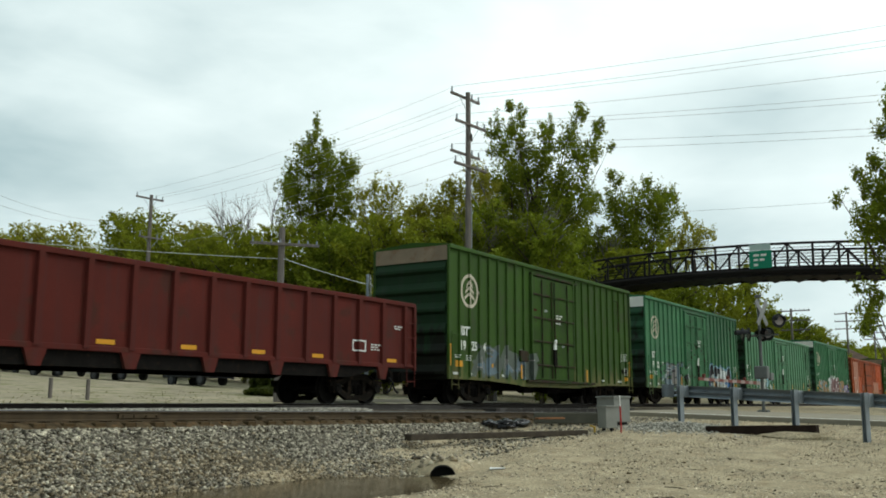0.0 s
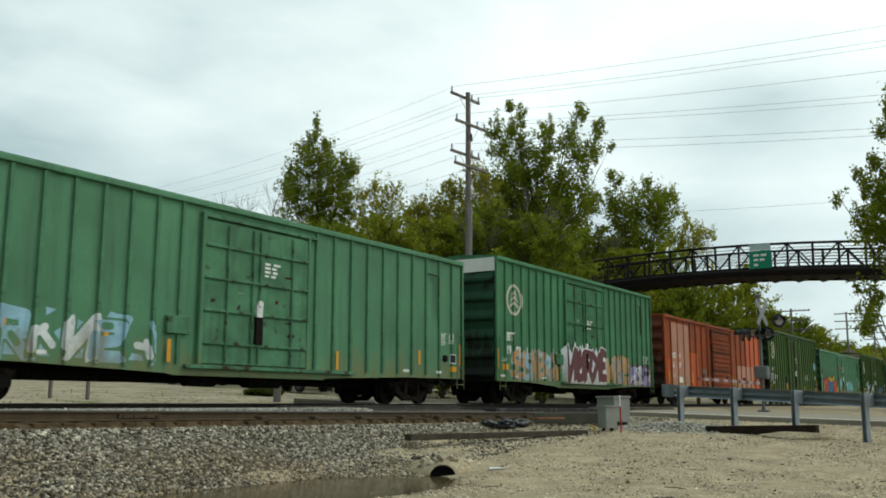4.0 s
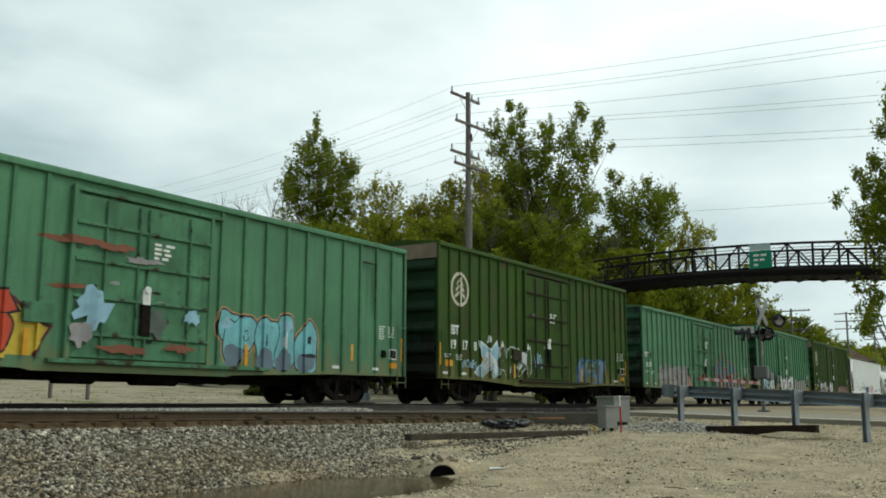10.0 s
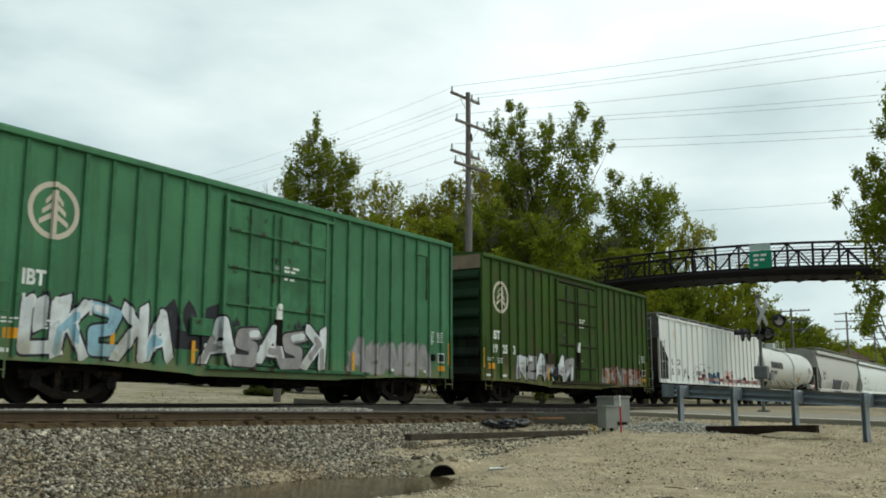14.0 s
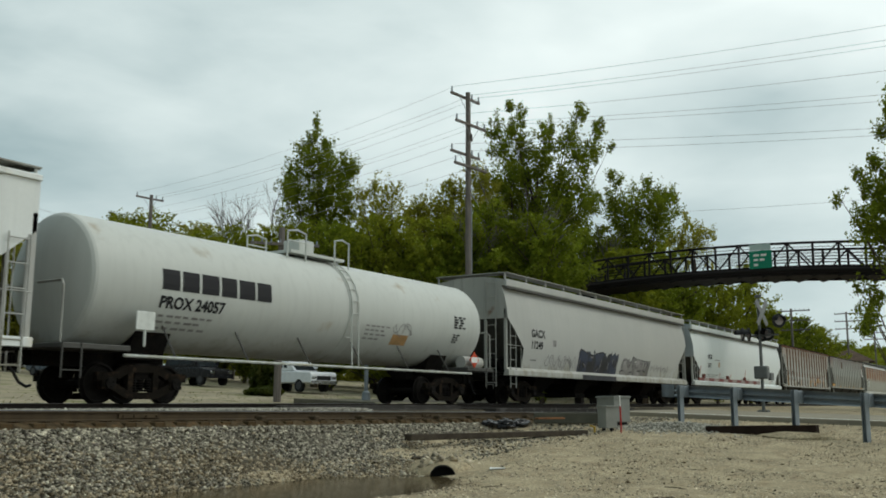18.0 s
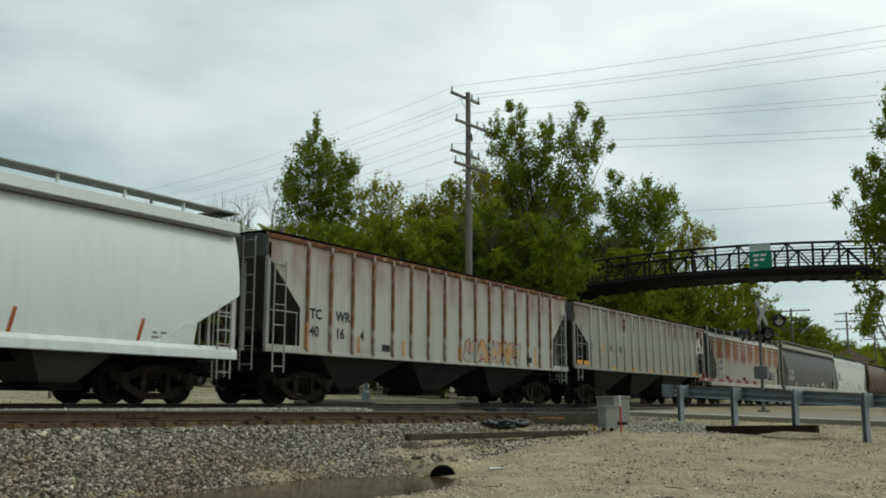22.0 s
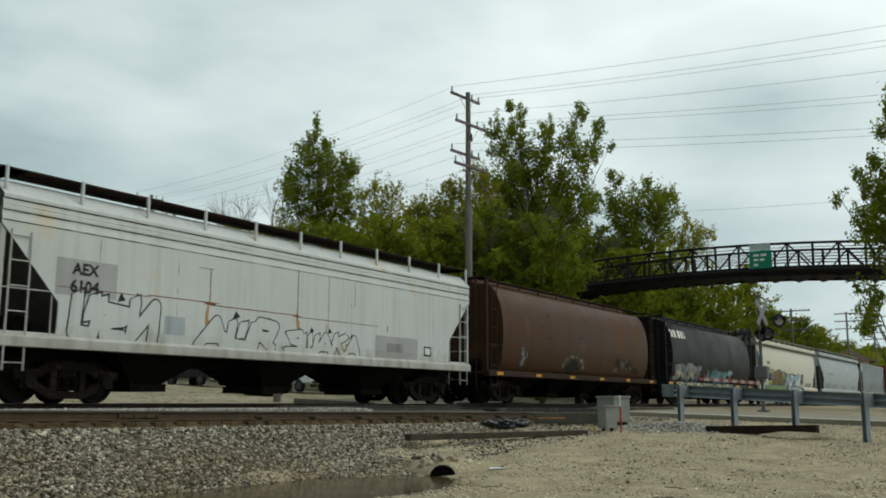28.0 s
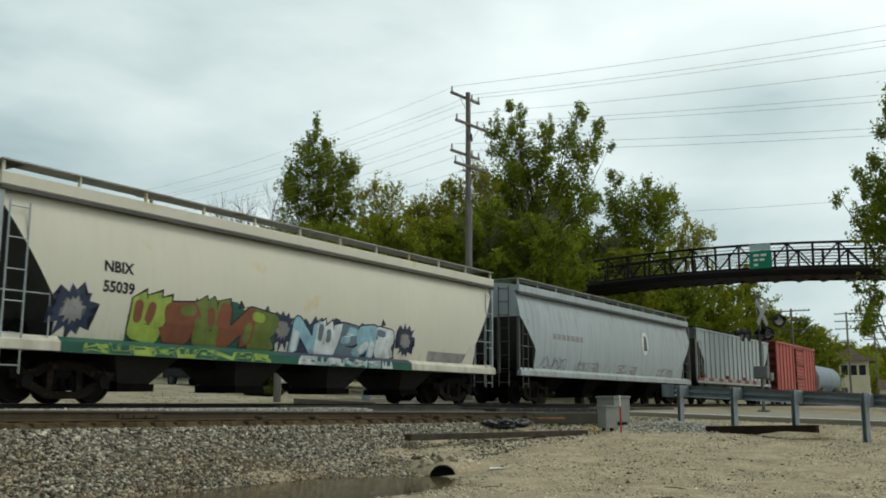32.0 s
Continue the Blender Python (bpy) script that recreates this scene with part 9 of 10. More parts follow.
for x, z, rx, rz, m in ((-1.9, 3.25, 0.8, 0.1, S_BROWN), (-0.9, 3.2, 0.5, 0.09, S_BROWN), (-0.2, 3.0, 0.5, 0.08, S_SMOKE), (-1.4, 1.9, 0.5, 0.45, S_SKY), (-1.7, 1.4, 0.3, 0.3, S_SMOKE), (0.2, 1.7, 0.35, 0.4, S_GHOST), (1.2, 1.9, 0.3, 0.2, S_SKY), (-2.0, 2.3, 0.5, 0.07, S_BROWN), (0.9, 1.2, 0.5, 0.12, S_BROWN), (-0.6, 1.1, 0.8, 0.1, S_BROWN)):
    patch(c, f, ragged(x, z, rx, rz, random.Random(int(x * 100) + 900)), m, "door_scuff", 0.0045)
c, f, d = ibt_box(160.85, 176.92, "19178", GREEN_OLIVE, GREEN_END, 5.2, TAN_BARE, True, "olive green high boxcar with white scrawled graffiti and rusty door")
graffiti(c, f, -5.3, -4.1, 0.84, 2.1, (S_SKY, S_WHITE), S_WHITE, 14, 1)
graffiti(c, f, -4.1, -1.9, 0.95, 2.05, (GREEN_OLIVE,), S_WHITE, 15, 3, None, None, 0.1, 1.2, 0.03)
tag_strokes(c, f, -6.5, -5.6, 1.15, 1.45, S_SKY, 15, 4, 0.03)
tag_strokes(c, Side(-1.6), -1.5, -0.9, 1.3, 1.9, S_SKY, 65, 2, 0.03)
graffiti(c, f, 2.7, 5.2, 0.84, 1.8, (S_STEEL, GREEN_DARK), S_BLUE, 16, 3, GREEN_DARK)
c, f, d = ibt_box(178.94, 198.08, "19558", GREEN_PALE, GREEN_SOOT_SHADE, 4.68, None, False, "long sea-green boxcar with grey and red-edged graffiti", True)
graffiti(c, f, -7.4, -2.2, 0.82, 1.9, (S_SMOKE, S_GREY, S_SMOKE), S_GREY, 17, 7, S_SMOKE)
bubbles(c, f, 1.6, 7.9, 0.8, 2.75, ((0.0, 0.15, 0.1, 0.6, S_SLATE), (0.07, 0.0, 0.22, 0.78, S_SLATE), (0.22, 0.08, 0.35, 1.0, S_SLATE), (0.33, 0.0, 0.45, 0.66, S_SLATE), (0.44, 0.0, 0.72, 0.86, S_SLATE), (0.7, -0.06, 0.83, 0.52, S_SLATE), (0.84, 0.0, 1.0, 0.38, S_SLATE)),
        ((S_TAN, 0.11), (S_OXBLOOD, 0.075)), 18,
        ((0.1, 0.5, 0.21, 0.76, S_DULL_TEAL), (0.235, 0.64, 0.335, 0.94, S_DULL_TEAL), (0.47, 0.52, 0.7, 0.83, S_DULL_TEAL), (0.53, 0.12, 0.63, 0.54, S_OXBLOOD), (0.545, 0.12, 0.62, 0.46, S_SLATE), (0.57, 0.38, 0.64, 0.52, S_TAN), (0.13, 0.3, 0.18, 0.46, S_OXBLOOD), (0.2, 0.02, 0.235, 0.36, S_OXBLOOD), (0.72, 0.28, 0.82, 0.34, S_OXBLOOD), (0.72, 0.02, 0.8, 0.2, GREEN_PALE), (0.73, 0.36, 0.81, 0.46, S_DULL_TEAL), (0.9, 0.0, 0.93, 0.26, S_OXBLOOD)), 0.05)
c, f, d = ibt_box(200.08, 216.25, "19061", GREEN_MID, GREEN_SOOT_SHADE, 5.2, PALE_BARE, True, "bright green high boxcar with white and grey lettered graffiti")
graffiti(c, f, -7.2, -3.5, 0.84, 2.1, (S_WHITE, S_WHITE, S_SKY), S_BLACK, 19, 5)
graffiti(c, f, -3.7, -2.4, 1.2, 2.2, (S_BLACK,), S_BLACK, 20, 1)
graffiti(c, f, -2.6, 1.5, 0.84, 1.95, (S_WHITE, S_SMOKE), S_BLACK, 21, 5)
graffiti(c, f, 2.7, 6.8, 0.8, 1.75, (S_SMOKE, S_SMOKE), S_GREY, 22, 5)
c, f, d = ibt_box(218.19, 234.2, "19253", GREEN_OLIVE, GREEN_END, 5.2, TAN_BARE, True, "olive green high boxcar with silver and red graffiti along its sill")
graffiti(c, f, -5.4, -0.9, 0.82, 1.9, (S_WHITE, S_SMOKE), S_BLACK, 23, 6)
graffiti(c, f, 2.4, 7.0, 0.82, 1.6, (S_SMOKE, S_BROWN), S_MAROON, 24, 6)

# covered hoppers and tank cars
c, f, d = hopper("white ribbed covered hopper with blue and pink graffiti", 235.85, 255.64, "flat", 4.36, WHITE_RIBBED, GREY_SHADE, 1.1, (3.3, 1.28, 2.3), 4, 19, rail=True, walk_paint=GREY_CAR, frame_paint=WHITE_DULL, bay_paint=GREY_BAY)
h = -d["half"]
letter(c, f, "PL", h + 1.62, 2.0, 0.42, STENCIL_BLACK)
letter(c, f, "CX", h + 2.6, 2.0, 0.42, STENCIL_BLACK)
letter(c, f, "42", h + 1.62, 1.5, 0.42, STENCIL_BLACK)
letter(c, f, "53", h + 2.6, 1.5, 0.42, STENCIL_BLACK)
letter(c, f, "5", h + 3.6, 1.5, 0.42, STENCIL_BLACK)
tag_strokes(c, f, h + 3.7, h + 4.3, 1.25, 1.9, STENCIL_BLACK, 25, 1, 0.025)
bubbles(c, f, h + 5.2, h + 7.6, 1.3, 2.2, ((0.0, 0.0, 0.2, 0.6, WHITE_RIBBED), (0.16, 0.2, 0.44, 0.8, WHITE_RIBBED), (0.5, 0.45, 0.86, 1.0, WHITE_RIBBED), (0.6, 0.1, 0.98, 0.5, WHITE_RIBBED)), ((S_GREY, 0.026),), 27,
        ((0.74, 0.5, 0.8, 0.72, S_GREY), (0.7, 0.16, 0.92, 0.4, S_SMOKE)))
plate(c, f, h + 5.75, 1.55, h + 6.75, 1.78, S_SMOKE, "painted_out_patch", 0.0098)
tag_strokes(c, f, h + 7.7, h + 8.5, 1.98, 2.12, S_GREY, 26, 3, 0.014)
bubbles(c, f, h + 7.95, h + 10.25, 1.08, 1.78, ((0.0, 0.5, 0.28, 0.96, S_DUSK), (0.04, -0.1, 0.2, 0.5, S_DUSK), (0.2, 0.0, 0.42, 0.8, S_DUSK), (0.4, 0.1, 0.6, 1.0, S_DUSK), (0.52, 0.0, 0.68, 0.7, S_STEEL), (0.64, 0.0, 0.94, 1.0, S_DUSK), (0.85, 0.0, 1.0, 0.4, S_DUSK)),
        ((S_DUSK, 0.02),), 28,
        ((0.13, 0.02, 0.26, 0.5, S_SMOKE), (0.3, 0.3, 0.36, 0.85, S_GHOST), (0.44, 0.1, 0.52, 0.4, S_STEEL), (0.5, 0.6, 0.56, 0.8, S_STEEL), (0.7, 0.1, 0.86, 0.75, S_STEEL), (0.74, 0.3, 0.8, 0.6, S_SMOKE), (0.06, 0.68, 0.12, 0.8, S_SKY)))
bubbles(c, f, h + 10.6, h + 13.6, 1.08, 2.0, ((0.02, -0.1, 0.5, 0.5, S_PALE_PINK), (0.12, 0.2, 0.4, 1.0, S_PALE_PINK), (0.3, 0.0, 0.62, 0.84, S_PALE_PINK), (0.52, 0.1, 0.78, 0.95, S_PALE_PINK), (0.6, -0.1, 0.98, 0.4, S_PALE_PINK)),
        ((S_LILAC, 0.018), (S_PALE_PINK, 0.0)), 29, ((0.24, 0.42, 0.27, 0.58, S_OXBLOOD), (0.66, 0.52, 0.685, 0.72, S_OXBLOOD), (0.0, -0.02, 0.05, 0.14, S_RED)))
tag_strokes(c, f, h + 14.0, h + 15.9, 1.15, 1.6, S_BLUE, 30, 6, 0.03)
plate(c, f, h + 17.2, 1.5, h + 17.6, 1.7, S_SMOKE, "marking")
plate(c, f, h + 17.9, 1.25, h + 18.2, 1.5, STENCIL_BLACK, "routing_board")

c, f, d = tank_car("dull white tank car with dark block lettering and a top platform", 256.78, 272.95, TANK_WHITE)
h = -d["half"]
x = h + 2.0
for w in (0.5, 0.5, 0.54, 0.5, 0.54, 0.5):
    plate(c, f, x, 2.5, x + w, 2.96, STENCIL_BLACK, "wordmark_bar")
    x += w + 0.08
letter(c, f, "PROX 24057", h + 1.98, 2.1, 0.36, STENCIL_BLACK)
small_print(c, f, h + 2.05, 1.9, 1.7, 3, S_SMOKE, 0.13, 0.05)
small_print(c, f, h + 9.5, 2.2, 1.2, 4, S_SMOKE, 0.12, 0.05)
small_print(c, f, h + 14.2, 2.78, 0.8, 5, STENCIL_BLACK, 0.085, 0.06)
small_print(c, f, h + 14.2, 2.2, 0.45, 4, STENCIL_BLACK, 0.075, 0.05)
tag_strokes(c, f, h + 10.9, h + 11.8, 2.0, 2.4, S_SMOKE, 31, 2, 0.02)
plate(c, f, h + 10.9, 1.75, h + 11.7, 2.05, S_TAN, "stain")
part("sign_plate", soft_box(h + 1.25, -1.56, 1.55, h + 1.75, -1.53, 1.95, 0.01, 1), STENCIL, c, "white placard on a bracket")
part("sign_bracket", bar((h + 1.5, -1.54, 1.2), (h + 1.5, -1.54, 1.6), 0.03, 6), STENCIL, c)
pl = part("hazard_placard", prism([(15.0 + h, 1.45), (15.3 + h, 1.72), (15.6 + h, 1.45), (15.3 + h, 1.18)], -1.56, -1.54), S_RED, c, "red and white diamond placard")
part("placard_band", boxes((15.1 + h, -1.566, 1.36, 15.5 + h, -1.561, 1.54)), WHITE_PAINT, pl)
part("air_reservoir", bar((15.0 + h, -1.2, 1.38), (16.2 + h, -1.2, 1.38), 0.2, 14), WHITE_DULL, c)

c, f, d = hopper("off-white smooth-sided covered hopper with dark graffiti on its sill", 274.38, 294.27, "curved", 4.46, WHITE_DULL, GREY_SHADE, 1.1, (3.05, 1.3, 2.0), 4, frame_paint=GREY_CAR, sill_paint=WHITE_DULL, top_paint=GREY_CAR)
h = -d["half"]
letter(c, f, "GACX", h + 1.85, 2.48, 0.4, STENCIL_BLACK)
letter(c, f, "11249", h + 1.85, 2.05, 0.4, STENCIL_BLACK)
plate(c, f, h + 3.7, 2.2, h + 4.0, 2.45, S_SMOKE, "marking")
small_print(c, f, h + 1.9, 1.6, 0.5, 1, STENCIL_BLACK)
tag_strokes(c, f, h + 3.2, h + 6.0, 1.3, 1.9, S_SMOKE, 32, 5, 0.03)
graffiti(c, f, h + 6.3, h + 10.2, 1.2, 2.15, (S_BLUE_DARK, S_BLACK), S_BLACK, 33, 5, S_BLUE_DARK, S_SMOKE, 0.2, 1.2)
plate(c, Side(-1.592), h + 6.4, 0.98, h + 10.0, 1.18, S_BLACK, "graffiti")
graffiti(c, f, h + 10.9, h + 14.2, 1.2, 2.05, (S_SMOKE, S_GREY), STENCIL_BLACK, 34, 4, S_SMOKE, None, 0.4, 0.9, 0.03)
tag_strokes(c, f, h + 14.6, h + 17.0, 1.5, 1.85, S_SMOKE, 35, 5, 0.03)

c, f, d = hopper("clean white smooth-sided covered hopper with orange reflector strips", 295.47, 315.37, "curved", 4.3, WHITE_CLEAN, GREY_SHADE, 1.12, (2.55, 1.3, 1.8), 4, bay_paint=GREY_SHADE, frame_paint=WHITE_DULL, sill_paint=WHITE_CLEAN, top_paint=GREY_BLUE)
h = -d["half"]
letter(c, f, "NCIX", h + 2.6, 2.55, 0.34, STENCIL_BLACK)
letter(c, f, "6911", h + 2.6, 2.05, 0.34, STENCIL_BLACK)
plate(c, f, h + 4.6, 2.1, h + 4.9, 2.4, S_TAN, "marking")
plate(c, f, h + 3.9, 2.48, h + 4.9, 2.52, S_SMOKE, "marking")
small_print(c, f, h + 2.5, 1.62, 2.2, 2, S_SMOKE, 0.1, 0.05)
tag_strokes(c, f, h + 5.2, h + 7.2, 1.4, 1.6, S_SMOKE, 36, 5, 0.018)
small_print(c, f, h + 9.4, 1.5, 2.2, 3, S_SMOKE, 0.1, 0.04)
for x, z in ((1.2, 1.6), (4.9, 1.3), (7.2, 1.3), (10.4, 1.6), (14.0, 1.3), (17.0, 1.3)):
    patch(c, f, [(h + x, z - 0.05), (h + x + 0.09, z - 0.05), (h + x + 0.15, z + 0.5), (h + x + 0.06, z + 0.5)], S_RUST, "reflector")
small_print(c, f, h + 17.4, 1.5, 0.9, 2, S_SMOKE, 0.1, 0.05)
plate(c, f, h + 18.2, 1.35, h + 18.45, 1.55, STENCIL_BLACK, "routing_board")

c, f, d = hopper("rust-streaked white ribbed covered hopper with brown outlined graffiti", 316.33, 333.86, "flat", 4.22, RUSTY_WHITE, GREY_SHADE, 1.32, (3.7, 1.3, 2.45), 3, 16, post_paint=RUSTY_POST, roof_paint=RUST_BROWN, rail=False, bay_paint=GREY_BAY, frame_paint=GREY_CAR)
h = -d["half"]
for k, (a, b) in enumerate((("TC", "40"), ("WR", "16"))):
    letter(c, f, a, h + 1.68 + k * 1.08, 2.22, 0.38, STENCIL_BLACK)
    letter(c, f, b, h + 1.68 + k * 1.08, 1.76, 0.38, STENCIL_BLACK)
letter(c, f, "4", h + 3.85, 1.76, 0.38, STENCIL_BLACK)
for x in (1.45, 3.7, 5.9, 9.1, 14.6):
    plate(c, f, h + x, 1.4, h + x + 0.16, 2.1 if x < 2 or x > 14 else 1.85, S_TAN, "reflector")
graffiti(c, f, h + 9.6, h + 13.4, 1.36, 2.1, (GREY_CAR, S_TAN), S_BROWN, 37, 5, GREY_CAR)
for x in (4.9, 14.0):
    plate(c, f, h + x, 1.5, h + x + 0.4, 1.7, STENCIL_BLACK, "routing_board")

c, f, d = hopper("weathered grey ribbed covered hopper with rust stains", 334.53, 352.07, "flat", 4.14, RUSTY_PALE, GREY_SHADE, 1.48, (3.4, 1.42, 2.5), 3, 16, rail=False, post_paint=WHITE_DULL, bay_paint=GREY_BAY, top_paint=GREY_DARK, frame_paint=GREY_CAR)
h = -d["half"]
letter(c, f, "LI", h + 1.62, 2.3, 0.36, S_STEEL)
letter(c, f, "91", h + 3.75, 2.3, 0.36, STENCIL_BLACK)
letter(c, f, "42", h + 4.8, 2.3, 0.36, STENCIL_BLACK)
plate(c, f, h + 2.7, 2.25, h + 3.1, 2.55, S_TAN, "paint_patch")
plate(c, f, h + 2.6, 1.7, h + 3.4, 1.95, S_SMOKE, "paint_patch")
for k in range(6):
    plate(c, f, h + 4.0 + k * 2.3, 1.5, h + 4.45 + k * 2.3, 1.62, YELLOW, "reflector")
for x in (0.12, 0.8):
    part("reflector", boxes((h + x, -1.58, 1.62, h + x + 0.5, -1.565, 1.78)), YELLOW, c)
# the last panel: cream paint torn by upright runs of rust
plate(c, f, h + 16.0, 2.75, h + 17.25, 4.02, PALE_BARE, "worn_panel", 0.003)
rg = random.Random(95)
for k in range(20):
    x, z, w, t = h + rg.choice((16.12, 16.4, 16.75, 17.0)) + rg.uniform(-0.12, 0.12), 3.95 - rg.random() ** 1.7 * 1.2, rg.uniform(0.06, 0.17), rg.uniform(0.2, 0.6)
    run = [(min(max(px, h + 16.02), h + 17.24), min(4.0, max(2.4, pz))) for px, pz in ragged(x, z, w, t, rg, 30)]
    patch(c, f, run, RUST_DARK if k % 3 else RUST_BROWN, "rust_stain", 0.0045 + 0.0002 * k)
for k in range(9):
    patch(c, f, [(x, min(4.02, z)) for x, z in ragged(h + rg.uniform(1.5, 15.5), 3.6, rg.uniform(0.05, 0.12), rg.uniform(0.2, 0.5), rg, 26)], RUST_BROWN, "rust_stain", 0.0038)

c, f, d = hopper("grey covered hopper with orange rust bands below its roof", 352.82, 369.92, "ledge", 4.16, RUSTY_GREY, GREY_SHADE, 1.15, (3.95, 1.3, 2.2), 3, roof_paint=WHITE_DULL, walk_paint=GREY_DARK, frame_paint=GREY_CAR, sill_paint=WHITE_DULL)
h = -d["half"]
plate(c, f, h + 1.85, 1.85, h + 3.0, 2.65, WHITE_DULL, "paint_patch", 0.005)
letter(c, f, "AEX", h + 1.95, 2.32, 0.38, STENCIL_BLACK, lift=0.009)
letter(c, f, "6143", h + 1.92, 1.95, 0.38, STENCIL_BLACK, lift=0.009)
small_print(c, f, h + 1.8, 1.65, 0.8, 2, S_SMOKE, 0.13, 0.05)
for x in (12.8, 14.4):
    plate(c, f, h + x, 1.4, h + x + 0.8 - (x - 12.8) * 0.2, 1.65, S_SMOKE, "routing_board")

c, f, d = hopper("dark grey smooth-sided covered hopper with pale sill", 370.85, 390.29, "curved", 4.34, GREY_DARK, GREY_SHADE, 1.12, (3.75, 1.3, 1.9), 4, roof_paint=GREY_CAR, frame_paint=GREY_CAR, sill_paint=GREY_CAR, top_paint=GREY_DARK)
h = -d["half"]
plate(c, f, h + 1.9, 2.2, h + 3.0, 2.55, GREY_BLUE, "paint_patch", 0.005)
letter(c, f, "CITX", h + 1.95, 2.25, 0.34, STENCIL_BLACK, lift=0.009)
plate(c, f, h + 1.7, 1.75, h + 3.3, 2.1, S_SMOKE, "paint_patch", 0.005)
for x in (4.2, 8.4, 10.5, 12.0, 15.5):
    bm = bmesh.new()
    bmesh.ops.create_circle(bm, cap_ends=True, radius=0.14, segments=14)
    for v in bm.verts:
        v.co = Vector((v.co.x, 0, v.co.y))
    part("round_decal", f.drape(bm, h + x, 1.5), STENCIL, c)
plate(c, f, h + 14.0, 1.5, h + 14.6, 1.8, STENCIL, "routing_board")
for x in (2.2, 9.6, 16.9):
    plate(c, f, h + x, 1.3, h + x + 0.12, 1.8, S_BROWN, "reflector")

c, f, d = hopper("white covered hopper with black outlined graffiti and repainted panels", 390.7, 407.73, "ledge", 4.2, WHITE_CAR, GREY_SHADE, 1.15, (3.35, 1.35, 1.95), 3, frame_paint=WHITE_DULL, sill_paint=WHITE_DULL)
h = -d["half"]
plate(c, f, h + 1.25, 2.12, h + 2.7, 2.86, S_PALE_GREY, "paint_patch", 0.004)
letter(c, f, "AEX", h + 1.62, 2.56, 0.32, STENCIL_BLACK, lift=0.009)
letter(c, f, "6104", h + 1.58, 2.2, 0.34, STENCIL_BLACK, lift=0.009)
graffiti(c, f, h + 1.7, h + 3.75, 1.22, 2.2, (WHITE_CAR,), STENCIL_BLACK, 38, 3, None, None, 0.15, 1.15, 0.036)
graffiti(c, f, h + 5.1, h + 7.6, 1.22, 2.05, (WHITE_CAR,), STENCIL_BLACK, 39, 3, None, None, 0.25, 1.0, 0.03)
graffiti(c, f, h + 7.95, h + 11.0, 1.22, 1.88, (WHITE_CAR,), STENCIL_BLACK, 40, 5, None, None, 0.15, 0.9, 0.028)
plate(c, f, h + 4.0, 1.5, h + 4.6, 1.9, GREY_BLUE, "paint_patch", 0.004)
plate(c, f, h + 11.75, 1.32, h + 13.9, 1.95, S_PALE_GREY, "paint_patch", 0.004)
plate(c, f, h + 12.3, 1.5, h + 13.1, 1.75, S_SMOKE, "routing_board", 0.006)
plate(c, f, h + 14.25, 1.45, h + 14.65, 1.75, STENCIL_BLACK, "routing_board", 0.006)
plate(c, f, h + 14.3, 1.5, h + 14.6, 1.7, STENCIL, "routing_board", 0.0085)
for x0, z0, x1, z1 in ((1.3, 2.27, 3.6, 2.285), (3.5, 2.3, 5.6, 2.32), (5.3, 2.24, 8.4, 2.26), (8.4, 2.2, 11.9, 2.215), (5.3, 2.26, 5.325, 3.1), (4.95, 3.08, 5.4, 3.095), (5.15, 2.26, 5.5, 2.3), (8.35, 2.1, 8.375, 3.45), (8.2, 2.2, 8.5, 2.23), (9.6, 1.9, 9.615, 3.4), (10.75, 2.7, 10.77, 3.35), (12.3, 2.05, 12.34, 2.25)):
    plate(c, f, h + x0, z0, h + x1, z1, S_BROWN, "rust_line", 0.0045)
rg = random.Random(73)
for k in range(7):
    patch(c, f, ragged(h + rg.choice((5.31, 8.36, 9.6, 3.6, 2.0)) + rg.uniform(-0.08, 0.08), 2.2 + rg.uniform(-0.5, 0.1), rg.uniform(0.02, 0.06), rg.uniform(0.1, 0.4), rg), S_TAN, "rust_stain", 0.0038)

c, f, d = hopper("rust-brown cylindrical covered hopper with yellow reflectors", 408.88, 425.45, "round", 4.3, BROWN_CAR, BROWN_CAR, 1.05, (4.15, 1.2, 1.2), 4, disc_end=1.05, rail=False, walk_paint=BROWN_SILL, frame_paint=BROWN_SILL, sill_paint=BROWN_SILL)
h = -d["half"]
for k in range(9):
    plate(c, f, h + 1.6 + k * 1.66, 1.2, h + 1.63 + k * 1.66, 4.0, BROWN_SEAM, "weld_seam", 0.003)
# two worn sheaves, three pairs of blades each
for x in (h + 11.85, h + 14.0):
    for k in range(3):
        for s in (-1, 1):
            z = 2.1 + k * 0.46
            patch(c, f, [(x + s * 0.04, z), (x + s * 0.44, z + 0.22), (x + s * 0.72, z + 0.56), (x + s * 0.66, z + 0.8), (x + s * 0.3, z + 0.66), (x + s * 0.06, z + 0.36)], WORN_TAN, "worn_emblem", 0.004)
rg = random.Random(47)
for k in range(18):
    patch(c, f, ragged(h + 11.6 + rg.uniform(0, 2.6), 1.45 + rg.uniform(0, 0.5), rg.uniform(0.12, 0.4), rg.uniform(0.08, 0.2), rg), (S_GHOST, BROWN_SEAM, BROWN_SEAM)[k % 3], "paint_splash", 0.004 + 0.0003 * k)
for k in range(6):
    part("reflector", boxes((h + 0.6 + k * 3.0, -1.598, 1.0, h + 1.05 + k * 3.0, -1.592, 1.1)), YELLOW, c)
# flaking primer: a burst, and a black scab in a pale broken ring
rg = random.Random(41)
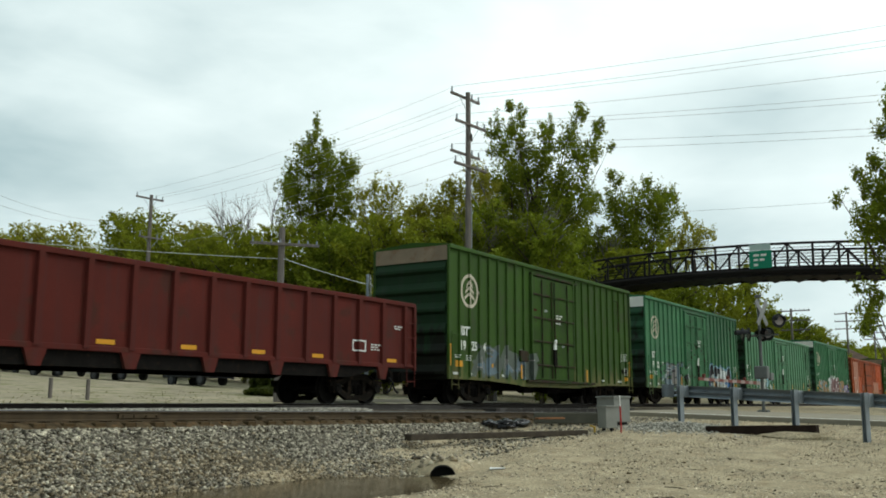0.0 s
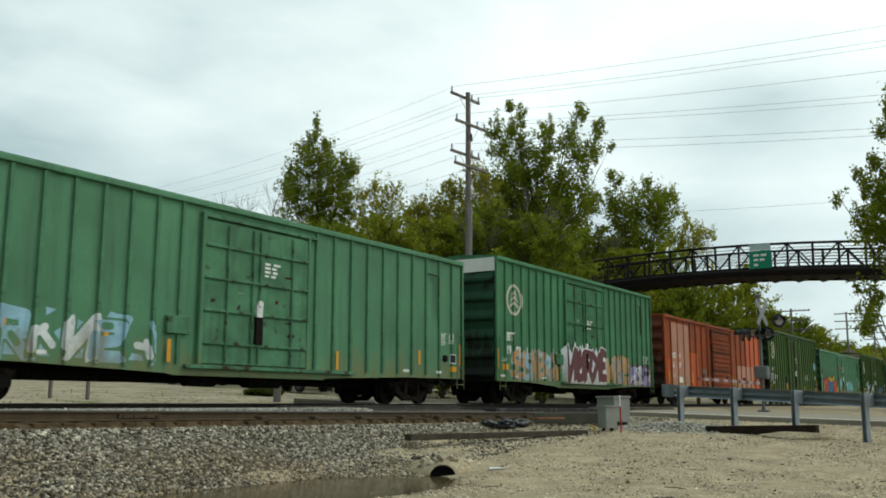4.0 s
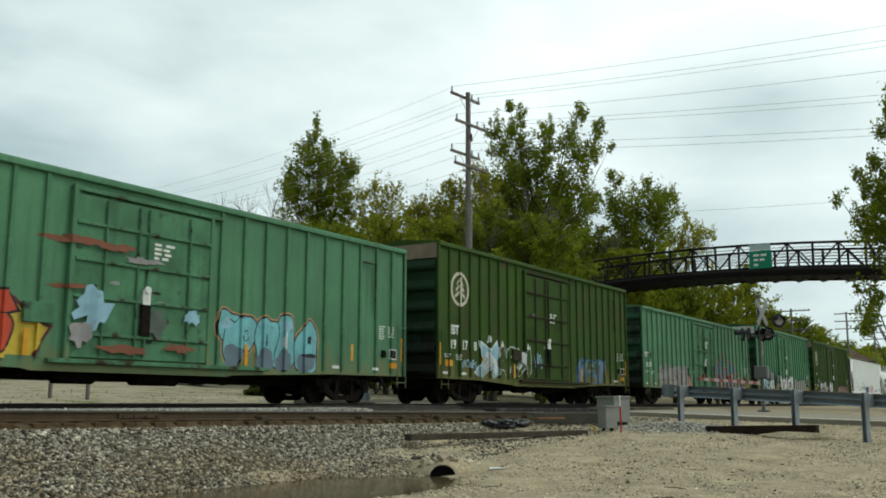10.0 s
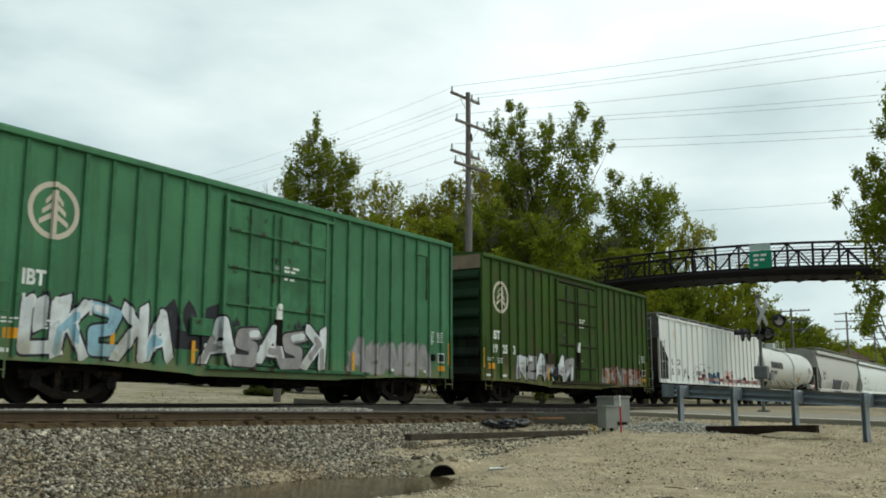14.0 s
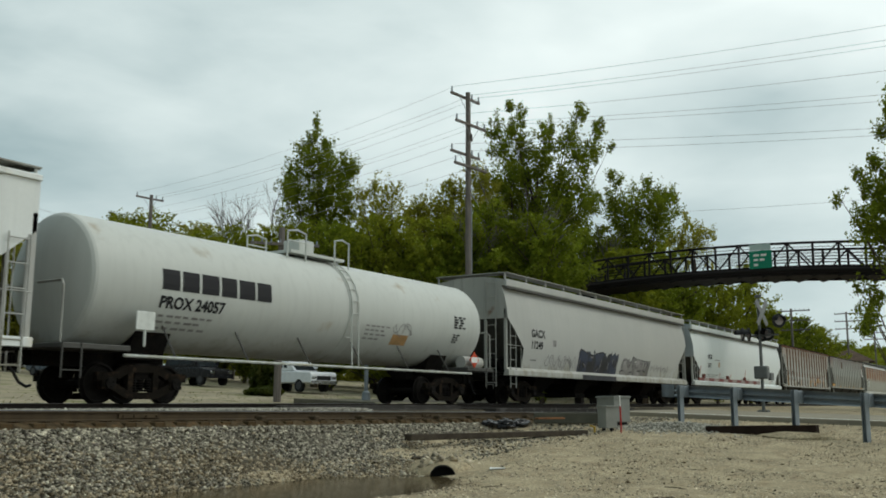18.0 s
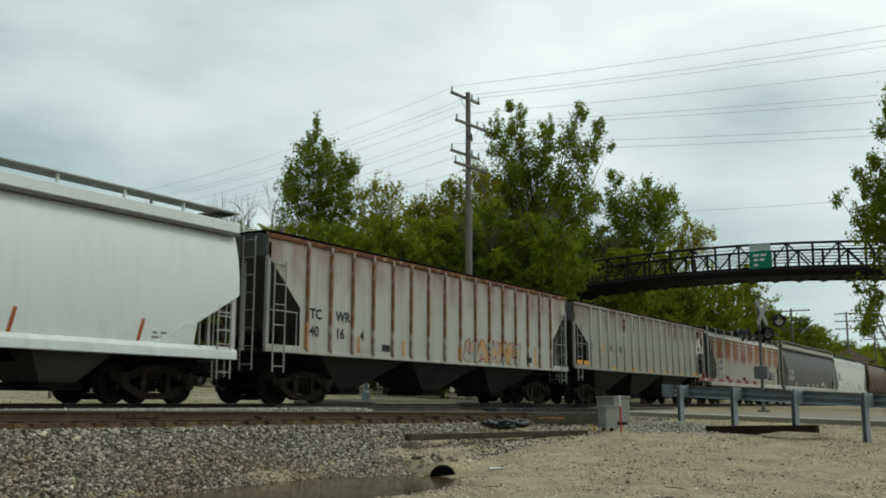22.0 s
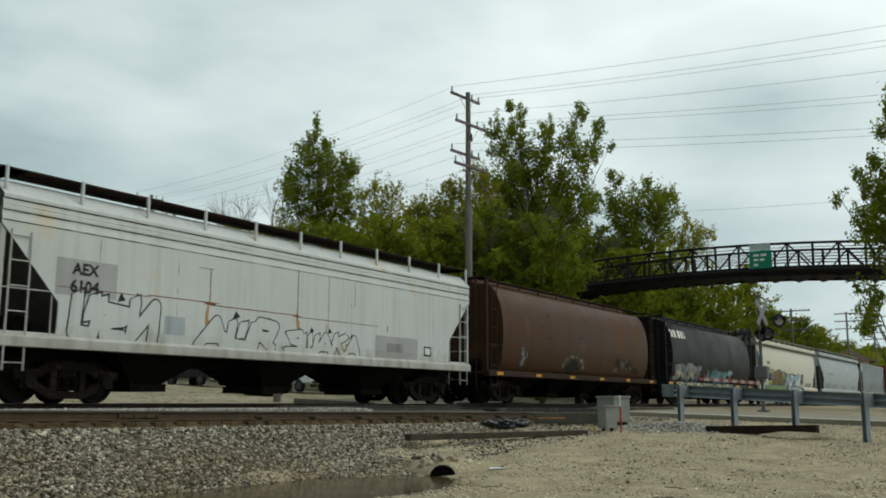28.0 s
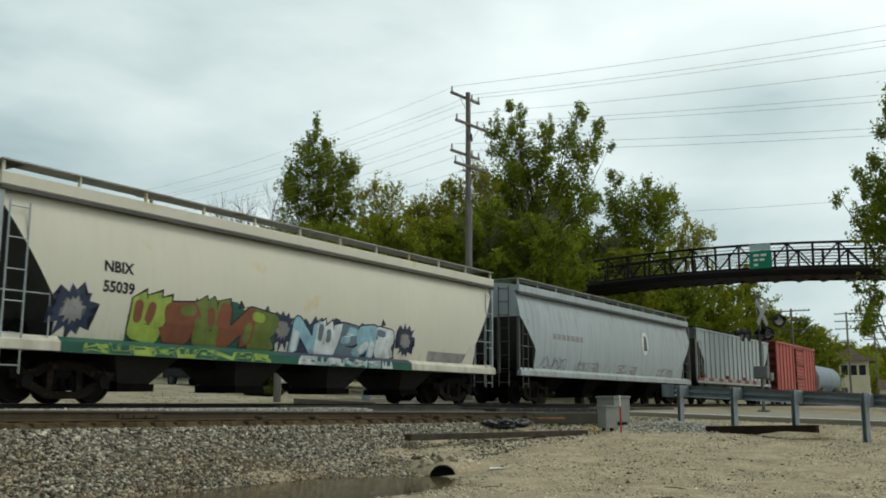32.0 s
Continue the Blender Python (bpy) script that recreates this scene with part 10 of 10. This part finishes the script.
for k in range(8):
    patch(c, f, ragged(h + 2.85 + rg.uniform(-0.3, 0.3), 1.62 + rg.uniform(-0.24, 0.3), rg.uniform(0.05, 0.14), rg.uniform(0.06, 0.2), rg), (S_SMOKE, S_STEEL, S_GHOST)[k % 3], "paint_splash", 0.005 + 0.0006 * k)
for k in range(16):
    a = rg.uniform(-0.3, 3.5)
    patch(c, f, ragged(h + 7.2 + 0.95 * math.cos(a), 1.5 + 0.38 * math.sin(a), rg.uniform(0.06, 0.2), rg.uniform(0.04, 0.12), rg), (S_SMOKE, S_GHOST, S_GHOST)[k % 3], "paint_splash", 0.004 + 0.0003 * k)
patch(c, f, ragged(h + 7.15, 1.48, 0.72, 0.3, rg), GREASE, "dark_scab", 0.0095)
for k in range(12):
    patch(c, f, ragged(h + rg.uniform(1.4, 10.5), rg.uniform(2.4, 3.7), rg.uniform(0.06, 0.3), rg.uniform(0.03, 0.1), rg), BROWN_SEAM if k % 2 else WORN_TAN, "rust_stain", 0.0035)

c, f, d = hopper("faded black cylindrical covered hopper with silver and blue graffiti", 427.15, 443.75, "round", 4.36, BLACK_CAR, BLACK_CAR, 1.05, (4.2, 0.9, 1.2), 4, disc_end=0.8, rail=False, walk_paint=BLACK_CAR, frame_paint=BLACK_CAR, sill_paint=BLACK_CAR)
h = -d["half"]
for x0, w in ((0.95, 0.42), (1.47, 0.4), (2.1, 0.42), (2.58, 0.32), (2.97, 0.1), (3.13, 0.1)):
    plate(c, f, h + x0, 3.44, h + x0 + w * 0.85, 3.84, PALE_BARE, "wordmark_bar")
graffiti(c, f, h + 1.3, h + 5.6, 1.16, 2.15, (S_SMOKE, S_STEEL, S_SMOKE), S_BLACK, 44, 5, None, S_WHITE, 0.55, 0.95, 0.02, foot=S_CREAM)
graffiti(c, f, h + 6.9, h + 11.6, 1.16, 1.95, (S_STEEL, S_TEAL, S_SKY), S_BLACK, 45, 6, None, S_SKY, 0.45, 1.0, 0.025, foot=S_SKY)
graffiti(c, Side(-1.592), h + 1.2, h + 11.4, 0.96, 1.14, (S_CREAM, S_CREAM, S_SKY), S_BLACK, 46, 18)
for x in (0.1, 12.3, 15.2):
    part("reflector", boxes((h + x, -1.598, 1.0, h + x + 0.6, -1.592, 1.1)), YELLOW, c)

c, f, d = hopper("ivory smooth-sided covered hopper with green and blue graffiti", 445.07, 463.87, "curved", 4.32, IVORY, GREY_SHADE, 1.1, (3.9, 1.4, 1.9), 4, frame_paint=GREY_BLUE, sill_paint=IVORY, top_paint=GREY_CAR, bay_paint=GREY_BAY)
h = -d["half"]
letter(c, f, "NBIX", h + 2.4, 2.7, 0.32, STENCIL_BLACK)
letter(c, f, "55039", h + 2.4, 2.28, 0.32, STENCIL_BLACK)
for x, r in ((1.75, 0.5), (7.9, 0.45), (13.3, 0.45)):
    star = []
    rg = random.Random(int(x * 10))
    for k in range(26):
        a = 2 * math.pi * k / 26
        rr = r * (rg.uniform(1.0, 1.35) if k % 2 else rg.uniform(0.7, 0.85))
        star.append((h + x + rr * math.cos(a), 1.85 + rr * math.sin(a)))
    patch(c, f, star, S_BLUE_DARK, "graffiti", 0.006)
    patch(c, f, [(p[0] * 0.5 + (h + x) * 0.5, p[1] * 0.5 + 1.85 * 0.5) for p in star], S_SMOKE, "graffiti", 0.0085)
graffiti(c, f, h + 3.2, h + 7.6, 1.25, 2.36, (S_LIME, S_BROWN, S_OLIVE, S_BROWN, S_OLIVE), S_BLACK, 47, 5, S_GREEN, None, 0.12, 1.25, 0.04)
graffiti(c, f, h + 8.4, h + 12.7, 1.2, 2.25, (S_SKY, S_WHITE, S_STEEL), S_BLACK, 48, 5, S_BLUE_DARK, S_WHITE, 0.12, 1.15, 0.04)
slope = Side(-1.58, curve=lambda z: -1.58 + (z - 1.2) * 1.4)
plate(c, Side(-1.592), h + 1.5, 0.99, h + 13.6, 1.2, S_GREEN, "graffiti", 0.004)
plate(c, slope, h + 1.5, 1.2, h + 7.9, 1.3, S_GREEN, "graffiti", 0.006)
plate(c, slope, h + 7.9, 1.2, h + 13.6, 1.3, S_BLUE_DARK, "graffiti", 0.006)
graffiti(c, Side(-1.592), h + 2.0, h + 7.4, 1.0, 1.2, (S_LIME, S_GREEN), S_LIME, 49, 9)
graffiti(c, Side(-1.592), h + 8.5, h + 12.6, 1.0, 1.2, (S_WHITE, S_SKY), S_WHITE, 50, 7)
plate(c, f, h + 14.6, 1.3, h + 17.4, 1.62, S_SMOKE, "paint_patch", 0.004)

c, f, d = hopper("pale blue-grey covered hopper with an oval emblem", 465.7, 485.28, "curved", 4.36, GREY_BLUE, GREY_SHADE, 1.12, (3.2, 1.3, 2.0), 4, frame_paint=GREY_DARK, sill_paint=GREY_BLUE, top_paint=GREY_BLUE)
h = -d["half"]
bm = bmesh.new()
bmesh.ops.create_circle(bm, cap_ends=True, radius=0.55, segments=24)
for v in bm.verts:
    v.co = Vector((v.co.x * 0.75, 0, v.co.y))
part("oval_emblem", f.drape(bm, h + 12.8, 2.85), STENCIL, c, "white oval emblem with a dark core")
patch(c, f, [(h + 12.55, 2.5), (h + 13.05, 2.5), (h + 12.95, 3.2), (h + 12.65, 3.2)], GREY_DARK, "oval_emblem", 0.01)
for k in range(7):
    plate(c, f, h + 2.7 + k * 0.42, 2.5, h + 2.7 + k * 0.42 + 0.32, 2.72, S_SMOKE, "worn_letter")
tag_strokes(c, f, h + 1.8, h + 4.0, 1.3, 1.8, S_GREY, 51, 4, 0.03)
for x in (5.2, 9.6, 14.6):
    graffiti(c, f, h + x, h + x + 2.2, 1.25, 1.7, (S_SMOKE, GREY_BLUE), S_GREY, 52 + int(x), 3)

c, f, d = hopper("grey ribbed covered hopper far back in the train", 486.65, 502.76, "flat", 4.16, GREY_BLUE, GREY_SHADE, 1.2, (3.6, 1.3, 2.45), 3, 15, rail=False, bay_paint=GREY_SHADE, frame_paint=GREY_CAR)
car, face, d = boxcar("faded red boxcar far back in the train", 504.94, 518.17, RED_BOX, OXIDE, 4.46, 0.8, 5, 0.55, 2.6, None, "sliding")
CARS.append(car)
c, f, d = tank_car("blue-grey tank car at the far end of the train", 520.6, 531.0, TANK_BLUE, 2.1, 1.3, False)


PACE = ((0, 0.0), (8, 108.54), (16, 217.59), (24, 326.30), (32, 435.15))


def motions():
    """The train rolls by from right to left at a nearly steady pace, and its wheels turn."""
    for car in CARS:
        p = car.matrix_basis.translation.copy()
        walk(car, [(t, pose(p.x - s, p.y, p.z)) for t, s in PACE])
    turns = [(k / FPS, math.degrees(np.interp(k / FPS, [t for t, _ in PACE], [s for _, s in PACE]) / 0.42)) for k in range(32 * FPS + 1)]
    for wheelset in WHEELSETS:
        p = wheelset.matrix_basis.translation.copy()
        walk(wheelset, [(t, pose(p.x, p.y, p.z, 0, -a, 0)) for t, a in turns])


build_ground()
build_gravel()
stone_heap()
build_tracks()
build_road()
build_guardrail()
build_trackside()
build_signal()
far_signal()
build_poles()
build_wires()
build_bridge()
build_trees()
build_bushes()
build_vehicles()
build_tower()
motions()
